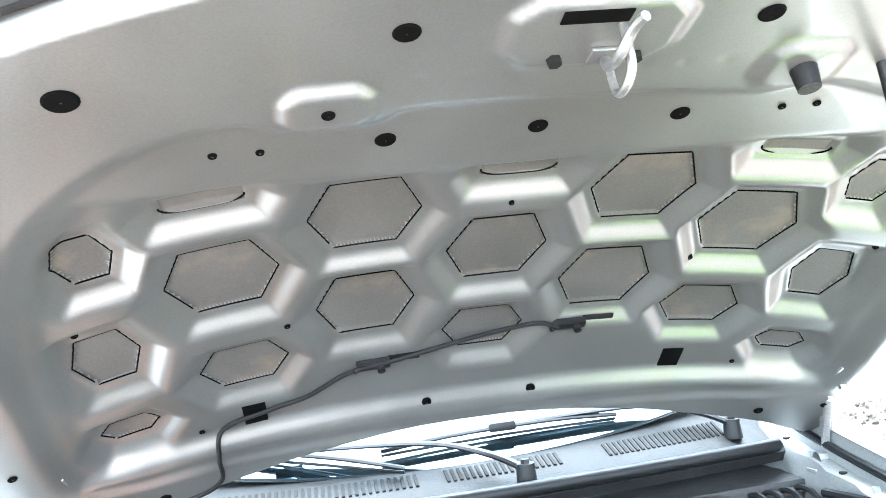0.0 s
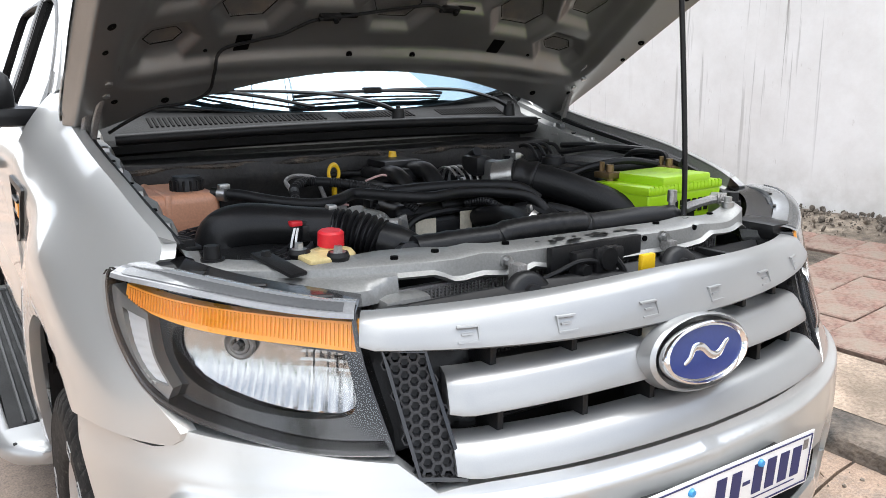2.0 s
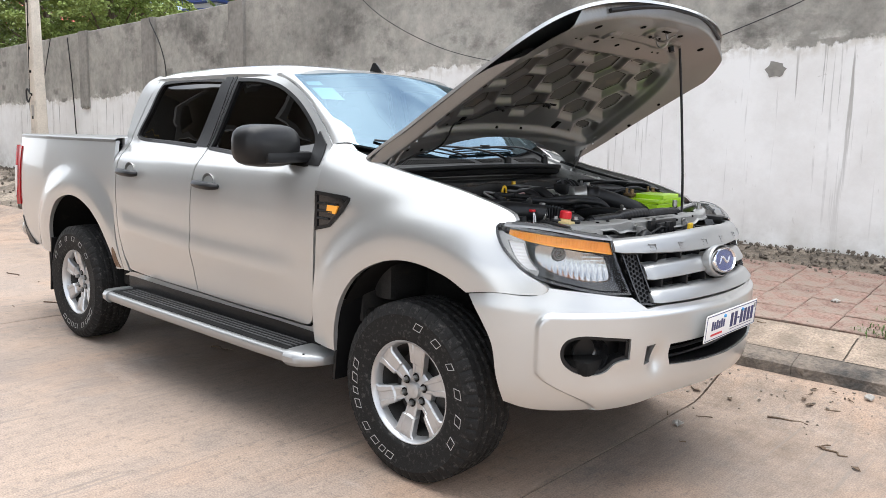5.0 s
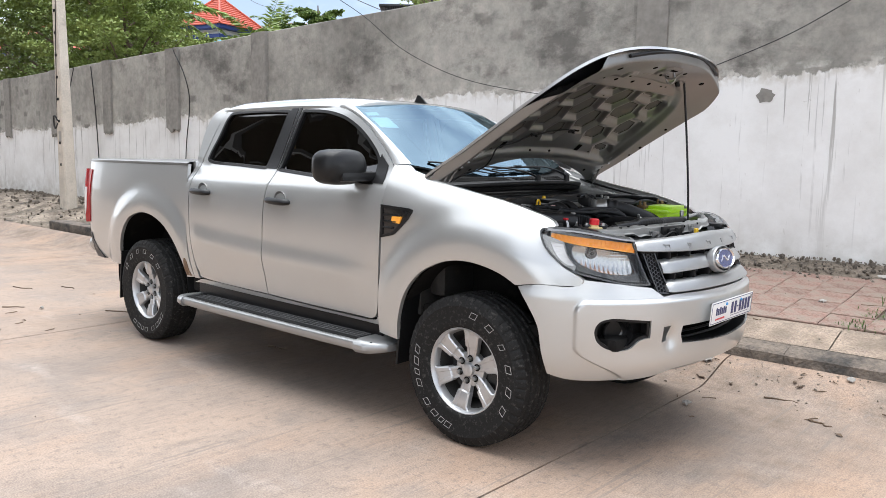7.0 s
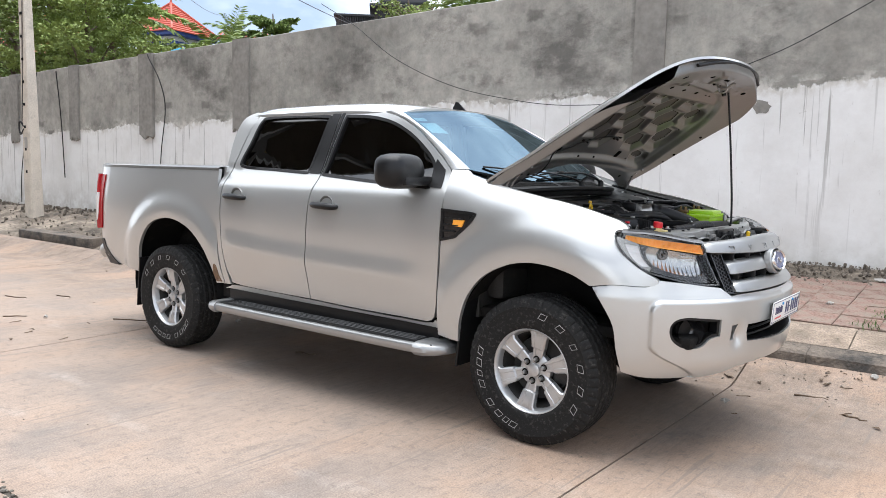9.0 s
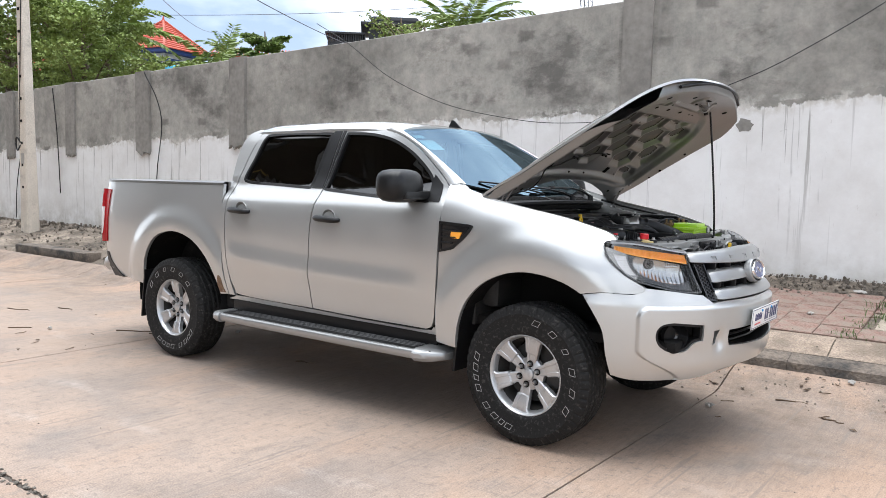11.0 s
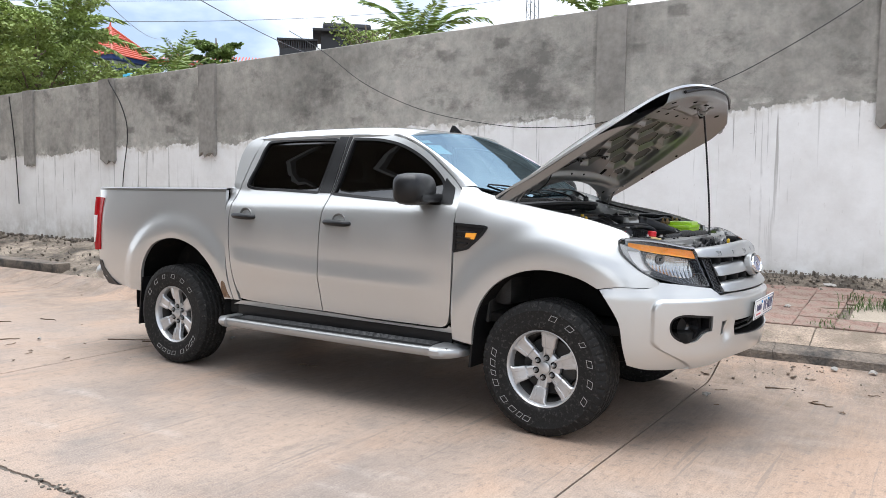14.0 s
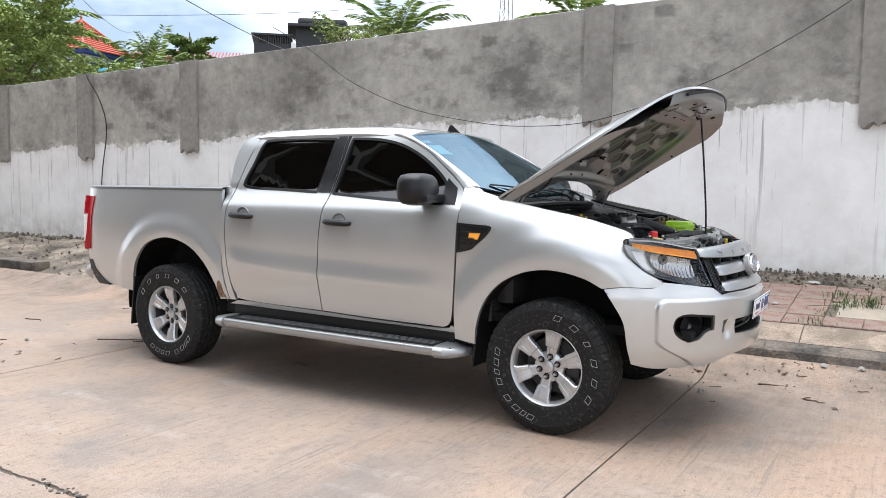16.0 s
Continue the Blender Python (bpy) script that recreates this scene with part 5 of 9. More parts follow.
def bumper(s, z, off):
    a = abs(s)
    dx, dz = bumper_edge(z) - a, BZ - z
    d = BR - math.hypot(BR - dx, BR - dz) if dx < BR and dz < BR else min(dx, dz)
    inner = smooth_step(-0.009, 0.009, d)
    dip = 0.012 * math.exp(-(((a - 0.66) / 0.16) ** 2 + ((z - 0.60) / 0.07) ** 2)) + 0.022 * math.exp(-(((a - 0.475) / 0.035) ** 2 + ((z - 0.655) / 0.05) ** 2))
    return nose(s, z, off + 0.020 * inner - dip)


top = [(0.0, 0.853), (0.2, 0.853), (s_y(0.43), 0.853), (s_y(0.50), 0.845, True), (s_y(0.555), 0.888, True), (s_y(0.62), 0.896), (s_y(0.72), 0.912), (s_x(0.632), 0.928, True), (s_x(0.61), 0.898), (s_x(0.56), 0.893), (s_x(0.45), 0.894), (s_x(0.345), 0.877, True)]
back = [(s_x(0.40), 0.80), (s_x(0.455), 0.70), (s_x(0.475), 0.58), (s_x(0.50), 0.475, True)]
low = [(s_x(0.62), 0.452), (s_y(0.62), 0.456), (s_y(0.5), 0.475), (s_y(0.42), 0.497), (0.25, 0.505), (0.0, 0.505)]
half = top + back + low
loop_n = rounded(half + [(-p[0], *p[1:]) for p in half[-2:0:-1]], 0.03)
FOG = rounded([(s_y(0.575), 0.742, C), (s_y(0.66), 0.752), (s_y(0.73), 0.758), (s_y(0.772), 0.742), (s_y(0.787), 0.70), (s_y(0.778), 0.65), (s_y(0.745), 0.615), (s_y(0.70), 0.604), (s_y(0.655), 0.613), (s_y(0.625), 0.645), (s_y(0.60), 0.657), (s_y(0.575), 0.660, C)], 0.008)
SLOT = rounded([(s_y(0.512), 0.708, C), (s_y(0.470), 0.712, C), (s_y(0.488), 0.640, C), (s_y(0.516), 0.634, C)], 0.008)
MOUTH = rounded([(-s_y(0.405), 0.706, C), (0.0, 0.712), (s_y(0.405), 0.706, C), (s_y(0.412), 0.665), (s_y(0.400), 0.622, C), (0.0, 0.607), (-s_y(0.400), 0.622, C), (-s_y(0.412), 0.665)], 0.02)
flip = lambda lp: [(-a, b) for a, b in lp]
bumper_ob = part("front_bumper", panel(loop_n, bumper, 0.012, 0.03, [FOG, flip(FOG), SLOT, flip(SLOT), MOUTH], lines=[[(q * a, z) for a, z in bumper_contour(d)] for q in (-1, 1) for d in (0.010, 0.005, 0.0, -0.005, -0.010)]), PAINT, truck, "silver front bumper")
for lp in (FOG, flip(FOG)):
    pocket = part("fog_lamp_bezel", panel(grown(lp, 0.004), lambda s, z, off: bumper(s, z, off - 0.012), 0.05, 0.05, [grown(lp, -0.014)]), PLASTIC, bumper_ob, "black fog lamp surround without a lamp")
    mid = sum(p[0] for p in lp) / len(lp)
    c = nose(mid + (0.02 if mid > 0 else -0.02), 0.683, -0.055)
    n = (nose(mid, 0.683, 0.0) - nose(mid, 0.683, -0.1)).normalized()
    bm = bmesh.new()
    lathe(bm, [(0.070, 0.052), (0.068, 0.045), (0.062, 0.0), (0.045, -0.02), (0.018, -0.03), (0.001, -0.03)], 32, "z")
    bmesh.ops.transform(bm, matrix=Matrix.Translation(c) @ n.to_track_quat("Z", "Y").to_matrix().to_4x4(), verts=bm.verts)
    part("fog_lamp_cup", bm, GLOSS_BLACK, bumper_ob)
    part("fog_recess", panel(grown(lp, 0.008), lambda s, z, off: nose(s, z, off - 0.075), 0.06, 0.004), PLASTIC, bumper_ob)
# black sheet closing the mouth, its colour the shade inside
part("lower_grille", panel(grown(MOUTH, 0.05), lambda s, z, off: nose(s, z, off - 0.085), 0.04, 0.005), HOLE_SHADE, truck)
part("mouth_surround", panel(grown(MOUTH, 0.006), lambda s, z, off: bumper(s, z, off - 0.010), 0.03, 0.085, [grown(MOUTH, -0.004)]), PLASTIC, bumper_ob, "black lower grille surround")
bm = bmesh.new()
for k in range(3):
    z = 0.628 + 0.03 * k
    tube(bm, [nose(-s_y(0.40) + t * 2 * s_y(0.40), z, -0.055) for t in (0, 0.2, 0.4, 0.5, 0.6, 0.8, 1)], 0.006, 6, 3)
part("lower_grille_bar", bm, PLASTIC, truck)
for lp in (SLOT, flip(SLOT)):
    part("slot_backing", panel(grown(lp, 0.01), lambda s, z, off: nose(s, z, off - 0.07), 0.05, 0.004), PLASTIC, bumper_ob)
# lower lip
bm = bmesh.new()
rows = []
for i in range(41):
    s = -s_y(0.56) + 2 * s_y(0.56) * i / 40
    e = 1 - abs(2 * i / 40 - 1) ** 6
    rows.append([bm.verts.new(nose(s, z, off)) for z, off in ((0.508, -0.012), (0.49, -0.02), (0.49 - 0.028 * e, -0.035), (0.488 - 0.028 * e, -0.09))])
for a, b in zip(rows, rows[1:]):
    for k in range(3):
        bm.faces.new((a[k], a[k + 1], b[k + 1], b[k]))
part("bumper_lip", bm, GRILLE_PAINT, bumper_ob)

# number plate: plain bars in place of its characters
plate_m = Matrix.Translation((1.012, 0.0, 0.745)) @ pose(0, 0, 0, 0, 4, 0) @ pose(0, 0, 0, 90, 0, 90)
bm = bmesh.new()
box(bm, (-0.262, -0.056, -0.004), (0.262, 0.056, 0.0), 0.002)
plate = part("number_plate", bm, WHITE, truck, "white number plate with dark blue bars")
plate.matrix_basis = plate_m


def flat_bar(parent, x0, x1, y0, y1, material, name="plate_bar", d=0.0012):
    bm = bmesh.new()
    box(bm, (x0, y0, 0.0002), (x1, y1, d))
    return part(name, bm, material, parent)


for x0, x1, y0, y1 in ((-0.256, 0.256, 0.048, 0.051), (-0.256, 0.256, -0.051, -0.048), (-0.256, -0.253, -0.05, 0.05), (0.253, 0.256, -0.05, 0.05), (-0.02, 0.215, -0.036, -0.034)):
    flat_bar(plate, x0, x1, y0, y1, INK, "plate_line")
for x in (-0.005, 0.036, 0.098, 0.136, 0.174, 0.212):
    flat_bar(plate, x - 0.013, x + 0.013, -0.026, 0.034, INK)
flat_bar(plate, 0.056, 0.076, 0.0, 0.007, INK)
for k in range(6):
    flat_bar(plate, -0.205 + 0.022 * k, -0.189 + 0.022 * k, -0.012, 0.026 - 0.006 * (k % 2), INK)
flat_bar(plate, -0.205, -0.095, -0.036, -0.028, RED)
for x in (-0.085, 0.10):
    part("plate_screw", made(lambda bm: cyl(bm, (x, 0.034, 0), (x, 0.034, 0.006), 0.008, 0.006, 12)), BLUE_CAP, plate, "small blue screw cap")
flat_bar(plate, 0.230, 0.244, 0.022, 0.042, DULL_STEEL)
bm = bmesh.new()
box(bm, (-0.18, -0.03, -0.06), (0.18, 0.04, -0.004), 0.004)
part("plate_bracket", bm, PLASTIC, plate)

# grille
grille = part("grille_backing", panel([(-s_y(0.59), 0.86), (s_y(0.59), 0.86), (s_y(0.60), 1.08), (-s_y(0.60), 1.08)], lambda s, z, off: nose(s, z, off - 0.085), 0.08, 0.01, [[(-s_y(0.40), 0.90), (s_y(0.40), 0.90), (s_y(0.40), 1.04), (-s_y(0.40), 1.04)]]), PLASTIC, truck, "black plastic grille surround")


def bar(name, z0, z1, end, arch, proud, depth, material=GRILLE_PAINT, lean=0.0, tip=0.03, sag=0.0):
    bm = bmesh.new()
    rows = []
    N = 48
    for i in range(N + 1):
        t = 2 * i / N - 1
        s = t * end
        lift = arch * (1 - t * t)
        shut = smooth_step(1.0, 1.0 - tip / end, abs(t))
        zt = z1 - sag * abs(t) ** 1.5
        zc, h = (z0 + zt) / 2 + lift, (zt - z0) / 2
        sec = [(-1, -depth), (-1, -0.008), (-0.86, 0.0), (-0.45, 0.002), (0.1, -lean * 0.25), (0.55, -lean * 0.55), (0.85, -lean * 0.85 - 0.003), (1.0, -lean - 0.014), (1.0, -depth)]
        rows.append([bm.verts.new(nose(s, zc + q * h * (0.9 + 0.1 * shut), proud + o - 0.012 * (1 - shut))) for q, o in sec])
    for a, b in zip(rows, rows[1:]):
        for k in range(len(a) - 1):
            bm.faces.new((a[k], a[k + 1], b[k + 1], b[k]))
    bm.faces.new(rows[0])
    bm.faces.new(rows[-1][::-1])
    return part(name, bm, material, grille)


bar1 = bar("grille_top_bar", 1.052, 1.132, s_y(0.605), -0.012, 0.020, 0.045, GRILLE_PAINT, 0.012, 0.02, 0.032)
bar("grille_bar", 0.944, 1.004, s_y(0.475), 0.012, 0.012, 0.06, GRILLE_PAINT, 0.012)
bar("grille_bar", 0.862, 0.912, s_y(0.472), 0.003, 0.018, 0.06, GRILLE_PAINT, 0.014)
for s in (-1, 1):
    for k, z0, z1 in ((0, 0.90, 0.95), (1, 1.0, 1.06)):
        for y in (0.09, 0.24, 0.40):
            bm = bmesh.new()
            c = nose(s * s_y(y), (z0 + z1) / 2, -0.045)
            box(bm, (-0.03, -0.006, -(z1 - z0) / 2), (0.03, 0.006, (z1 - z0) / 2), 0.002, Matrix.Translation(c))
            part("grille_rib", bm, PLASTIC, grille)
# embossed marks on the top bar, plain shapes
for k in range(6):
    s = (0.40 - 0.16 * k) * 1.12
    z = 1.083 - 0.012 * (1 - (s / s_y(0.605)) ** 2) - 0.012 * (s / s_y(0.605)) ** 2
    bm = bmesh.new()
    for a0, a1, b0, b1 in ((-0.019, 0.019, 0.010, 0.0125), (-0.019, 0.019, -0.0125, -0.010), (-0.019, -0.0165, -0.012, 0.012) if k % 2 == 0 else (0.0165, 0.019, -0.012, 0.012), (-0.008, 0.012, -0.001, 0.0015)):
        vs = [bm.verts.new(nose(s + a, z + b, 0.0215 + o)) for o in (-0.004, 0.0022) for a, b in ((a0, b0), (a1, b0), (a1, b1), (a0, b1))]
        for f in ((4, 5, 6, 7), (0, 1, 5, 4), (1, 2, 6, 5), (2, 3, 7, 6), (3, 0, 4, 7)):
            bm.faces.new([vs[i] for i in f])
    part("embossed_mark", bm, GRILLE_PAINT, bar1)
# oval badge with a plain wavy mark
badge_m = Matrix.Translation((0.948, 0.0, 0.990)) @ pose(0, 0, 0, 0, -13, 0) @ pose(0, 0, 0, 90, 0, 90)
bm = bmesh.new()
lathe(bm, [(0.001, 0.0), (1.0, 0.0), (1.0, 0.013), (0.98, 0.018), (0.93, 0.020), (0.90, 0.016), (0.88, 0.012), (0.001, 0.012)], 64, "z")
bmesh.ops.transform(bm, matrix=Matrix.Diagonal((0.108, 0.053, 1, 1)), verts=bm.verts)
badge = part("oval_badge", bm, CHROME, grille, "blue oval badge with a chrome rim")
badge.matrix_basis = badge_m
bm = bmesh.new()
lathe(bm, [(0.001, 0.0142), (0.6, 0.0138), (1.0, 0.0125), (1.0, 0.010)], 64, "z")
bmesh.ops.transform(bm, matrix=Matrix.Diagonal((0.095, 0.0435, 1, 1)), verts=bm.verts)
part("badge_field", bm, NAVY, badge, "deep blue enamel")
bm = bmesh.new()
tube(bm, [(-0.060, -0.012, 0.0135), (-0.045, -0.004, 0.0140), (-0.030, 0.012, 0.0142), (-0.010, 0.010, 0.0145), (0.008, -0.006, 0.0145), (0.028, -0.008, 0.0143), (0.048, 0.006, 0.0140), (0.060, 0.012, 0.0135)], lambda t: 0.0025 + 0.0045 * math.sin(math.pi * t), 8, 6, None, 0.4)
part("badge_mark", bm, CHROME, badge, "silver wavy mark")
bm = bmesh.new()
lathe(bm, [(0.001, -0.03), (1.0, -0.03), (1.0, 0.0), (0.94, 0.006), (0.9, 0.0)], 48, "z")
bmesh.ops.transform(bm, matrix=badge_m @ Matrix.Diagonal((0.126, 0.066, 1, 1)), verts=bm.verts)
part("badge_seat", bm, GRILLE_PAINT, grille)

# honeycomb inserts between lamps and grille
for s in (-1, 1):
    lp = [(s * a, b) for a, b in ((s_y(0.575), 1.052), (s_y(0.505), 1.046), (s_y(0.455), 0.856), (s_y(0.525), 0.862))]
    mesh_back = part("honeycomb_panel", panel(rounded([(*p, C) for p in lp], 0.04), lambda a, b, off: nose(a, b, off - 0.022), 0.05, 0.02), PLASTIC, grille, "black honeycomb insert")
    bm = bmesh.new()
    for i in range(-1, 12):
        for j in range(-1, 16):
            ca = 0.0155 * j + 0.40
            cb = 0.845 + 0.018 * i + (0.009 if j % 2 else 0)
            if not inside([(abs(a), b) for a, b in lp], (ca, cb)):
                continue
            outer = [(ca + 0.0104 * math.cos(math.pi / 3 * k), cb + 0.0104 * math.sin(math.pi / 3 * k)) for k in range(6)]
            inn = [(ca + 0.0078 * math.cos(math.pi / 3 * k), cb + 0.0078 * math.sin(math.pi / 3 * k)) for k in range(6)]
            A = [bm.verts.new(nose(s * a, b, -0.010)) for a, b in outer]
            B = [bm.verts.new(nose(s * a, b, -0.010)) for a, b in inn]
            D = [bm.verts.new(nose(s * a, b, -0.022)) for a, b in inn]
            for k in range(6):
                m = (k + 1) % 6
                bm.faces.new((A[k], A[m], B[m], B[k]))
                bm.faces.new((B[k], B[m], D[m], D[k]))
    part("honeycomb", bm, PLASTIC_SOFT, mesh_back)
    fr = rounded([(*p, C) for p in lp], 0.04)
    part("insert_frame", panel(fr, lambda a, b, off: nose(a, b, off - 0.002), 0.2, 0.02, [grown(fr, -0.006)]), GLOSS_BLACK, mesh_back)

def lathe_ring(bm, c, n, r, w):
    """A round ring of radius r and wire w about the axis n."""
    u = n.cross(Vector((0, 0, 1))).normalized()
    v = n.cross(u)
    tube(bm, [c + u * r * math.cos(math.pi * k / 10) + v * r * math.sin(math.pi * k / 10) for k in range(21)], w, 6, 1)


# headlamps
LAMP = [(s_y(0.612), 1.100, C), (s_y(0.60), 1.03), (s_y(0.558), 0.900, C), (s_y(0.66), 0.905), (s_y(0.76), 0.928), (s_x(0.60), 0.962), (s_x(0.53), 1.005), (s_x(0.465), 1.068), (s_x(0.436), 1.125), (s_x(0.445), 1.152), (s_x(0.50), 1.152), (s_x(0.60), 1.142), (s_y(0.72), 1.118)]
for s in (1, -1):
    full = [(s * a, b) for a, b in rounded(LAMP, 0.02)]
    lens = part("headlamp", panel(full, lambda a, b, off: nose(a, b, off + 0.004), 0.03, 0.004), LENS, truck, "clear headlamp with an amber strip")
    lens.visible_shadow = False
    part("lamp_housing", panel(grown(full, 0.002), lambda a, b, off: nose(a, b, off - 0.002), 0.2, 0.115, [grown(full, -0.006)]), GLOSS_BLACK, lens, "black lamp rim")
    part("lamp_back", panel(grown(full, -0.008), lambda a, b, off: nose(a, b, off - 0.112), 0.05, 0.004), LAMP_BACK, lens)
    # black inner bezel with the bowl's opening
    bowl = rounded([(s_y(0.628), 1.036, C), (s_y(0.612), 0.968), (s_y(0.628), 0.944), (s_y(0.70), 0.944), (s_y(0.775), 0.962), (s_x(0.630), 0.992), (s_x(0.594), 1.030), (s_x(0.590), 1.066), (s_x(0.605), 1.080, C), (s_y(0.70), 1.050)], 0.012)
    column = rounded([(s_x(0.484), 1.094, C), (s_x(0.548), 1.084, C), (s_x(0.570), 1.030), (s_x(0.606), 0.986, C), (s_x(0.564), 0.994), (s_x(0.518), 1.034)], 0.012)
    side_edge = rounded([(s_x(0.552), 1.094, C), (s_x(0.480), 1.116), (s_x(0.444), 1.122), (s_x(0.469), 1.067), (s_x(0.532), 1.006), (s_x(0.605), 0.966, C), (s_x(0.612), 0.984, C), (s_x(0.574), 1.032)], 0.012)
    bez = rounded([(s_y(0.603), 1.046, C), (s_y(0.562), 0.908, C), (s_y(0.66), 0.913), (s_y(0.76), 0.937), (s_x(0.60), 0.970), (s_x(0.54), 1.008), (s_x(0.50), 1.075), (s_x(0.53), 1.096, C), (s_x(0.64), 1.080), (s_y(0.70), 1.060)], 0.02)
    mirrored = lambda lp: [(s * a, b) for a, b in lp]
    part("lamp_bezel", panel(mirrored(bez), lambda a, b, off: nose(a, b, off - 0.030), 0.03, 0.02, [mirrored(bowl)]), GLOSS_BLACK, lens, "black inner bezel")
    part("side_trim", panel(mirrored(side_edge), lambda a, b, off: nose(a, b, off - 0.010), 0.02, 0.02, [mirrored(column)]), LAMP_TRIM, lens, "grey side trim")
    part("side_reflector", panel(mirrored(grown(column, 0.003)), lambda a, b, off: nose(a, b, off - 0.018 + 0.0006 * math.cos(b * 520)), 0.006, 0, (), False, 0.003), CLEAR_RIB, lens, "tall clear ribbed side reflector")
    strip = rounded([(s_y(0.606), 1.086, C), (s_y(0.602), 1.042, C), (s_y(0.70), 1.057), (s_x(0.64), 1.078), (s_x(0.53), 1.098), (s_x(0.485), 1.110, C), (s_x(0.488), 1.132, C), (s_x(0.58), 1.122), (s_y(0.72), 1.100)], 0.02)
    part("amber_strip", panel([(s * a, b) for a, b in strip], lambda a, b, off: nose(a, b, off - 0.014), 0.03, 0.02), AMBER, lens, "ribbed amber strip")
    bm = bmesh.new()
    for k in range(62):
        a = s_y(0.612) + (s_x(0.50) - s_y(0.612)) * k / 61
        t = k / 61
        z0, z1 = 1.046 + 0.058 * t ** 0.8, 1.082 + 0.046 * t ** 0.9
        tube(bm, [nose(s * a, z0, -0.012), nose(s * a, z1, -0.012)], 0.0019, 5, 1)
    part("strip_rib", bm, AMBER, lens)
    # chrome reflector bowl, fluted below its middle and pillowed on the inner side
    ca, cb = (s_y(0.620) + s_x(0.592)) / 2, 1.008

    def bowl_depth(a, b):
        p, q = (abs(a) - ca) / 0.175, (b - cb - 0.17 * (abs(a) - ca)) / 0.072
        d = 0.052 * max(0.0, 1 - 0.55 * p * p - 0.45 * q * q)
        low = smooth_step(0.5, -0.3, q + 0.25 * p)
        d += 0.0022 * abs(math.sin(abs(a) * 118)) * low
        inner = smooth_step(-0.30, -0.42, p) * (1 - low)
        return d + 0.0016 * (abs(math.sin(abs(a) * 210)) + abs(math.sin(b * 230))) * inner

    part("reflector", panel(mirrored(grown(bowl, 0.003)), lambda a, b, off: nose(a, b, off - 0.031 - bowl_depth(a, b)), 0.0045, 0), SATIN, lens, "faceted chrome reflector", False)
    c = nose(s * (ca + 0.055), cb + 0.032, -0.070)
    n = (nose(s * ca, cb, 0) - nose(s * ca, cb, -0.1)).normalized()
    part("bulb_collar", made(lambda bm: (lathe_ring(bm, c, n, 0.022, 0.005), lathe_ring(bm, c + n * 0.004, n, 0.014, 0.003))), DULL_STEEL, lens)
    part("bulb_shield", made(lambda bm: cyl(bm, c - n * 0.02, c + n * 0.016, 0.008, 0.006, 16)), LAMP_GREY, lens)
    # clear top moulding behind the lens
    bm = bmesh.new()
    rows = []
    for i in range(21):
        t = i / 20
        a = s_y(0.612) + t * (s_x(0.47) - s_y(0.612))
        zt = 1.102 + 0.048 * smooth_step(-0.1, 0.85, t)
        rows.append([bm.verts.new(nose(s * a, zt + dz, o)) for dz, o in ((-0.006, 0.009), (0.001, 0.008), (0.007, -0.004), (0.010, -0.018), (0.010, -0.034), (0.007, -0.052), (-0.03, -0.056))])
    for p, q in zip(rows, rows[1:]):
        for k in range(6):
            bm.faces.new((p[k], p[k + 1], q[k + 1], q[k]))
    part("lamp_top", bm, LAMP_PALE, lens, "clear grey lamp top")
    bm = bmesh.new()
    rows = []
    for i in range(81):
        t = 0.04 + 0.90 * i / 80
        a = s_y(0.612) + t * (s_x(0.47) - s_y(0.612))
        zt = 1.102 + 0.048 * smooth_step(-0.1, 0.85, t) + (0.0008 if i % 2 else 0)
        rows.append([bm.verts.new(nose(s * a, zt + dz, o)) for dz, o in ((0.0035, 0.0055), (0.0090, -0.004), (0.0112, -0.014), (0.004, -0.014))])
    for p, q in zip(rows, rows[1:]):
        for k in range(3):
            bm.faces.new((p[k], p[k + 1], q[k + 1], q[k]))
    part("ribbed_band", bm, LAMP_GREY, lens, "dark ribbed band")
    for k in range(3):
        t = 0.14 + 0.27 * k
        a = s_y(0.612) + t * (s_x(0.47) - s_y(0.612))
        zt = 1.110 + 0.048 * smooth_step(-0.1, 0.85, t)
        c, e = nose(s * (a - 0.022), zt, -0.049), nose(s * (a + 0.022), zt, -0.049)
        part("lamp_clip", made(lambda bm: tube(bm, [c, (c + e) / 2, e], 0.0045, 6, 2, None, 0.6)), PLASTIC, lens)

# side vents behind the front wheels
for s in (-1, 1):
    outer = rounded([(-0.594, 1.208, C), (-0.47, 1.202), (-0.378, 1.196), (-0.363, 1.180), (-0.40, 1.130), (-0.475, 1.066), (-0.50, 1.048), (-0.594, 1.026, C)], 0.02)
    inner_l = grown(outer, -0.016)
    f = lambda x, z, off, s=s: Vector((x, s * (fender_w(x, z) + off), z))
    vent = part("side_vent", panel(outer, lambda x, z, off: f(x, z, off + 0.008), 0.2, 0.012, [inner_l]), PLASTIC, truck, "black side vent with an amber repeater")
    part("vent_floor", panel(grown(inner_l, 0.004), lambda x, z, off: f(x, z, off + 0.0015), 0.05, 0.003), GLOSS_BLACK, vent)
    for k in range(3):
        bm = bmesh.new()
        z = 1.085 + 0.034 * k
        a, b = f(-0.575, z, 0.005), f(-0.52 + 0.028 * k + 0.02, z, 0.005)
        tube(bm, [a, (a + b) / 2, b], 0.006, 6, 3)
        part("vent_bar", bm, PLASTIC, vent)
    lp = rounded([(-0.505, 1.150, C), (-0.432, 1.150, C), (-0.450, 1.112, C), (-0.512, 1.116, C)], 0.03)
    part("repeater_lens", panel(lp, lambda x, z, off: f(x, z, off + 0.009), 0.03, 0.008), AMBER, vent, "amber repeater")

# ---- bonnet, open ----
HT = radians(30)
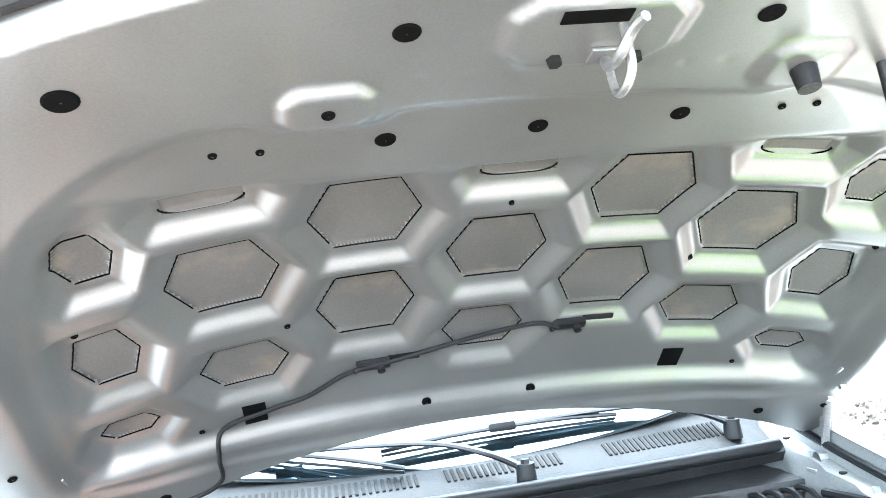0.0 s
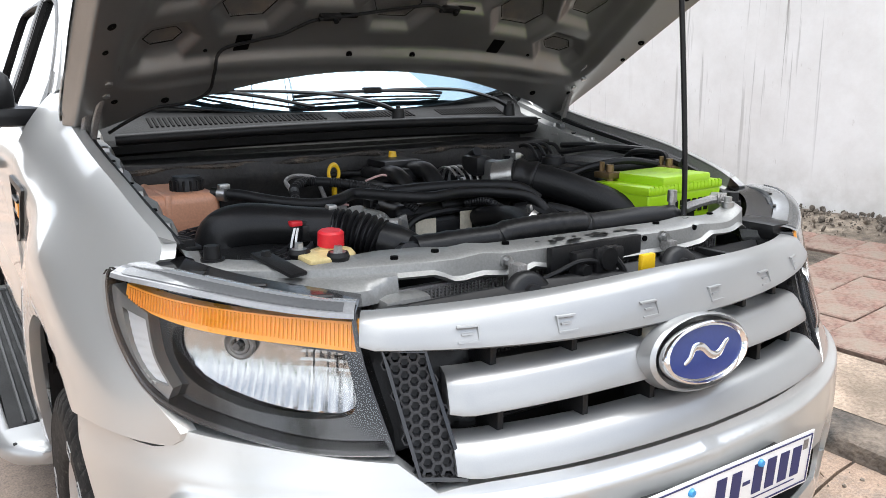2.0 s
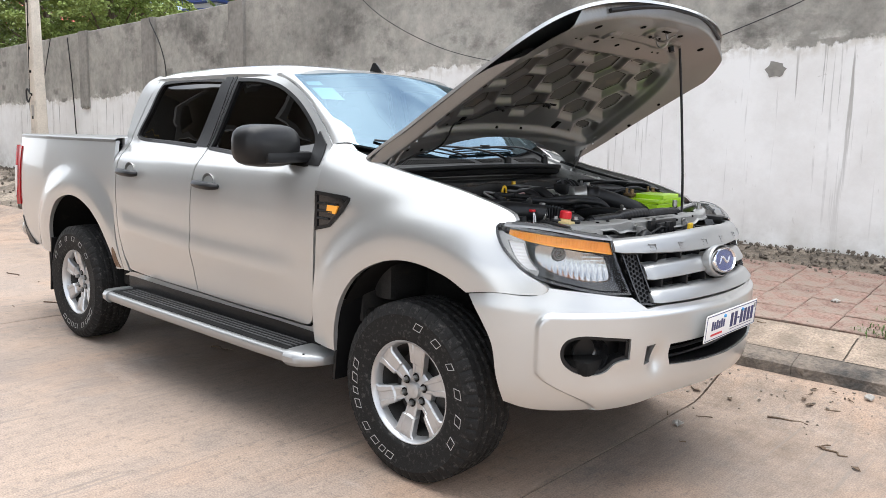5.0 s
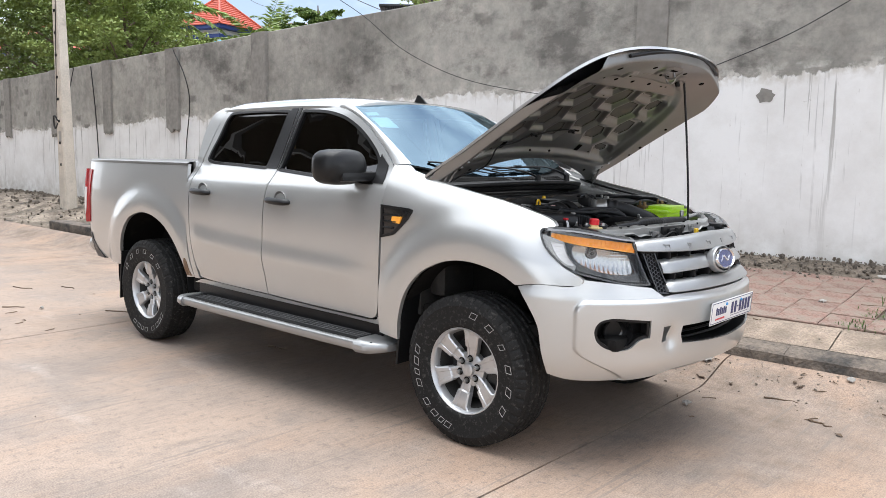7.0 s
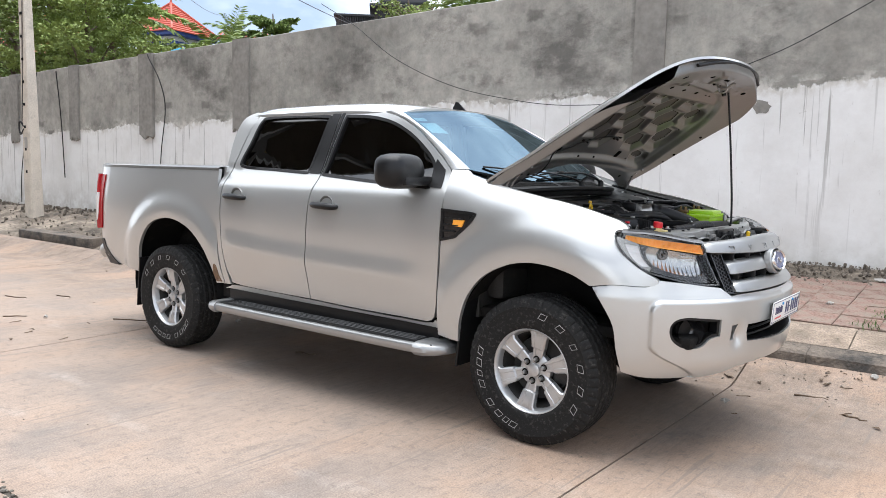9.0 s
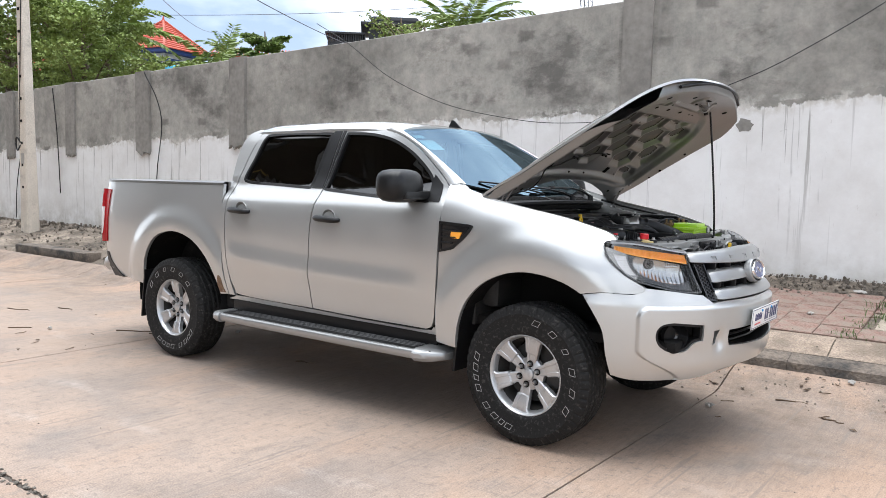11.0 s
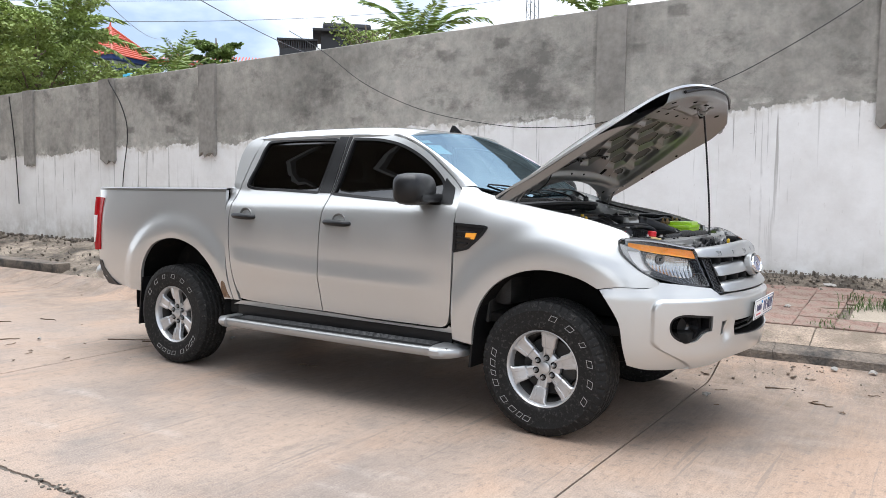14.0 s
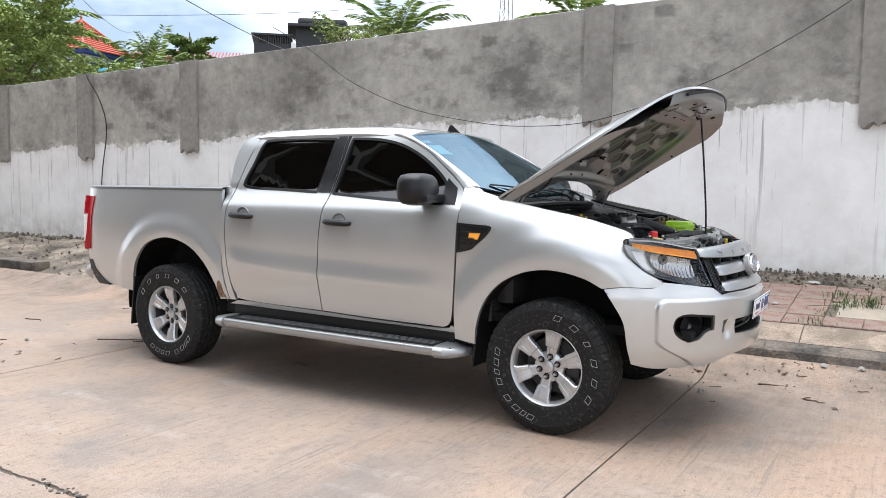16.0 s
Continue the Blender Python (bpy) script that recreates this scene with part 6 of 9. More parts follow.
HO, HU, HW = Vector((-0.36, 0, 1.38)), Vector((math.cos(HT), 0, math.sin(HT))), Vector((-math.sin(HT), 0, math.cos(HT)))


def hood(u, y, w):
    return HO + HU * u + HW * w + Vector((0, y, 0))


def skin(u, y):
    k = 0.135 * max(-0.2, 1 - ((u - 0.62) / 0.70) ** 2)
    e = -0.022 + 0.014 * smooth_step(0.30, 0.0, u)
    return e + (k - e) * (1 - min(1.0, abs(y) / 0.83) ** 2.6)


hood_half = [(0.155, 0.0), (0.145, 0.25), (0.105, 0.45), (0.060, 0.62), (0.005, 0.74), (-0.018, 0.80, C), (0.10, 0.806), (0.45, 0.812), (0.80, 0.800), (0.96, 0.765), (1.07, 0.69), (1.15, 0.58), (1.205, 0.42), (1.238, 0.22), (1.250, 0.0)]
HOOD = rounded(hood_half + [(p[0], -p[1], *p[2:]) for p in hood_half[-2:0:-1]], 0.03)
bonnet = part("bonnet", panel(HOOD, lambda u, y, off: hood(u, y, skin(u, y) + off), 0.05, 0.014), PAINT, truck, "open silver bonnet")


HEX = []
for c, us in ((0.012, (0.585, 0.365)), (0.212, (0.712, 0.475)), (-0.192, (0.708, 0.475)), (0.408, (0.618, 0.385)), (-0.396, (0.615, 0.370))):
    for u in us:
        HEX.append((u, c, 0.086 if u > 0.45 else 0.078, 0.082 if u > 0.45 else 0.056))
SLOTS = [(0.785, 0.014, 0.062, 0.024), (0.803, 0.402, 0.058, 0.022), (0.801, -0.394, 0.060, 0.022)]
OUTER = [(0.735, 0.548, 0.042, 0.055), (0.495, 0.580, 0.055, 0.075), (0.285, 0.595, 0.055, 0.030)]
RECESS = rounded([(0.155, 0.0), (0.165, 0.45), (0.17, 0.62), (0.24, 0.705), (0.50, 0.690), (0.68, 0.660), (0.82, 0.605), (0.93, 0.50), (0.975, 0.40), (0.995, 0.31), (0.975, 0.26), (0.985, 0.18), (0.990, 0.0), (0.990, -0.16), (0.970, -0.19), (0.970, -0.28), (0.992, -0.32), (0.990, -0.39), (0.955, -0.47), (0.86, -0.575), (0.68, -0.660), (0.50, -0.690), (0.24, -0.705), (0.17, -0.62), (0.165, -0.45)], 0.03)
RQ = np.array(RECESS)
RN = np.roll(RQ, -1, axis=0) - RQ


def recess_d(u, y):
    """Distance to the edge of the recess, positive inside."""
    p = np.array((u, y)) - RQ
    t = np.clip((p * RN).sum(1) / (RN * RN).sum(1), 0, 1)[:, None]
    d = np.min(np.hypot(*(p - t * RN).T))
    return d if inside(RECESS, (u, y)) else -d


def hex_d(u, y, cu, cy, wy, hu):
    """How far inside a flat-topped hexagon, in metres."""
    a, b = abs(y - cy), abs(u - cu)
    return min(hu - b, (wy * 1.0 - a - b * (wy * 0.42 / hu)) * 0.9)


def under(u, y):
    """Depth of the inner panel below the skin, with how far a point lies inside a cut-out."""
    d = recess_d(u, y)
    floor = smooth_step(-0.010, 0.022, min(0.828 + 0.2 * y * y - u, d - 0.035))
    depth = 0.016 + 0.030 * (1 - floor) + 0.024 * smooth_step(0.030, -0.012, d)
    for k in range(9):
        depth -= 0.0016 * math.exp(-(((u - 1.045) / 0.006) ** 2 + ((y + 0.15 - 0.045 * k) / 0.006) ** 2))
    cut = -1.0
    if d > 0:
        rib = 0.0
        best = -1.0
        for cu, cy, wy, hu in HEX:
            best = max(best, hex_d(u, y, cu, cy, wy + 0.008, hu + 0.008))
            cut = max(cut, hex_d(u, y, cu, cy, wy * 0.92, hu * 0.92))
        for cu, cy, wy, hu in SLOTS:
            best = max(best, min(hu + 0.006 - abs(u - cu), (wy + 0.012 - abs(y - cy)) * 0.8 - 0.35 * abs(u - cu)))
            cut = max(cut, min(hu * 0.7 - abs(u - cu), wy * 0.86 - abs(y - cy)))
        for cu, cy, wy, hu in OUTER:
            for s in (-1, 1):
                best = max(best, hex_d(u, y, cu, s * cy, wy + 0.010, hu + 0.010))
                cut = max(cut, hex_d(u, y, cu, s * cy, wy * 0.85, hu * 0.85))
        e = min(1.0, max(0.0, (best + 0.036) / 0.048))
        depth += 0.021 * (1 - e * e * e * (e * (6 * e - 15) + 10)) * floor
        depth += 0.018 * smooth_step(0.23, 0.20, u) * smooth_step(0.0, 0.03, d)
    # pads and latch plate stand proud of the frame
    for cu, cy, a, b, h in ((1.108, 0.004, 0.050, 0.085, 0.010), (1.013, -0.240, 0.032, 0.044, 0.010), (1.031, 0.255, 0.035, 0.045, 0.008)):
        q = min(a - abs(u - cu), b - abs(y - cy), (a + b) * 0.8 - abs(u - cu) - abs(y - cy))
        depth += h * smooth_step(-0.010, 0.010, q)
    # edges fold back to the skin
    e = min(0.812 - abs(y), 1.25 - 0.34 * max(0, abs(y) - 0.1) ** 1.6 - u)
    depth *= smooth_step(-0.002, 0.035, e)
    return max(depth, 0.0155), cut


def under_place(u, y, off):
    d, cut = under(u, y)
    return hood(u, y, skin(u, y) - d + 0.0045 * smooth_step(-0.001, 0.003, cut))


# same silver as the outer skin, with the underside's shade in its colour
inner_panel = part("bonnet_inner_panel", panel(grown(HOOD, -0.004), under_place, 0.0055, 0), PAINT_IN, bonnet, "stamped silver inner panel, coloured darker for shade, with hexagonal hollows")
inner_panel.data.attributes.remove(inner_panel.data.attributes["sharp_edge"])


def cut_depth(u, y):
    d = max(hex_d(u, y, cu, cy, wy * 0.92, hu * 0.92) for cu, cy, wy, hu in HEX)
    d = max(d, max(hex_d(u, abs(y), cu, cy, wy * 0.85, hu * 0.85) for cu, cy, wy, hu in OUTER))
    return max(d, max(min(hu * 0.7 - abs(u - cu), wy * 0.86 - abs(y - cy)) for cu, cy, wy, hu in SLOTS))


# darker grey on the hollow floors puts the shade of the pockets into colour
POCKET_SHADE = mat("pocket_floor_shade", (0.115, 0.111, 0.105), 0.55, 0.35, 0.18, 9, 300, 0.0, 0.0, (0.20, 0.165, 0.13), 0.35)
inner_panel.data.materials.append(POCKET_SHADE)
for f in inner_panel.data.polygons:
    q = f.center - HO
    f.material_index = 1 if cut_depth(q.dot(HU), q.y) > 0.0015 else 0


# thin black tube drawn as the shadow line round a cut-out
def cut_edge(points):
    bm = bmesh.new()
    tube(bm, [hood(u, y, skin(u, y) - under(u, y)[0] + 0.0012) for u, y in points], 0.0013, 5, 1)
    return part("cut_edge", bm, HOLE_SHADE, inner_panel, "black line for the shade along a cut edge")


def hex_points(cu, cy, wy, hu, k):
    w1 = wy * 0.58
    c = [(cu - hu, cy - w1), (cu - hu, cy + w1), (cu, cy + wy), (cu + hu, cy + w1), (cu + hu, cy - w1), (cu, cy - wy), (cu - hu, cy - w1)]
    out = []
    for (a0, b0), (a1, b1) in zip(c[k[0]:k[1]], c[k[0] + 1:k[1] + 1]):
        out += [(a0 + (a1 - a0) * t / 6, b0 + (b1 - b0) * t / 6) for t in range(6)]
    return out


for cu, cy, wy, hu in HEX:
    cut_edge(hex_points(cu, cy, wy * 0.92, hu * 0.92, (0, 6)))
for cu, cy, wy, hu in OUTER:
    for side in (-1, 1):
        cut_edge(hex_points(cu, side * cy, wy * 0.85, hu * 0.85, (0, 6)))
for cu, cy, wy, hu in SLOTS:
    cut_edge([(cu + 0.5 * hu * math.sin(t) * 1.3 - 0.004, cy + wy * 0.85 * math.copysign(abs(math.cos(t)) ** 0.5, math.cos(t))) for t in [math.pi + math.pi * k / 24 for k in range(25)]])


def hood_piece(name, u, y, build, material, lift=0.0, label="", parent=bonnet):
    """A small piece on the underside; its z points away from the sheet."""
    d, _ = under(u, y)
    p = hood(u, y, skin(u, y) - d - lift)
    e = 0.01
    pu = hood(u + e, y, skin(u + e, y)) - hood(u - e, y, skin(u - e, y))
    py = hood(u, y + e, skin(u, y + e)) - hood(u, y - e, skin(u, y - e))
    n = -(pu.cross(py)).normalized()
    if n.dot(HW) > 0:
        n = -n
    x = pu.normalized()
    m = Matrix((x, n.cross(x), n)).transposed().to_4x4()
    m.translation = p
    bm = bmesh.new()
    build(bm)
    bmesh.ops.transform(bm, matrix=m, verts=bm.verts)
    return part(name, bm, material, parent, label)


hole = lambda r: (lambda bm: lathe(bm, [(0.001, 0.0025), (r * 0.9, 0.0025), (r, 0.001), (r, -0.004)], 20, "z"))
# each hole is a black disc on the sheet, painted as its own shade
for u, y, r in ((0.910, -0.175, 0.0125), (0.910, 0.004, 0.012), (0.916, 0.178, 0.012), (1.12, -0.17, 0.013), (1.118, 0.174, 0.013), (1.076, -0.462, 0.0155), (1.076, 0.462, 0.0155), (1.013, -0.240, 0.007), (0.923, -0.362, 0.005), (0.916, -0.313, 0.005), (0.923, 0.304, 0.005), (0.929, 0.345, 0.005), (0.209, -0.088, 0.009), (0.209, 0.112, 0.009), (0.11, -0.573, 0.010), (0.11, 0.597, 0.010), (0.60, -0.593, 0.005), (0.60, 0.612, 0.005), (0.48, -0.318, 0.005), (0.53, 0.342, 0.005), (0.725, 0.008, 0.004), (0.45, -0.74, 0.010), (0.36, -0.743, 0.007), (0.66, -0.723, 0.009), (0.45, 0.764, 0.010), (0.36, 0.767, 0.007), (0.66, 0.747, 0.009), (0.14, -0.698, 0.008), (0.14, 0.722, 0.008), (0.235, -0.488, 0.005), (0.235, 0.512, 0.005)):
    hood_piece("punched_hole", u, y, hole(r), HOLE_SHADE, 0, "", inner_panel)
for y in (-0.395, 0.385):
    hood_piece("slot_opening", 0.245, y, lambda bm: box(bm, (-0.032, -0.020, -0.002), (0.032, 0.020, 0.002), 0.001), HOLE_SHADE, 0, "black patch for the shade in a square opening", inner_panel)
hood_piece("latch_slot", 1.137, -0.006, lambda bm: box(bm, (-0.009, -0.032, -0.002), (0.009, 0.032, 0.0015), 0.001), HOLE_SHADE, 0, "", inner_panel)
for dy in (-0.029, 0.051):
    hood_piece("latch_bolt", 1.075, dy, lambda bm: cyl(bm, (0, 0, -0.002), (0, 0, 0.007), 0.008, 0.007, 6), DARK, 0, "", inner_panel)
hood_piece("bonnet_striker", 1.100, 0.010, lambda bm: tube(bm, [(-0.024, -0.012, 0), (-0.022, -0.012, 0.04), (0.0, -0.010, 0.052), (0.022, -0.012, 0.04), (0.024, -0.012, 0)], 0.0042, 8, 5), STEEL, 0, "bent steel striker hoop")
hood_piece("striker_hook", 1.115, 0.020, lambda bm: (tube(bm, [(-0.04, 0, 0.004), (-0.025, 0.006, 0.022), (0.008, 0.01, 0.034), (0.035, 0.004, 0.024), (0.055, 0.0, 0.024)], 0.005, 8, 5), box(bm, (-0.05, -0.016, 0), (-0.025, 0.016, 0.005), 0.002)), PAINT_IN, 0, "painted safety hook")
hood_piece("rubber_stop", 1.031, 0.255, lambda bm: cyl(bm, (0, 0, 0), (0, 0, 0.024), 0.014, 0.012, 20), RUBBER, 0, "black rubber stop")
# washer hose and jets under the bonnet
hp = lambda u, y, lift=0.012: hood(u, y, skin(u, y) - under(u, y)[0] - lift)
bm = bmesh.new()
tube(bm, [hp(0.02, -0.70), hp(0.06, -0.66), hp(0.10, -0.60), hp(0.105, -0.52), hp(0.14, -0.47), hp(0.20, -0.465), hp(0.245, -0.45), hp(0.27, -0.36), hp(0.285, -0.30), hp(0.33, -0.23), hp(0.345, -0.15), hp(0.35, 0.0), hp(0.385, 0.10), hp(0.375, 0.14)], 0.0042, 8, 6)
part("washer_hose", bm, RUBBER, bonnet, "thin black washer hose")
for u, y in ((0.335, -0.185), (0.37, 0.165)):
    hood_piece("washer_jet", u, y, lambda bm: (box(bm, (-0.009, -0.03, 0), (0.009, 0.03, 0.014), 0.004), cyl(bm, (0, -0.012, 0.01), (0, -0.012, 0.024), 0.007), cyl(bm, (0, 0.02, 0.01), (0, 0.035, 0.016), 0.005)), PLASTIC, 0, "black washer jet")
    # dark block on the sheet stands for the shade in the jet opening
    hood_piece("jet_opening", u, y + 0.055, lambda bm: box(bm, (-0.009, -0.028, -0.002), (0.009, 0.028, 0.0015), 0.001), DARK, 0, "", inner_panel)
# front seal on the bonnet's lip
bm = bmesh.new()
tube(bm, [hood(1.238 - 0.30 * max(0, abs(y) - 0.1) ** 1.5, y, skin(1.2, y) - 0.03) for y in (-0.5, -0.35, -0.2, 0, 0.2, 0.35, 0.5)], 0.009, 8, 6)
part("bonnet_seal", bm, RUBBER, bonnet, "black rubber seal strip")
# hinges
for side in (-1, 1):
    f = lambda x, y, z: (x, side * y, z)
    hinge = part("bonnet_hinge", made(lambda bm: tube(bm, [f(-0.295, 0.765, 1.262), f(-0.29, 0.764, 1.30), f(-0.268, 0.758, 1.335), f(-0.245, 0.750, 1.38), f(-0.205, 0.738, 1.42), f(-0.165, 0.722, 1.448)], 0.014, 8, 6, None, 0.5)), DULL_STEEL, truck, "grey steel bonnet hinge arm")
    part("hinge_link", made(lambda bm: tube(bm, [f(-0.262, 0.748, 1.275), f(-0.255, 0.744, 1.32), f(-0.225, 0.736, 1.375), f(-0.20, 0.726, 1.41)], 0.009, 8, 6, None, 0.6)), DULL_STEEL, hinge)
    part("hinge_foot", made(lambda bm: box(bm, (-0.345, side * 0.70 if side > 0 else -0.79, 1.255), (-0.235, 0.79 if side > 0 else side * 0.70, 1.266), 0.004)), DULL_STEEL, hinge)
    part("hinge_plate", made(lambda bm: box(bm, (-0.05, -0.022, -0.004), (0.07, 0.022, 0.004), 0.003, pose(-0.165, side * 0.720, 1.452, 0, -30, 0))), PAINT_IN, hinge)
    for x, y, z in ((-0.28, 0.775, 1.298), (-0.25, 0.745, 1.285)):
        part("hinge_bolt", made(lambda bm: cyl(bm, f(x, y - 0.03, z), f(x, y + 0.006, z), 0.014, 0.012, 8)), STEEL, hinge)
    for x, z in ((-0.19, 1.432), (-0.145, 1.458)):
        part("hinge_bolt", made(lambda bm: cyl(bm, f(x, 0.72, z), f(x + 0.009, 0.72, z - 0.018), 0.010, 0.009, 6)), STEEL, hinge)
# prop rod
bm = bmesh.new()
tube(bm, [(0.598, 0.352, 1.138), (0.585, 0.372, 1.150), (0.578, 0.368, 1.32), (0.553, 0.357, 1.65), (0.527, 0.348, 1.925), (0.524, 0.349, 1.95), (0.515, 0.345, 1.965)], 0.0062, 10, 6)
rod = part("prop_rod", bm, PLASTIC, truck, "thin black bonnet prop rod")


# ---- engine bay ----
def bay(name, material, build, label="", parent=None):
    bm = bmesh.new()
    build(bm)
    return part(name, bm, material, truck if parent is None else parent, label)


# inner wings, firewall, floor of the bay
for s in (-1, 1):
    bm = bmesh.new()
    rows = []
    for i in range(29):
        x = -0.50 + 0.93 * i / 28
        t = TOP(x)
        w = fender_w(x, t)
        wav = 0.006 * math.sin(i * 1.9)
        sec = [(w + 0.001, t - 0.001), (w - 0.022, t - 0.004), (w - 0.034, t - 0.030), (w - 0.048, t - 0.036), (w - 0.052, t - 0.050), (w - 0.080 + wav, t - 0.056), (w - 0.088 + wav, t - 0.075), (w - 0.100, t - 0.16), (w - 0.13, 1.0)]
        rows.append([bm.verts.new((x, s * y, z)) for y, z in sec])
    for a, b in zip(rows, rows[1:]):
        for k in range(len(a) - 1):
            bm.faces.new((a[k], a[k + 1], b[k + 1], b[k]))
    apron = part("inner_wing", bm, PAINT_BAY, truck, "dusty silver inner wing")
    for i in range(9):
        x = -0.36 + 0.09 * i
        t = TOP(x)
        # holes are dark discs on the wing, shade given as colour
        bay("wing_bolt" if i % 2 else "wing_hole", STEEL if i % 2 else DARK, lambda bm: cyl(bm, (x, s * (fender_w(x, t) - 0.064), t - 0.056), (x, s * (fender_w(x, t) - 0.064), t - 0.044 if i % 2 else t - 0.0515), 0.009, 0.008, 6 if i % 2 else 12), "", apron)
    bay("wing_seal", RUBBER, lambda bm: tube(bm, [(x, s * (fender_w(x, TOP(x)) - 0.040), TOP(x) - 0.030) for x in (-0.36, -0.2, 0.0, 0.2, 0.40)], 0.009, 8, 6), "black rubber seal strip", apron)
bay("firewall", BAY_DARK, lambda bm: (box(bm, (-0.46, -0.76, 0.6), (-0.42, 0.76, 1.26), 0.01), box(bm, (-0.43, -0.35, 0.95), (-0.36, 0.45, 1.18), 0.06), box(bm, (-0.43, -0.7, 0.7), (-0.30, -0.25, 1.05), 0.05)), "dark firewall with sound insulation")
bay("bay_tray", DARK, lambda bm: box(bm, (-0.45, -0.74, 0.60), (0.78, 0.74, 0.66), 0.02), "")
# cowl: front lip, grille panel, slats
bm = bmesh.new()
rows = []
for i in range(49):
    y = -0.74 + 1.48 * i / 48
    k = 1 - (y / 0.74) ** 2
    x0 = -0.355 + 0.130 * k
    sec = [(x0 - 0.060, 1.252 + 0.026 * k), (x0 - 0.004, 1.264 + 0.024 * k), (x0 + 0.006, 1.285 + 0.022 * k), (x0 - 0.012, 1.300 + 0.022 * k), (x0 - 0.035, 1.292 + 0.024 * k), (x0 - 0.065, 1.312 + 0.02 * k), (x0 - 0.115, 1.338 + 0.008 * k), (x0 - 0.165, 1.366 - 0.008 * k), (x0 - 0.21, 1.39 - 0.03 * k)]
    rows.append([bm.verts.new((x, y, z)) for x, z in sec])
for a, b in zip(rows, rows[1:]):
    for k in range(len(a) - 1):
        bm.faces.new((a[k], a[k + 1], b[k + 1], b[k]))
cowl = part("scuttle_panel", bm, TREAD, truck, "grey-black plastic scuttle panel with air slats")


def cowl_at(y, t, lift=0.0):
    k = 1 - (y / 0.74) ** 2
    x0 = -0.355 + 0.130 * k
    a, b = Vector((x0 - 0.070, y, 1.315 + 0.02 * k)), Vector((x0 - 0.160, y, 1.364 - 0.007 * k))
    return a.lerp(b, t) + Vector((0.3 * lift, 0, lift))


for y0, y1 in ((-0.58, -0.10), (-0.05, 0.20), (0.30, 0.60)):
    n = int((y1 - y0) / 0.013)
    for k in range(n):
        y = y0 + (y1 - y0) * k / n
        bm = bmesh.new()
        vs = [bm.verts.new(cowl_at(y + dy, t, 0.0022)) for dy, t in ((0, 0.18), (0.0065, 0.18), (0.0065, 0.72), (0, 0.72))]
        bm.faces.new(vs)
        ext = bmesh.ops.extrude_face_region(bm, geom=bm.faces[:])
        bmesh.ops.translate(bm, verts=[q for q in ext["geom"] if isinstance(q, bmesh.types.BMVert)], vec=(0, 0, -0.006))
        part("air_slat", bm, DARK, cowl, "", False)
bay("scuttle_seal", RUBBER, lambda bm: tube(bm, [(-0.355 + 0.130 * (1 - (y / 0.74) ** 2) + 0.004, y, 1.302 + 0.022 * (1 - (y / 0.74) ** 2)) for y in (-0.68, -0.6, -0.45, -0.3, -0.15, 0, 0.15, 0.3, 0.45, 0.6, 0.68)], 0.014, 10, 5), "thick black rubber bonnet seal", cowl)
bay("scuttle_shelf", BAY_DARK, lambda bm: (box(bm, (-0.44, -0.74, 1.19), (-0.27, 0.74, 1.245), 0.012), box(bm, (-0.44, -0.70, 1.10), (-0.33, 0.70, 1.20), 0.02)), "dusty black scuttle beam")
SEAM_DUST = mat("dusty_seam", (0.055, 0.048, 0.042), 0.8, 0, 0.4, 14, 90, 0.2, 0, (0.16, 0.125, 0.09), 0.45)
gl = random.Random(21)
bay("insulation_edge", SEAM_DUST, lambda bm: tube(bm, [(-0.285 + 0.035 * (1 - (y / 0.74) ** 2) + gl.uniform(-0.006, 0.006), y, 1.222 + 0.016 * (1 - (y / 0.74) ** 2) + gl.uniform(-0.007, 0.007)) for y in [-0.70 + 0.07 * k for k in range(21)]], lambda t: 0.009 + 0.004 * math.sin(t * 40), 8, 4, None, 0.7), "dusty torn edge of the insulation")
bm = bmesh.new()
rows = []
for i in range(61):
    y = -0.72 + 1.44 * i / 60
    k = 1 - (y / 0.74) ** 2
    rows.append([bm.verts.new((-0.285 + 0.035 * k + dx + 0.010 * noise.noise((y * 9, z * 20, 2)), y, z + 0.016 * k + 0.008 * noise.noise((y * 7, z * 9, 5)))) for dx, z in ((0.004, 1.222), (0.010, 1.195), (0.004, 1.165), (-0.012, 1.135), (-0.03, 1.10), (-0.05, 1.06))])
for a, b in zip(rows, rows[1:]):
    for k in range(5):
        bm.faces.new((a[k], a[k + 1], b[k + 1], b[k]))
part("firewall_insulation", bm, BAY_DARK, truck, "crumpled dark sound insulation")
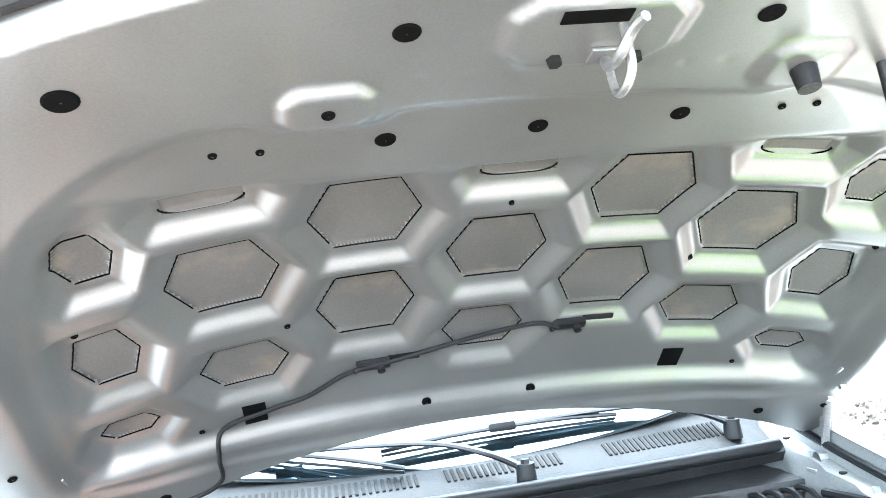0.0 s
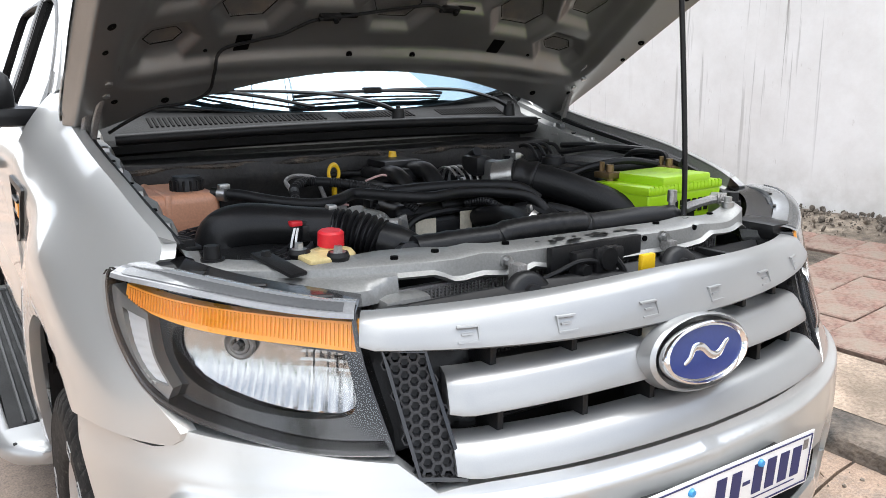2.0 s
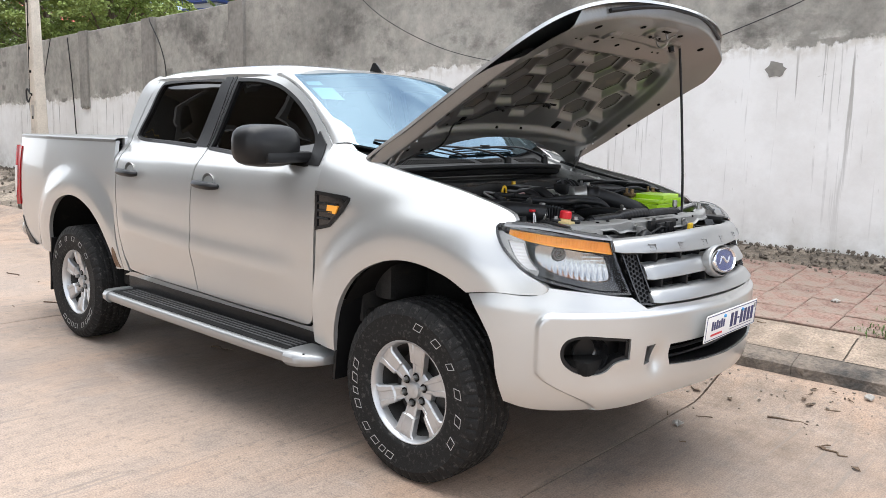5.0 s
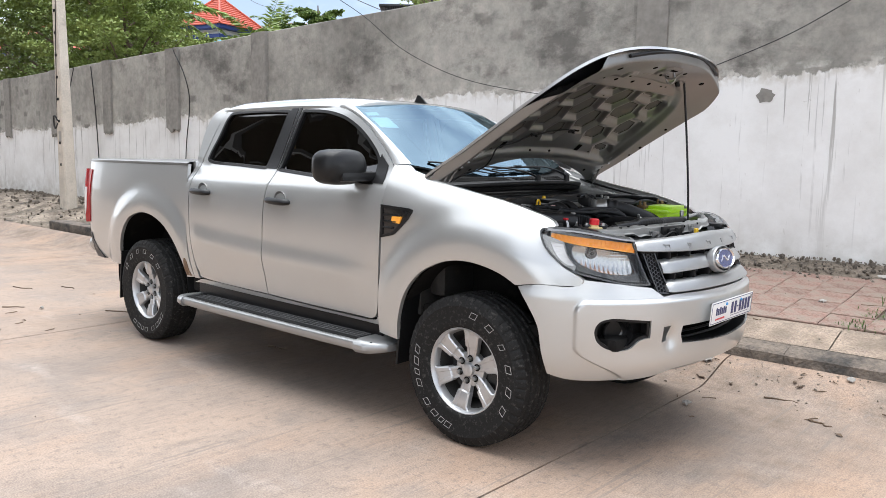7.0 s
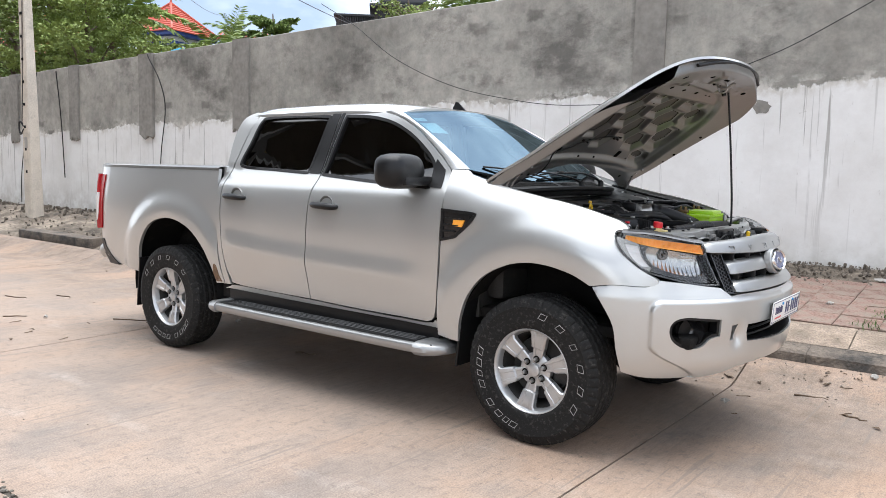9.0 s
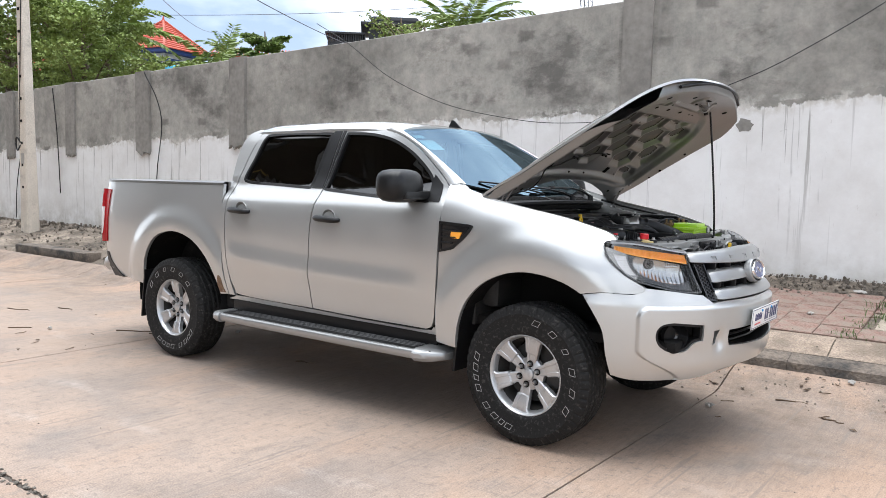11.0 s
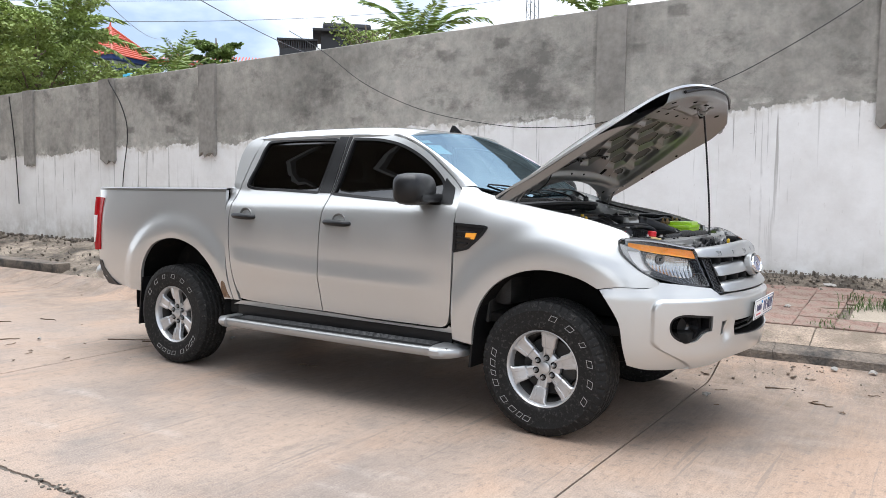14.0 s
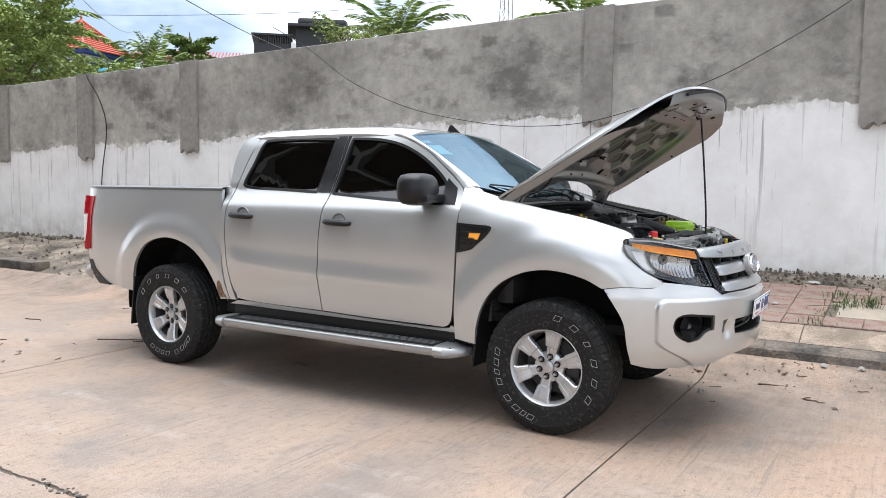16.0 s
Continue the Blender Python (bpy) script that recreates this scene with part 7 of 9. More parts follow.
# wipers
for pivot, elbow, blade0, blade1 in (((-0.262, 0.10, 1.352), (-0.37, -0.06, 1.400), (-0.345, 0.02 - 0.15, 1.372), (-0.53, -0.60, 1.440)), ((-0.385, 0.61, 1.352), (-0.43, 0.43, 1.405), (-0.43, 0.36, 1.402), (-0.405, -0.17, 1.400))):
    p, e, b0, b1 = (Vector(q) for q in (pivot, elbow, blade0, blade1))
    mid = (b0 + b1) / 2
    bm = bmesh.new()
    tube(bm, [p, p.lerp(e, 0.35) + Vector((0, 0, 0.012)), e + Vector((0, 0, 0.006)), e.lerp(mid, 0.6) + Vector((0, 0, 0.014)), mid + Vector((0, 0, 0.012))], lambda t: 0.013 - 0.006 * t, 8, 6, None, 0.6)
    wiper = part("wiper_arm", bm, PLASTIC, truck, "black wiper arm and blade")
    bay("wiper_pivot", PLASTIC, lambda bm: (cyl(bm, p + Vector((0, 0, -0.03)), p + Vector((0, 0, 0.012)), 0.021, 0.018, 20), cyl(bm, p + Vector((0, 0, 0.012)), p + Vector((0, 0, 0.02)), 0.009, 0.008, 6)), "", wiper)
    bay("wiper_blade", RUBBER, lambda bm: (tube(bm, [b0, b0.lerp(b1, 0.25) + Vector((0.004, 0, 0.010)), mid + Vector((0.004, 0, 0.012)), b0.lerp(b1, 0.75) + Vector((0.004, 0, 0.010)), b1], 0.0075, 8, 5, None, 0.7), tube(bm, [b0 + Vector((-0.006, 0, -0.010)), mid + Vector((-0.006, 0, -0.006)), b1 + Vector((-0.006, 0, -0.010))], 0.0035, 6, 6)), "", wiper)
    bay("blade_clip", PLASTIC, lambda bm: box(bm, (-0.012, -0.03, -0.008), (0.012, 0.03, 0.012), 0.005, Matrix.Translation(mid + Vector((0.003, 0, 0.012)))), "", wiper)

# front crossmember
SUP = [(0.40, -0.72), (0.475, -0.655), (0.532, -0.57), (0.574, -0.48), (0.600, -0.39), (0.622, -0.28), (0.634, -0.15), (0.646, 0.0), (0.655, 0.15), (0.662, 0.28), (0.664, 0.37), (0.658, 0.44), (0.640, 0.50), (0.605, 0.53), (0.55, 0.575), (0.50, 0.64)]
sup = smooth_path([(x, y, 0) for x, y in SUP], 6)
bm = bmesh.new()
rows = []
for i, p in enumerate(sup):
    d = (sup[min(i + 1, len(sup) - 1)] - sup[max(i - 1, 0)]).normalized()
    n = Vector((-d.y, d.x, 0)) * -1
    if n.x < 0:
        n = -n
    y = p.y
    wide = 1 + 0.55 * smooth_step(-0.26, -0.34, y) - 0.80 * smooth_step(-0.40, -0.54, y) - 0.30 * smooth_step(0.40, 0.50, y)
    drop = 0.004 + 0.018 * smooth_step(-0.34, -0.29, y) * smooth_step(0.36, 0.32, y) + 0.030 * smooth_step(0.46, 0.52, y) - 0.010 * math.exp(-(((y + 0.12) / 0.02) ** 2))
    lift = 0.006 * math.exp(-(((y + 0.24) / 0.03) ** 2)) + 0.005 * math.exp(-(((y - 0.33) / 0.04) ** 2)) + 0.02 * smooth_step(0.42, 0.52, y)
    rows.append([bm.verts.new(p + n * o + Vector((0, 0, z + lift))) for o, z in ((-0.064 * wide, 1.085), (-0.062 * wide, 1.134), (-0.057 * wide, 1.138), (-0.004, 1.137), (0.006, 1.130), (0.009, 1.120 - drop), (0.018, 1.113 - drop), (0.006, 1.106 - drop))])
for a, b in zip(rows, rows[1:]):
    for k in range(len(a) - 1):
        bm.faces.new((a[k], a[k + 1], b[k + 1], b[k]))
cross = part("front_crossmember", bm, PAINT_BAY, truck, "silver radiator support panel with chipped paint")
for x, y in ((0.585, -0.40), (0.58, -0.31), (0.60, -0.16), (0.62, 0.24), (0.625, 0.33), (0.612, 0.43)):
    # black discs on the panel stand for the shade in its holes
    bay("panel_hole", HOLE_SHADE, lambda bm: cyl(bm, (x, y, 1.134), (x, y, 1.1425), 0.0075, 0.0075, 12), "", cross)
for x, y, z, r in ((0.672, 0.159, 1.122, 0.006), (0.678, 0.307, 1.130, 0.006)):
    bay("panel_hole", HOLE_SHADE, lambda bm: cyl(bm, (x - 0.02, y, z), (x - 0.006, y, z), r, r, 12), "", cross)
for x, y, z in ((0.640, -0.189, 1.115), (0.668, 0.211, 1.120)):
    bay("panel_bolt", STEEL, lambda bm: (cyl(bm, (x - 0.005, y, z), (x + 0.004, y, z), 0.013, 0.013, 16), cyl(bm, (x, y, z), (x + 0.016, y, z), 0.008, 0.008, 6)), "", cross)
for x, y in ((0.62, 0.483),):
    bay("panel_bolt", STEEL, lambda bm: (cyl(bm, (x, y, 1.15), (x, y, 1.164), 0.015, 0.015, 16), cyl(bm, (x, y, 1.16), (x, y, 1.176), 0.009, 0.009, 6)), "", cross)
for x, y in ((0.41, -0.675), (0.53, 0.62)):
    bay("rubber_buffer", RUBBER, lambda bm: (cyl(bm, (x, y, 1.135), (x, y, 1.165), 0.017, 0.014, 20), cyl(bm, (x, y, 1.132), (x, y, 1.142), 0.022, 0.021, 20)), "black rubber bonnet buffer", cross)
bay("bracket_strap", PLASTIC, lambda bm: (box(bm, (-0.02, -0.018, 0), (0.10, 0.018, 0.008), 0.004, pose(0.47, -0.60, 1.142, 0, 10, 15)), cyl(bm, (0.475, -0.598, 1.145), (0.475, -0.598, 1.158), 0.010, 0.009, 6)), "", cross)
bay("slotted_bracket", PLASTIC, lambda bm: (box(bm, (0.27, -0.77, 1.150), (0.37, -0.68, 1.158), 0.003), box(bm, (0.26, -0.775, 1.12), (0.27, -0.68, 1.168), 0.003)), "slotted black plastic bracket", cross)
for k in range(6):
    bay("bracket_rib", PLASTIC, lambda bm: box(bm, (0.275 + 0.016 * k, -0.76, 1.156), (0.283 + 0.016 * k, -0.69, 1.170), 0.002, None, 1), "", cross)
# sloping flange from the panel down to the lamp
bm = bmesh.new()
rows = []
for i, p in enumerate(sup):
    if p.y > -0.40:
        break
    d = (sup[i + 1] - sup[max(i - 1, 0)]).normalized()
    n = Vector((d.y, -d.x, 0))
    if n.x < 0:
        n = -n
    k = smooth_step(-0.40, -0.48, p.y)
    rows.append([bm.verts.new(p + n * o + Vector((0, 0, z))) for o, z in ((0.008, 1.118), (0.020 + 0.012 * k, 1.114), (0.024 + 0.030 * k, 1.100), (0.026 + 0.034 * k, 1.075))])
for a, b in zip(rows, rows[1:]):
    for k in range(3):
        bm.faces.new((a[k], a[k + 1], b[k + 1], b[k]))
part("panel_flange", bm, PAINT_BAY, cross)
# chipped black patch and the latch hanging from it
bay("chipped_patch", PLASTIC, lambda bm: (box(bm, (0.652, -0.10, 1.083), (0.668, 0.145, 1.133), 0.003)), "black paint-chipped patch on the panel", cross)
gc = random.Random(8)
bm = bmesh.new()
for k in range(26):
    x, y, r = gc.uniform(0.612, 0.648), gc.uniform(-0.10, 0.145), gc.uniform(0.004, 0.012)
    vs = [bm.verts.new((x + r * gc.uniform(0.4, 1.0) * math.cos(t), y + 1.6 * r * gc.uniform(0.4, 1.0) * math.sin(t), 1.1382 + 0.0004 * (k % 4))) for t in [2 * math.pi * q / 9 for q in range(9)]]
    bm.faces.new(vs)
chips = part("flaked_paint", bm, PLASTIC, cross, "bare dark spots where paint flaked", False)
chips["kind"] = "stuff"
bay("bonnet_latch", PLASTIC, lambda bm: (box(bm, (0.664, -0.055, 0.98), (0.690, 0.075, 1.122), 0.008), box(bm, (0.685, -0.01, 1.02), (0.700, 0.045, 1.128), 0.008), cyl(bm, (0.69, 0.018, 1.105), (0.706, 0.018, 1.105), 0.024, 0.022, 20), cyl(bm, (0.688, -0.035, 1.085), (0.700, -0.035, 1.085), 0.014, 0.012, 16), tube(bm, [(0.692, 0.03, 1.115), (0.704, 0.052, 1.085), (0.715, 0.065, 1.05)], 0.007, 8, 5), tube(bm, [(0.70, 0.03, 1.06), (0.74, 0.034, 1.065), (0.78, 0.036, 1.085)], 0.007, 8, 5)), "black bonnet latch")
bay("latch_cable", RUBBER, lambda bm: tube(bm, [(0.695, 0.0, 1.10), (0.69, -0.05, 1.105), (0.68, -0.11, 1.085), (0.66, -0.18, 1.065), (0.63, -0.3, 1.05)], 0.005, 8, 6), "thin black release cable")
bay("release_lever", YELLOW, lambda bm: box(bm, (0.778, 0.018, 1.090), (0.790, 0.054, 1.128), 0.004), "yellow release lever")
for y, x in ((-0.18, 0.700), (0.215, 0.715)):
    bay("horn", PLASTIC, lambda bm: (lathe(bm, [(0.001, 0.024), (0.02, 0.024), (0.024, 0.016), (0.040, 0.016), (0.050, 0.010), (0.054, 0.0), (0.048, -0.02), (0.02, -0.05), (0.001, -0.052)], 32, "x"), bmesh.ops.transform(bm, matrix=pose(x, y, 1.055, 0, -25, 0), verts=bm.verts)), "round black horn")
    bay("horn_bracket", DULL_STEEL, lambda bm: box(bm, (x - 0.05, y - 0.012, 1.07), (x - 0.02, y + 0.012, 1.115), 0.003), "")
bay("side_bracket", PAINT_BAY, lambda bm: (box(bm, (0.60, -0.46, 0.98), (0.66, -0.36, 1.085), 0.02), cyl(bm, (0.655, -0.41, 1.05), (0.664, -0.41, 1.05), 0.012)), "silver lamp support bracket")
bay("nose_strut", PLASTIC, lambda bm: (tube(bm, [(0.70, -0.42, 1.03), (0.72, -0.32, 1.05), (0.70, -0.26, 1.06)], 0.014, 8, 5), box(bm, (0.66, -0.28, 1.03), (0.70, -0.23, 1.065), 0.006), box(bm, (0.67, -0.50, 1.05), (0.75, -0.43, 1.085), 0.02)), "")
bay("air_duct", PLASTIC, lambda bm: (box(bm, (0.68, 0.30, 1.03), (0.80, 0.315, 1.09), 0.004), box(bm, (0.66, 0.32, 1.01), (0.78, 0.50, 1.06), 0.02), box(bm, (0.60, 0.52, 1.08), (0.72, 0.60, 1.12), 0.012)), "black plastic air duct")
# radiator and condenser
bm = bmesh.new()
box(bm, (0.595, -0.46, 0.62), (0.61, 0.46, 1.085))
for k in range(78):
    z = 0.63 + 0.0058 * k
    box(bm, (0.608, -0.455, z), (0.616, 0.455, z + 0.0022))
for k in range(110):
    y = -0.45 + 0.0082 * k
    box(bm, (0.610, y, 0.90), (0.619, y + 0.0026, 1.08))
part("condenser", bm, DULL_STEEL, truck, "grey metal condenser core", False)
bay("radiator_tank", PLASTIC, lambda bm: (tube(bm, [(0.49, -0.30, 1.124), (0.503, -0.20, 1.128), (0.512, -0.12, 1.130), (0.518, -0.09, 1.138), (0.526, 0.0, 1.142), (0.534, 0.09, 1.140), (0.538, 0.12, 1.134), (0.545, 0.25, 1.134), (0.551, 0.37, 1.130)], 0.031, 14, 12, (0.012, 0.0009), 0.9), box(bm, (0.51, 0.36, 1.09), (0.565, 0.41, 1.145), 0.012), cyl(bm, (0.49, -0.325, 1.112), (0.49, -0.295, 1.112), 0.030)), "black ribbed plastic radiator top tank")
bay("tank_end", PLASTIC, lambda bm: (lathe(bm, [(0.012, 0.004), (0.018, 0.008), (0.030, 0.006), (0.031, -0.02)], 28, "x"), bmesh.ops.transform(bm, matrix=pose(0.515, -0.325, 1.115, 0, -20, 0), verts=bm.verts)), "")
bay("fan_shroud", PLASTIC, lambda bm: box(bm, (0.44, -0.36, 0.70), (0.51, 0.40, 1.09), 0.02), "")
for s in (-1, 1):
    bay("nose_duct", PLASTIC, lambda bm: box(bm, (0.62, s * 0.34 if s > 0 else -0.50, 0.90), (0.72, 0.50 if s > 0 else s * 0.34, 1.02), 0.03), "")
bay("nose_shelf", PLASTIC, lambda bm: box(bm, (0.60, -0.46, 0.84), (0.80, 0.46, 0.93), 0.03), "")

# battery
bat = Matrix.Translation((0.345, 0.550, 0)) @ pose(0, 0, 0, 0, 0, 3) @ Matrix.Diagonal((0.80, 0.96, 1, 1))
bm = bmesh.new()
box(bm, (-0.105, -0.155, 0.99), (0.115, 0.155, 1.165), 0.01, bat, 3)
battery = part("battery", bm, LIME, truck, "lime green car battery")
bay("battery_lid", LIME, lambda bm: (box(bm, (-0.108, -0.158, 1.160), (0.118, 0.158, 1.182), 0.006, bat, 2), box(bm, (-0.09, -0.10, 1.178), (0.118, 0.10, 1.204), 0.006, bat, 2), [box(bm, (0.112, -0.15 + 0.016 * k, 1.166), (0.1195, -0.144 + 0.016 * k, 1.184), 0.001, bat, 1) for k in range(19)], box(bm, (0.06, -0.075, 1.178), (0.105, 0.075, 1.196), 0.008, bat, 2), box(bm, (-0.07, -0.004, 1.196), (0.06, 0.004, 1.203), 0.002, bat, 1)), "", battery)
for k in range(6):
    bay("label_bar", PLASTIC, lambda bm: box(bm, (0.1148, -0.05 + 0.026 * k, 1.105), (0.1165, -0.033 + 0.026 * k, 1.140), 0.0, bat), "", battery)
bay("label_mark", INK, lambda bm: (tube(bm, [bat @ Vector((0.117, -0.075 + 0.016 * math.cos(t), 1.066 + 0.016 * math.sin(t))) for t in (0, 1, 2, 3, 4, 5, 6.28)], 0.003, 6, 4), box(bm, (0.115, -0.078, 1.02), (0.117, -0.072, 1.05), 0.0, bat)), "", battery)
for x, y in ((-0.085, -0.12), (-0.075, 0.125)):
    bay("battery_clamp", BRONZE, lambda bm: (cyl(bm, bat @ Vector((x, y, 1.18)), bat @ Vector((x, y, 1.225)), 0.012, 0.010, 14), box(bm, (x - 0.05, y - 0.02, 1.188), (x + 0.02, y + 0.03, 1.205), 0.004, bat), cyl(bm, bat @ Vector((x - 0.035, y, 1.19)), bat @ Vector((x - 0.035, y, 1.23)), 0.007, 0.007, 6)), "brass battery clamp", battery)
bay("battery_cable", RUBBER, lambda bm: tube(bm, [bat @ Vector(q) for q in ((-0.12, 0.12, 1.205), (-0.13, 0.0, 1.225), (-0.17, -0.10, 1.215), (-0.22, -0.16, 1.19))], 0.010, 8, 6), "", battery)
bay("battery_cable", RUBBER, lambda bm: tube(bm, [bat @ Vector(q) for q in ((-0.09, 0.14, 1.21), (-0.14, 0.16, 1.235), (-0.24, 0.13, 1.235), (-0.32, 0.16, 1.20))], 0.009, 8, 6), "", battery)
bay("battery_tray", PLASTIC, lambda bm: (box(bm, (-0.13, -0.18, 0.90), (0.135, 0.18, 1.0), 0.01, bat), box(bm, (0.118, -0.02, 1.05), (0.135, 0.02, 1.13), 0.004, bat)), "")
bay("earth_braid", DULL_STEEL, lambda bm: tube(bm, [(0.54, 0.42, 1.14), (0.56, 0.45, 1.155), (0.58, 0.49, 1.165), (0.60, 0.50, 1.165)], 0.012, 8, 6, (0.008, 0.0015)), "")
bay("hold_down", STEEL, lambda bm: (cyl(bm, (0.545, 0.376, 1.10), (0.545, 0.376, 1.165), 0.008), cyl(bm, (0.545, 0.376, 1.165), (0.545, 0.376, 1.192), 0.012, 0.011, 12)), "")
# fuse box and master cylinder side
bay("fuse_box", PLASTIC_SOFT, lambda bm: (box(bm, (-0.04, 0.49, 1.02), (0.19, 0.72, 1.20), 0.015, None, 3), box(bm, (-0.05, 0.48, 1.185), (0.20, 0.73, 1.215), 0.014, None, 3)), "grey-black fuse box")
bay("filter_box", PLASTIC, lambda bm: (box(bm, (-0.02, 0.40, 1.02), (0.12, 0.49, 1.205), 0.008), cyl(bm, (0.04, 0.445, 1.20), (0.04, 0.445, 1.225), 0.036, 0.034, 24), cyl(bm, (0.04, 0.445, 1.225), (0.04, 0.445, 1.232), 0.024, 0.022, 24)), "black box with a round cap")
bay("brake_servo", PLASTIC, lambda bm: (lathe(bm, [(0.001, 0.0), (0.08, 0.0), (0.115, -0.03), (0.12, -0.06), (0.11, -0.1)], 32, "x"), bmesh.ops.transform(bm, matrix=pose(-0.26, 0.47, 1.12), verts=bm.verts), cyl(bm, (-0.26, 0.47, 1.12), (-0.12, 0.47, 1.12), 0.025), box(bm, (-0.25, 0.43, 1.14), (-0.13, 0.51, 1.19), 0.02), cyl(bm, (-0.19, 0.47, 1.19), (-0.19, 0.47, 1.21), 0.026)), "black brake servo and reservoir")
for k in range(4):
    y = 0.56 + 0.035 * k
    bay("wiring_loop", RUBBER, lambda bm: tube(bm, [(-0.30, y, 1.18), (-0.27, y + 0.005, 1.225), (-0.22, y + 0.01, 1.23), (-0.18, y + 0.012, 1.19)], 0.006, 6, 6), "")
bay("wing_cable", RUBBER, lambda bm: (tube(bm, [(-0.20, 0.69, 1.23), (-0.05, 0.70, 1.238), (0.10, 0.71, 1.225), (0.22, 0.70, 1.225), (0.30, 0.69, 1.21)], 0.010, 8, 6), tube(bm, [(-0.10, 0.60, 1.22), (0.02, 0.66, 1.24), (0.14, 0.735, 1.235), (0.26, 0.74, 1.21)], 0.009, 8, 6)), "black wiring on the wing")
bay("wing_bracket", PLASTIC, lambda bm: (box(bm, (-0.06, -0.02, 0), (0.06, 0.02, 0.012), 0.005, pose(0.33, 0.755, 1.175, 0, 12, -15)), box(bm, (-0.06, -0.018, 0), (0.06, 0.018, 0.012), 0.005, pose(0.43, 0.725, 1.14, 0, 14, -30))), "")

# coolant tank
bm = bmesh.new()
box(bm, (-0.20, -0.765, 1.0), (0.03, -0.535, 1.205), 0.022, None, 4)
box(bm, (-0.19, -0.775, 1.10), (-0.13, -0.72, 1.235), 0.012, None, 2)
box(bm, (-0.20, -0.66, 1.0), (0.034, -0.645, 1.207), 0.006, None, 2)
tank = part("coolant_tank", bm, TANK, truck, "translucent pinkish coolant tank")
bay("tank_cap", PLASTIC, lambda bm: (lathe(bm, [(0.001, 0.034), (0.03, 0.034), (0.034, 0.028), (0.036, 0.0), (0.02, -0.004)], 36, "z"), bmesh.ops.transform(bm, matrix=pose(-0.045, -0.59, 1.203), verts=bm.verts)), "black screw cap", tank)
for k in range(14):
    t = 2 * math.pi * k / 14
    bay("cap_grip", PLASTIC, lambda bm: cyl(bm, (-0.045 + 0.035 * math.cos(t), -0.59 + 0.035 * math.sin(t), 1.203), (-0.045 + 0.035 * math.cos(t), -0.59 + 0.035 * math.sin(t), 1.229), 0.003, 0.003, 6), "", tank)
bay("tank_seam", TANK, lambda bm: (box(bm, (-0.204, -0.769, 1.085), (0.034, -0.531, 1.092), 0.004)), "", tank)
bay("tank_clip", STEEL, lambda bm: (tube(bm, [(0.025, -0.537, 1.199), (0.04, -0.524, 1.198)], 0.016, 12, 2), box(bm, (0.02, -0.54, 1.21), (0.04, -0.515, 1.222), 0.003)), "", tank)
bay("coolant_hose", RUBBER, lambda bm: tube(bm, [(0.01, -0.55, 1.200), (0.05, -0.50, 1.196), (0.12, -0.435, 1.184), (0.18, -0.37, 1.180), (0.175, -0.31, 1.184), (0.145, -0.253, 1.190), (0.20, -0.19, 1.186), (0.24, -0.11, 1.180), (0.22, -0.01, 1.180), (0.23, 0.09, 1.174), (0.27, 0.17, 1.160), (0.31, 0.20, 1.12)], 0.0135, 10, 7), "long black coolant hose")
bay("tank_wire", RUBBER, lambda bm: (tube(bm, [(0.03, -0.70, 1.15), (0.06, -0.715, 1.12), (0.09, -0.715, 1.06), (0.10, -0.71, 0.98)], 0.006, 6, 6), box(bm, (0.02, -0.715, 1.14), (0.05, -0.69, 1.16), 0.004)), "")

# air cleaner and intake duct
AIR_M = pose(0.240, -0.568, 1.100, 4, 5, 0) @ Matrix.Scale(0.93, 4)
bm = bmesh.new()
lathe(bm, [(0.001, 0.03), (0.06, 0.03), (0.12, 0.022), (0.182, 0.012), (0.190, 0.0), (0.194, -0.02), (0.182, -0.03), (0.178, -0.10)], 56, "z")
bmesh.ops.transform(bm, matrix=AIR_M, verts=bm.verts)
air = part("air_cleaner", bm, PLASTIC, truck, "round ribbed black air cleaner")
for k in range(18):
    t = 2 * math.pi * k / 18
    m = AIR_M @ Matrix.Rotation(t, 4, "Z")
    bay("cleaner_rib", PLASTIC, lambda bm: box(bm, (0.085, -0.0025, 0.0), (0.188, 0.0025, 0.030), 0.001, m, 1), "", air)
for r in (0.115, 0.138, 0.160, 0.182):
    bay("cleaner_ring", PLASTIC_SOFT, lambda bm: (lathe(bm, [(r - 0.005, 0.008), (r - 0.0025, 0.030), (r + 0.0025, 0.030), (r + 0.005, 0.008)], 48, "z"), bmesh.ops.transform(bm, matrix=AIR_M, verts=bm.verts)), "", air)
bay("intake_duct", PLASTIC, lambda bm: tube(bm, [(0.208, -0.594, 1.10), (0.210, -0.588, 1.138), (0.228, -0.552, 1.155), (0.252, -0.50, 1.156), (0.28, -0.44, 1.151), (0.305, -0.388, 1.146)], lambda t: 0.063 - 0.017 * min(1, t * 1.4), 22, 8, None, 0.95), "smooth black intake duct")
bay("duct_clamp", STEEL, lambda bm: (tube(bm, [(0.298, -0.398, 1.143), (0.308, -0.384, 1.143)], 0.0475, 28, 2, None, 0.95), box(bm, (0.292, -0.40, 1.184), (0.314, -0.38, 1.198), 0.004)), "steel hose clamp")
bay("intake_bellows", RUBBER, lambda bm: tube(bm, [(0.306, -0.386, 1.143), (0.33, -0.358, 1.140), (0.355, -0.332, 1.132), (0.375, -0.312, 1.122)], 0.0455, 24, 18, (0.012, 0.005), 0.95), "ribbed black rubber bellows")
bay("intake_elbow", PLASTIC, lambda bm: tube(bm, [(0.372, -0.315, 1.123), (0.40, -0.278, 1.107), (0.412, -0.245, 1.07), (0.40, -0.22, 0.98)], 0.044, 20, 8), "black intake elbow")
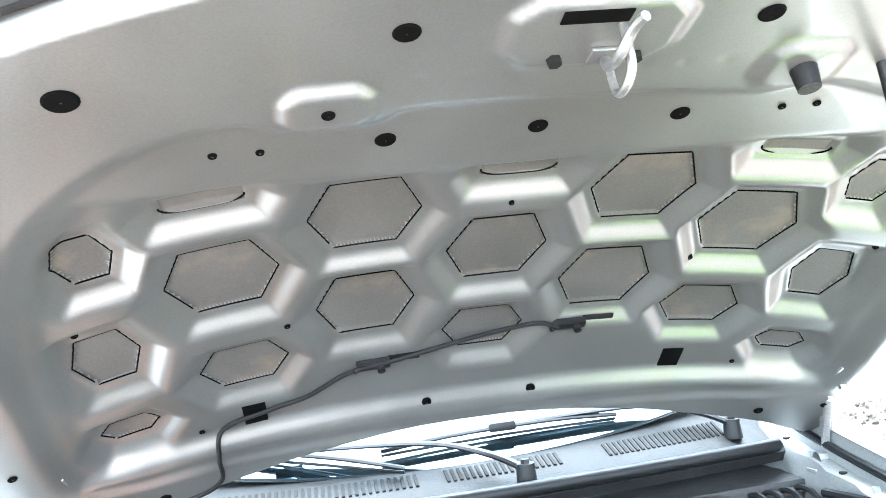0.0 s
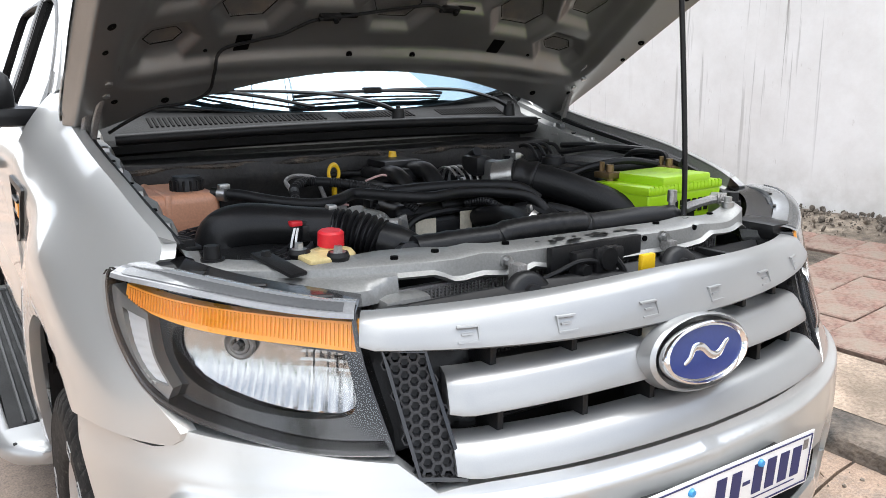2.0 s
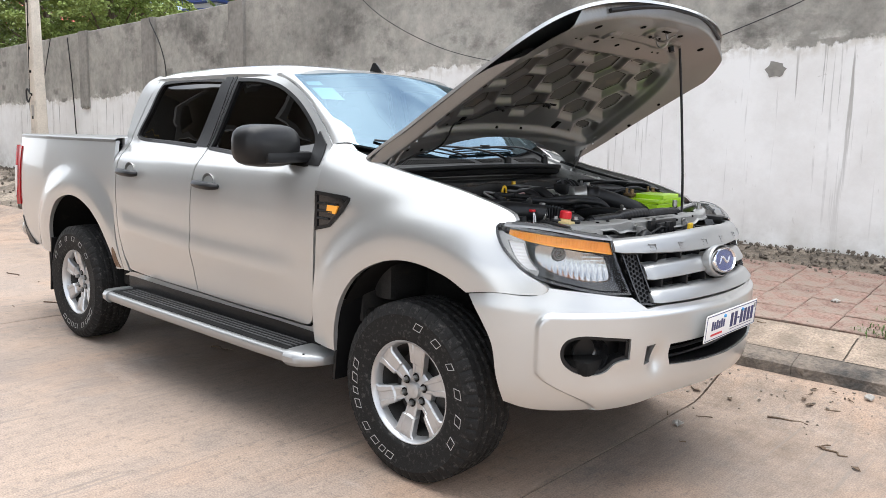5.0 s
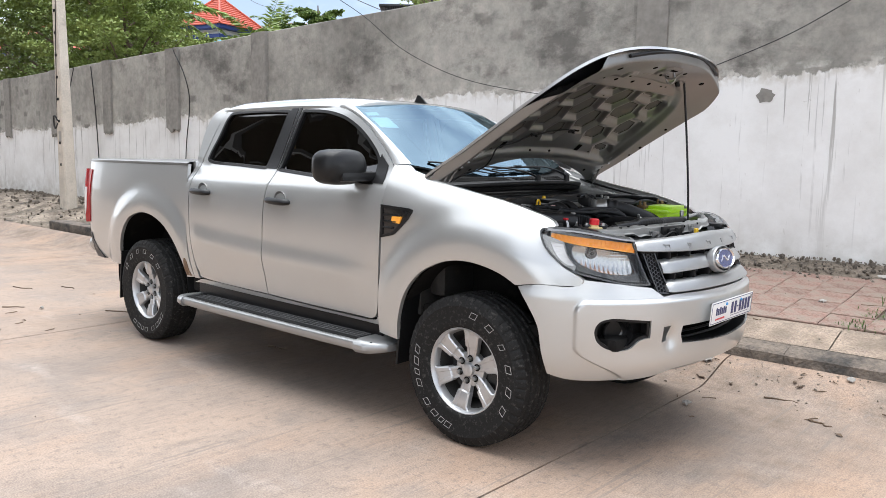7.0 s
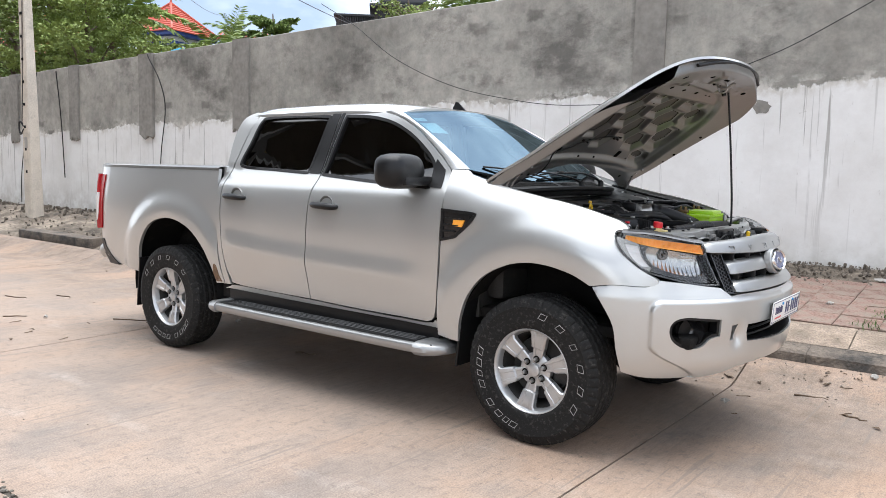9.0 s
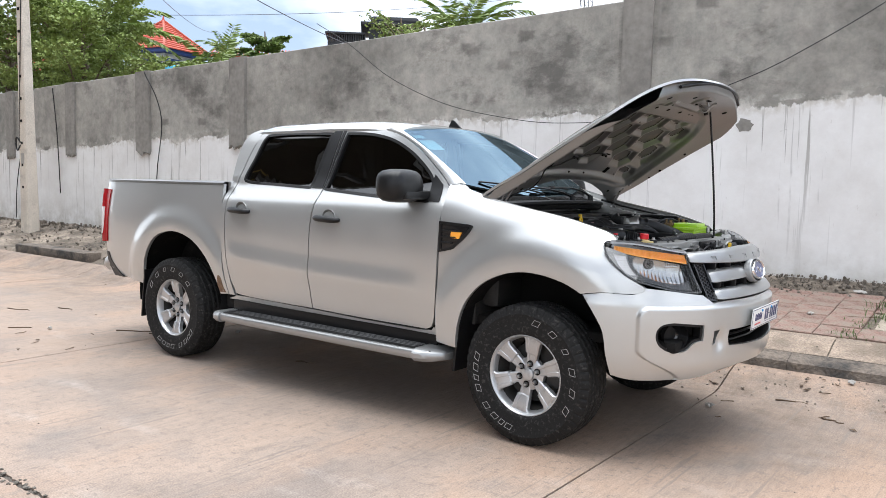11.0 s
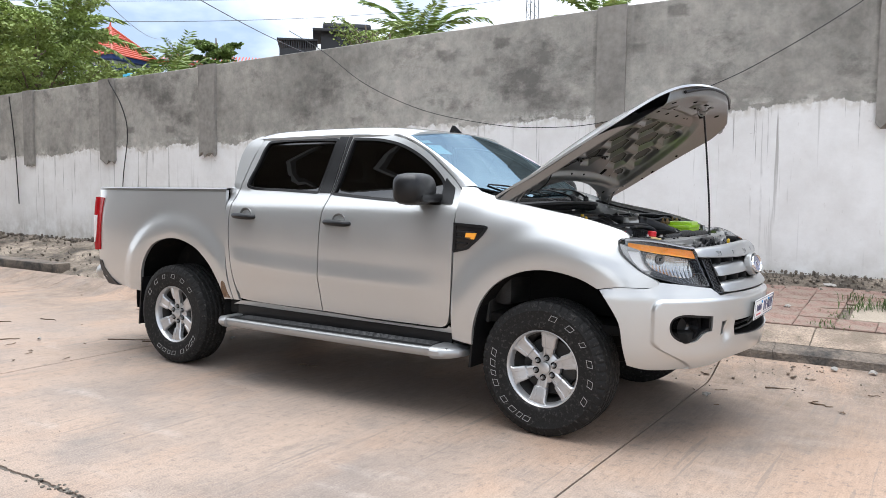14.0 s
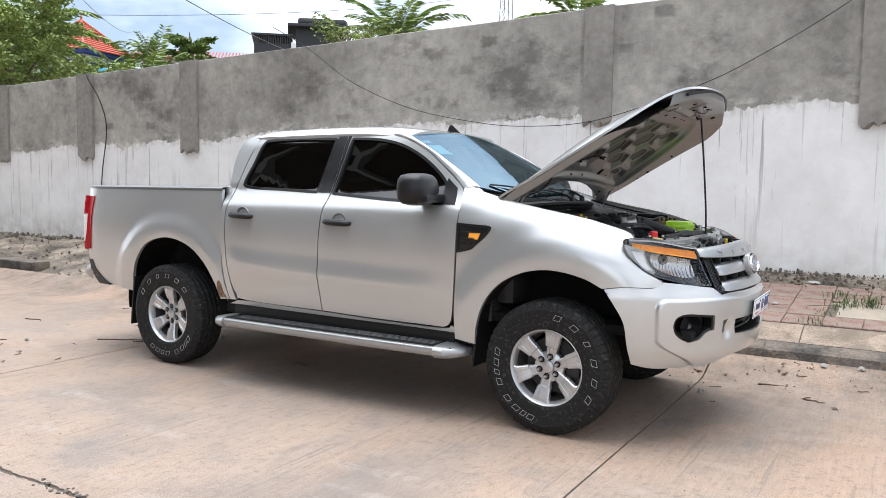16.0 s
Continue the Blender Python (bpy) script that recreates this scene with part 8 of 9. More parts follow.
bay("flow_sensor", PLASTIC, lambda bm: (box(bm, (0.285, -0.465, 1.13), (0.325, -0.435, 1.165), 0.006), box(bm, (0.30, -0.472, 1.155), (0.32, -0.445, 1.172), 0.003)), "")
bay("sensor_plug", RED, lambda bm: box(bm, (0.302, -0.487, 1.163), (0.322, -0.462, 1.174), 0.003), "small red plug")
bay("sensor_wire", WHITE, lambda bm: (tube(bm, [(0.322, -0.48, 1.16), (0.335, -0.492, 1.14), (0.34, -0.50, 1.11)], 0.0025, 6, 5), tube(bm, [(0.324, -0.474, 1.16), (0.338, -0.485, 1.14), (0.344, -0.49, 1.11)], 0.0025, 6, 5)), "")
# power steering bottle
bay("fluid_bottle", CREAM, lambda bm: (lathe(bm, [(0.001, 0.062), (0.020, 0.062), (0.021, 0.050), (0.036, 0.046), (0.042, 0.038), (0.043, 0.0), (0.038, -0.01)], 32, "z"), bmesh.ops.transform(bm, matrix=pose(0.478, -0.474, 1.098) @ Matrix.Diagonal((1.0, 1.1, 1, 1)), verts=bm.verts), box(bm, (0.462, -0.545, 1.136), (0.545, -0.47, 1.146), 0.005)), "yellowed plastic fluid bottle")
bay("fluid_cap", RED, lambda bm: (lathe(bm, [(0.001, 0.030), (0.020, 0.030), (0.0245, 0.026), (0.025, 0.002), (0.022, 0.0)], 24, "z"), bmesh.ops.transform(bm, matrix=pose(0.478, -0.474, 1.152, 0, 4, 0), verts=bm.verts)), "red screw cap")
for x, y in ((0.536, -0.487), (0.473, -0.535)):
    bay("bottle_bolt", STEEL, lambda bm: (cyl(bm, (x, y, 1.152), (x, y, 1.164), 0.009, 0.008, 6), cyl(bm, (x, y, 1.148), (x, y, 1.153), 0.014, 0.014, 20)), "")
    bay("bolt_grommet", RUBBER, lambda bm: lathe(bm, [(0.012, 1.152), (0.018, 1.153), (0.021, 1.145), (0.018, 1.136), (0.012, 1.136)], 20, "z") or bmesh.ops.translate(bm, verts=bm.verts, vec=(x, y, 0)), "")

# engine
bay("engine_block", DULL_STEEL, lambda bm: (box(bm, (-0.34, -0.22, 0.70), (0.12, 0.22, 1.04), 0.04), box(bm, (-0.30, -0.17, 1.0), (0.10, 0.17, 1.09), 0.03)), "grey cast engine block")
bay("cam_cover", PLASTIC, lambda bm: (box(bm, (-0.32, -0.15, 1.09), (0.16, 0.14, 1.15), 0.025, None, 3), box(bm, (-0.22, -0.11, 1.14), (0.06, 0.08, 1.185), 0.03, None, 3)), "black ribbed cam cover")
bay("inlet_manifold", PLASTIC, lambda bm: (box(bm, (-0.18, -0.08, 1.16), (-0.02, 0.09, 1.215), 0.03, None, 3), tube(bm, [(-0.06, -0.06, 1.20), (0.0, -0.06, 1.205), (0.05, -0.05, 1.17), (0.07, -0.05, 1.12)], 0.022, 12, 6), tube(bm, [(-0.06, 0.02, 1.205), (0.0, 0.03, 1.21), (0.05, 0.035, 1.175), (0.07, 0.035, 1.12)], 0.024, 12, 6), box(bm, (-0.17, -0.06, 1.21), (-0.06, 0.06, 1.235), 0.015)), "black moulded manifold")
for k in range(5):
    y = 0.10 + 0.022 * k
    bay("injector_pipe", STEEL, lambda bm: tube(bm, [(-0.06, y, 1.16), (-0.05, y + 0.004, 1.20), (-0.01, y + 0.008, 1.212), (0.03, y + 0.012, 1.19), (0.045, y + 0.012, 1.15)], 0.0042, 6, 6), "bent steel fuel pipe")
bay("timing_cover", PLASTIC, lambda bm: (box(bm, (0.12, -0.15, 0.86), (0.18, 0.14, 1.125), 0.03, None, 3), box(bm, (0.13, -0.14, 0.95), (0.186, 0.12, 1.11), 0.02, None, 2), tube(bm, [(0.182, -0.16, 0.95), (0.188, -0.15, 1.08), (0.183, -0.09, 1.125), (0.18, 0.08, 1.125), (0.18, 0.15, 1.06)], 0.009, 8, 6)), "black timing cover")
bay("cover_label", LABEL, lambda bm: box(bm, (0.1862, -0.115, 1.06), (0.188, -0.057, 1.118), 0.0), "pale paper label")
bay("cover_label", LABEL, lambda bm: box(bm, (0.1862, 0.015, 1.075), (0.188, 0.05, 1.13), 0.0), "pale paper label")
ALU = mat("cast_aluminium", (0.46, 0.45, 0.43), 0.5, 0.6, 0.2, 18, 260, 0.06)
alternator = bay("alternator", ALU, lambda bm: (lathe(bm, [(0.001, 0.05), (0.02, 0.05), (0.05, 0.045), (0.062, 0.03), (0.062, -0.05), (0.05, -0.06)], 32, "x"), bmesh.ops.transform(bm, matrix=pose(0.13, -0.22, 1.088), verts=bm.verts)), "cast alternator")
for k in range(9):
    bay("alternator_fin", ALU, lambda bm: box(bm, (-0.003, -0.055, -0.003), (0.003, 0.055, 0.003), 0.0, pose(0.182, -0.22, 1.088, 20 * k, 0, 0)), "", alternator)
bay("alternator_plug", ALU, lambda bm: cyl(bm, (0.22, -0.235, 1.125), (0.26, -0.20, 1.13), 0.014), "", alternator)
bay("pulley", DULL_STEEL, lambda bm: (lathe(bm, [(0.001, 0.012), (0.05, 0.012), (0.055, 0.006), (0.048, 0.0), (0.055, -0.006), (0.055, -0.012)], 36, "x"), bmesh.ops.transform(bm, matrix=pose(0.24, -0.24, 1.0), verts=bm.verts)), "")
bay("drive_belt", RUBBER, lambda bm: (tube(bm, [(0.325, -0.25, 1.045), (0.325, -0.10, 0.96), (0.325, 0.0, 0.90)], 0.008, 6, 6, None, 2.0), tube(bm, [(0.325, -0.27, 0.98), (0.325, -0.2, 0.90)], 0.008, 6, 6)), "")
bay("metal_strap", STEEL, lambda bm: (box(bm, (-0.005, -0.022, -0.08), (0.005, 0.022, 0.07), 0.006, pose(0.215, -0.165, 1.07, 12, 0, 8)), cyl(bm, (0.21, -0.175, 1.12), (0.23, -0.175, 1.12), 0.012)), "")
for pts, r in (([(0.15, -0.405, 1.150), (0.10, -0.385, 1.185), (0.03, -0.355, 1.200), (-0.01, -0.305, 1.205), (0.04, -0.247, 1.203), (0.12, -0.196, 1.195), (0.20, -0.166, 1.180), (0.22, -0.13, 1.15)], 0.0115), ([(0.20, 0.02, 1.15), (0.24, 0.06, 1.155), (0.29, 0.09, 1.13)], 0.010)):
    bay("corrugated_hose", RUBBER, lambda bm: tube(bm, pts, r, 10, 26, (0.0065, 0.0012)), "corrugated black hose")
for pts, r in (([(0.15, -0.18, 1.185), (0.185, -0.07, 1.192), (0.20, 0.05, 1.190), (0.23, 0.16, 1.180), (0.27, 0.20, 1.15)], 0.0155), ([(0.10, -0.05, 1.155), (0.13, 0.05, 1.172), (0.14, 0.15, 1.175), (0.13, 0.23, 1.17)], 0.016), ([(0.15, -0.02, 1.14), (0.175, 0.10, 1.15), (0.18, 0.20, 1.15), (0.22, 0.26, 1.12)], 0.018), ([(0.20, 0.06, 1.11), (0.30, 0.055, 1.13), (0.40, 0.03, 1.14), (0.50, 0.0, 1.135)], 0.024), ([(0.24, 0.15, 1.12), (0.28, 0.19, 1.125), (0.34, 0.21, 1.10), (0.40, 0.22, 1.08)], 0.022), ([(0.20, -0.30, 1.13), (0.25, -0.27, 1.12), (0.29, -0.23, 1.06), (0.30, -0.22, 0.98)], 0.026), ([(-0.02, 0.20, 1.19), (0.03, 0.26, 1.19), (0.10, 0.30, 1.15)], 0.018), ([(0.28, 0.22, 1.13), (0.33, 0.27, 1.115), (0.38, 0.33, 1.08)], 0.015), ([(0.36, -0.10, 1.10), (0.37, 0.0, 1.115), (0.37, 0.08, 1.10)], 0.008), ([(-0.20, -0.45, 1.08), (-0.12, -0.40, 1.10), (-0.02, -0.36, 1.10), (0.08, -0.38, 1.07)], 0.014), ([(-0.24, 0.25, 1.16), (-0.14, 0.30, 1.20), (-0.04, 0.33, 1.20), (0.06, 0.36, 1.16)], 0.012), ([(-0.30, -0.20, 1.16), (-0.22, -0.12, 1.19), (-0.18, -0.05, 1.19)], 0.009), ([(-0.30, 0.10, 1.17), (-0.24, 0.06, 1.20), (-0.16, 0.08, 1.20)], 0.008)):
    bay("rubber_hose", RUBBER, lambda bm: tube(bm, pts, r, 12, 7), "black rubber hose")
for x, y, z, r in ((0.465, 0.012, 1.143, 0.026), (0.145, 0.055, 1.172, 0.020), (0.10, 0.245, 1.205, 0.05)):
    bay("hose_clip", STEEL, lambda bm: (lathe(bm, [(r, -0.006), (r + 0.0015, -0.006), (r + 0.0015, 0.006), (r, 0.006)], 24, "x"), bmesh.ops.transform(bm, matrix=pose(x, y, z, 0, 30, 35), verts=bm.verts), box(bm, (-0.006, -0.004, 0), (0.006, 0.004, 0.018), 0.002, pose(x, y, z + r * 0.8, 10, 0, 0))), "bright hose clip")
bay("cable_tie", WHITE, lambda bm: (lathe(bm, [(0.021, -0.003), (0.022, 0.0), (0.021, 0.003)], 20, "y"), bmesh.ops.transform(bm, matrix=pose(0.175, 0.055, 1.16), verts=bm.verts), box(bm, (-0.002, -0.002, 0), (0.002, 0.002, 0.02), 0.0, pose(0.19, 0.055, 1.175))), "white cable tie")
# throttle body and large charge pipe
bay("throttle_body", STEEL, lambda bm: (box(bm, (0.05, 0.175, 1.14), (0.115, 0.215, 1.235), 0.012), cyl(bm, (0.10, 0.20, 1.19), (0.15, 0.225, 1.20), 0.046, 0.044, 28)), "metal throttle body")
bay("throttle_motor", PLASTIC, lambda bm: (box(bm, (-0.01, 0.15, 1.19), (0.07, 0.205, 1.245), 0.015), cyl(bm, (0.0, 0.18, 1.24), (0.03, 0.18, 1.255), 0.014)), "black throttle motor")
bay("pipe_clamp", STEEL, lambda bm: (tube(bm, [(0.135, 0.218, 1.198), (0.145, 0.225, 1.199)], 0.047, 24, 2), box(bm, (0.13, 0.215, 1.24), (0.155, 0.235, 1.258), 0.004)), "steel hose clamp")
bay("charge_pipe", RUBBER, lambda bm: tube(bm, [(0.13, 0.215, 1.197), (0.17, 0.245, 1.193), (0.23, 0.30, 1.175), (0.31, 0.37, 1.14), (0.38, 0.425, 1.105), (0.43, 0.455, 1.08)], lambda t: 0.043 - 0.003 * t + 0.004 * math.exp(-((t - 0.12) / 0.04) ** 2), 20, 7), "thick black charge-air pipe")
bay("pipe_tape", PLASTIC, lambda bm: tube(bm, [(0.145, 0.226, 1.196), (0.165, 0.241, 1.194), (0.185, 0.258, 1.188)], lambda t: 0.046 + 0.003 * math.sin(t * 9), 20, 6), "")
# dipstick
bay("dipstick", YELLOW, lambda bm: (lathe(bm, [(0.019 + 0.0055 * math.cos(t), 0.0055 * math.sin(t)) for t in (k * math.pi / 4 for k in range(8))], 24, "x", True), bmesh.ops.transform(bm, matrix=pose(-0.03, -0.225, 1.218) @ Matrix.Diagonal((1, 0.75, 1.15, 1)), verts=bm.verts), cyl(bm, (-0.03, -0.225, 1.16), (-0.03, -0.225, 1.20), 0.007)), "yellow dipstick loop")
bay("oil_cap", YELLOW, lambda bm: cyl(bm, (-0.16, 0.02, 1.235), (-0.16, 0.02, 1.25), 0.012, 0.010, 12), "small yellow cap")
bay("lifting_eye", DULL_STEEL, lambda bm: (tube(bm, [(0.05, -0.363, 1.15), (0.02, -0.362, 1.19), (-0.04, -0.35, 1.207), (-0.085, -0.305, 1.212), (-0.055, -0.268, 1.207), (0.01, -0.28, 1.19), (0.04, -0.28, 1.16)], 0.0055, 8, 6), box(bm, (0.06, -0.31, 1.12), (0.10, -0.25, 1.16), 0.01)), "grey lifting loop")
for x, y, z in ((0.09, -0.31, 1.15), (0.12, -0.20, 1.155), (0.06, -0.12, 1.17), (-0.08, -0.16, 1.17), (0.02, 0.12, 1.18)):
    bay("connector", PLASTIC, lambda bm: (box(bm, (x - 0.018, y - 0.012, z - 0.01), (x + 0.018, y + 0.012, z + 0.014), 0.004), cyl(bm, (x + 0.015, y, z), (x + 0.035, y, z), 0.006)), "")
for pts in ([(-0.04, -0.13, 1.19), (-0.02, -0.09, 1.205), (0.0, -0.06, 1.195)], [(0.10, -0.32, 1.16), (0.13, -0.30, 1.17), (0.12, -0.26, 1.16)]):
    bay("signal_wire", LITTER_PINK, lambda bm: tube(bm, pts, 0.003, 6, 6), "")


# ---- pole, cables, rubble, greenery and roofs behind the wall ----
POLE = mat("pole_concrete", (0.62, 0.555, 0.47), 0.9, 0, 0.18, 3, 50, 0.2, 0, (0.16, 0.14, 0.12), 0.25)
CABLE = mat("cable_black", (0.015, 0.015, 0.016), 0.6, 0, 0.2, 20, 90, 0.0)
GREY_CABLE = mat("cable_grey", (0.10, 0.10, 0.11), 0.6, 0, 0.2, 20, 90, 0.0)
pole = group("utility_pole", "tapered grey concrete utility pole beside the wall", "utility pole", (-13.30, 2.83, 0.36))
bm = bmesh.new()
rows = []
for k in range(22):
    z = -0.1 + 0.42 * k
    w, d = 0.150 - 0.0052 * k * 0.9, 0.12 - 0.004 * k * 0.9
    x = -0.032 * z
    rows.append([bm.verts.new((x + a * w, c * d, z)) for a, c in ((-1, -0.8), (-0.8, -1), (0.8, -1), (1, -0.8), (1, 0.8), (0.8, 1), (-0.8, 1), (-1, 0.8))])
for a, c in zip(rows, rows[1:]):
    for k in range(8):
        bm.faces.new((a[k], a[(k + 1) % 8], c[(k + 1) % 8], c[k]))
bm.faces.new(rows[-1])
part("shaft", bm, POLE, pole)
for k in range(9):
    z = 0.75 + 0.42 * k
    # dark block in the shaft, coloured as the shade inside a hole
    part("step_hole", made(lambda bm: box(bm, (-0.032 * z - 0.03, -0.123 + 0.0045 * z, z), (-0.032 * z + 0.03, -0.06, z + 0.05), 0.006)), DARK, pole)
part("pole_wire", made(lambda bm: (tube(bm, [(-0.15, -0.03, 6.0), (-0.22, -0.05, 3.5), (-0.13, -0.08, 1.6), (-0.20, -0.05, 0.5), (-0.12, -0.02, 0.0)], 0.012, 6, 8), tube(bm, [(-0.11, -0.1, 1.62), (-0.20, -0.13, 1.72), (-0.26, -0.12, 1.60), (-0.20, -0.12, 1.48), (-0.11, -0.1, 1.58)], 0.016, 6, 6), tube(bm, [(0.0, -0.08, 5.0), (-0.10, -0.1, 2.8), (-0.14, -0.1, 1.65)], 0.010, 6, 8))), CABLE, pole, "coiled black cable")
part("paper_notice", made(lambda bm: box(bm, (-0.08, -0.113, 1.22), (0.03, -0.109, 1.42))), LITTER, pole, "torn pale notice")


def cable(pts, r, material=CABLE, label="thin black cable hanging along the wall"):
    bm = bmesh.new()
    tube(bm, pts, r, 6, 8)
    return tagged(part("cable", bm, material), label, "cable")


cable([(-6.6, 3.9, 3.75), (-5.836, 3.82, 3.36), (-5.067, 3.8, 2.86), (-4.117, 3.8, 2.463), (-3.163, 3.8, 2.25), (-2.37, 3.8, 2.165), (-1.434, 3.8, 2.217), (-0.296, 3.8, 2.557), (0.377, 3.8, 2.867), (1.087, 3.8, 3.279), (1.9, 3.8, 3.85), (2.6, 3.9, 4.4)], 0.0048)
cable([(-11.02, 3.9, 3.33), (-10.99, 3.83, 3.27), (-10.62, 3.82, 2.82), (-10.47, 3.83, 2.32), (-10.66, 3.86, 1.53), (-10.75, 3.86, 0.50)], 0.010)
cable([(-15.2, 3.85, 3.2), (-15.6, 3.85, 2.4), (-16.0, 3.85, 1.2), (-16.1, 3.86, 0.4)], 0.010)
cable([(-14.4, 3.86, 3.18), (-14.2, 3.84, 2.2), (-14.1, 3.84, 1.0)], 0.012)
rngc = random.Random(3)
for a, c, sag in (((-13.6, 2.8, 7.4), (-38, 46, 11), 1.0), ((-13.6, 2.8, 7.1), (-2, 60, 14), 1.4), ((-70, 30, 17), (10, 62, 17.5), 1.2), ((-13.6, 2.8, 7.7), (-70, 50, 17), 1.0), ((-30, 60, 19), (-34, 10, 8), 1.0), ((-13.6, 2.8, 8.2), (12, 2.0, 8.4), 0.5), ((-13.6, 2.8, 7.9), (12, 1.6, 8.1), 0.6), ((-13.6, 2.8, 7.6), (12, 1.2, 7.8), 0.55), ((-13.6, 2.8, 7.3), (12, 0.9, 7.5), 0.6), ((-13.6, 2.8, 8.0), (12, 0.2, 8.0), 0.7)):
    a, c = Vector(a), Vector(c)
    pts = [a.lerp(c, t) - Vector((0, 0, sag * 4 * t * (1 - t))) for t in (0, 0.15, 0.3, 0.45, 0.6, 0.75, 0.9, 1)]
    cable(pts, 0.005 if (a - c).length < 40 else 0.016, GREY_CABLE, "overhead wire strung from the utility pole")


def stone(bm, p, r, g):
    k = g.randint(5, 7)
    q = Matrix.Translation(p) @ Euler((g.uniform(0, 3), g.uniform(0, 3), g.uniform(0, 3))).to_matrix().to_4x4() @ Matrix.Diagonal((r, r * g.uniform(0.5, 0.95), r * g.uniform(0.35, 0.7), 1))
    v = [bm.verts.new(q @ Vector((math.cos(2 * math.pi * i / k) * g.uniform(0.7, 1.1), math.sin(2 * math.pi * i / k) * g.uniform(0.7, 1.1), h))) for h in (-0.5, 0.5) for i in range(k)]
    t0, t1 = bm.verts.new(q @ Vector((0, 0, -0.9))), bm.verts.new(q @ Vector((0.1, 0, 0.95)))
    for i in range(k):
        j = (i + 1) % k
        bm.faces.new((v[i], v[j], v[k + j], v[k + i]))
        bm.faces.new((v[j], v[i], t0))
        bm.faces.new((v[k + i], v[k + j], t1))


def land(x, y):
    if y > 1.62 and x > -4.7:
        return walk_z(x, y)
    if x <= -4.7 and y > 1.25:
        return 0.045 + 0.33 * smooth_step(1.25, 3.6, y) + 0.06 * noise.noise((x * 1.1, y * 1.6, 0))
    return road_z(y)


g = random.Random(21)
bm = bmesh.new()
for k in range(3600):
    x = g.uniform(-4.6, 6.0)
    y = 3.88 - abs(g.gauss(0, 0.24))
    if y < 3.1:
        continue
    r = 0.005 + 0.024 * g.random() ** 4
    stone(bm, (x, y, land(x, y) + r * 0.2 + 0.05 * max(0, (y - 3.55)) * g.random()), r, g)
for k in range(3600):
    x = g.uniform(-26, -4.6)
    y = g.uniform(1.5, 3.88) if g.random() < 0.7 else 3.85 - abs(g.gauss(0, 0.2))
    r = 0.006 + 0.034 * g.random() ** 4
    stone(bm, (x, y, land(x, y) + r * 0.1), r, g)
for k in range(240):
    x, y = g.uniform(-22, -4.9), 3.85 - abs(g.gauss(0, 0.55))
    if y > 1.5:
        r = 0.02 + 0.05 * g.random() ** 3
        stone(bm, (x, y, land(x, y) + r * 0.1), r, g)
tagged(part("rubble", bm, STONE, None, "", False), "loose grey rubble and stones along the wall foot", "rubble", "", "stuff")
bm = bmesh.new()
for k in range(700):
    x, y = g.uniform(-3.5, 3.4), 1.47 - abs(g.gauss(0, 0.30))
    r = 0.003 + 0.010 * g.random() ** 3
    stone(bm, (x, y, land(x, y) + r * 0.2), r, g)
for k in range(420):
    x, y = g.uniform(-5.5, 3.5), g.uniform(-3.0, 1.4)
    r = 0.002 + 0.004 * g.random() ** 2
    stone(bm, (x, y, land(x, y) + r * 0.2), r, g)
for k in range(500):
    x, y = g.uniform(-0.5, 4.5), g.uniform(1.66, 3.4)
    r = 0.003 + 0.010 * g.random() ** 3
    stone(bm, (x, y, land(x, y) + r * 0.3), r, g)
tagged(part("grit", bm, STONE, None, "", False), "grit and small stones gathered by the kerb", "grit", "", "stuff")

# twigs, leaves and scraps, each lying by itself
for k in range(70):
    if k < 34:
        x, y = g.uniform(0.2, 2.6), 1.44 - abs(g.gauss(0, 0.35))
    elif k < 54:
        x, y = g.uniform(-7.5, -3.6), g.uniform(-1.6, 1.0)
    else:
        x, y = g.uniform(0.2, 3.5), g.uniform(1.8, 3.4)
    ln = g.uniform(0.03, 0.11) if g.random() < 0.8 else g.uniform(0.15, 0.35)
    t = g.uniform(0, 6.3)
    z = land(x, y) + 0.006
    d = Vector((math.cos(t), math.sin(t), 0))
    bm = bmesh.new()
    if k % 3:
        tube(bm, [Vector((x, y, z)) + d * ln * q + Vector((0, 0, 0.006 * g.random())) for q in (-0.5, -0.1, 0.2, 0.5)], lambda q: 0.004 - 0.002 * q, 5, 3)
        tagged(part("twig", bm, TWIG), "dry brown twig lying on the ground", "twig", "ground litter")
    else:
        s = d.cross(Vector((0, 0, 1))) * 0.15 * min(ln, 0.09)
        c = Vector((x, y, z))
        l0 = min(ln, 0.09) * 0.32
        vs = [bm.verts.new(q) for q in (c - d * l0, c + s + Vector((0, 0, 0.008)), c + d * l0, c - s + Vector((0, 0, 0.006)))]
        vs2 = [bm.verts.new(q.co - Vector((0, 0, 0.002))) for q in vs]
        bm.faces.new(vs)
        bm.faces.new(vs2[::-1])
        for i in range(4):
            bm.faces.new((vs[i], vs2[i], vs2[(i + 1) % 4], vs[(i + 1) % 4]))
        tagged(part("fallen_leaf", bm, TWIG), "curled brown fallen leaf", "leaf", "ground litter")
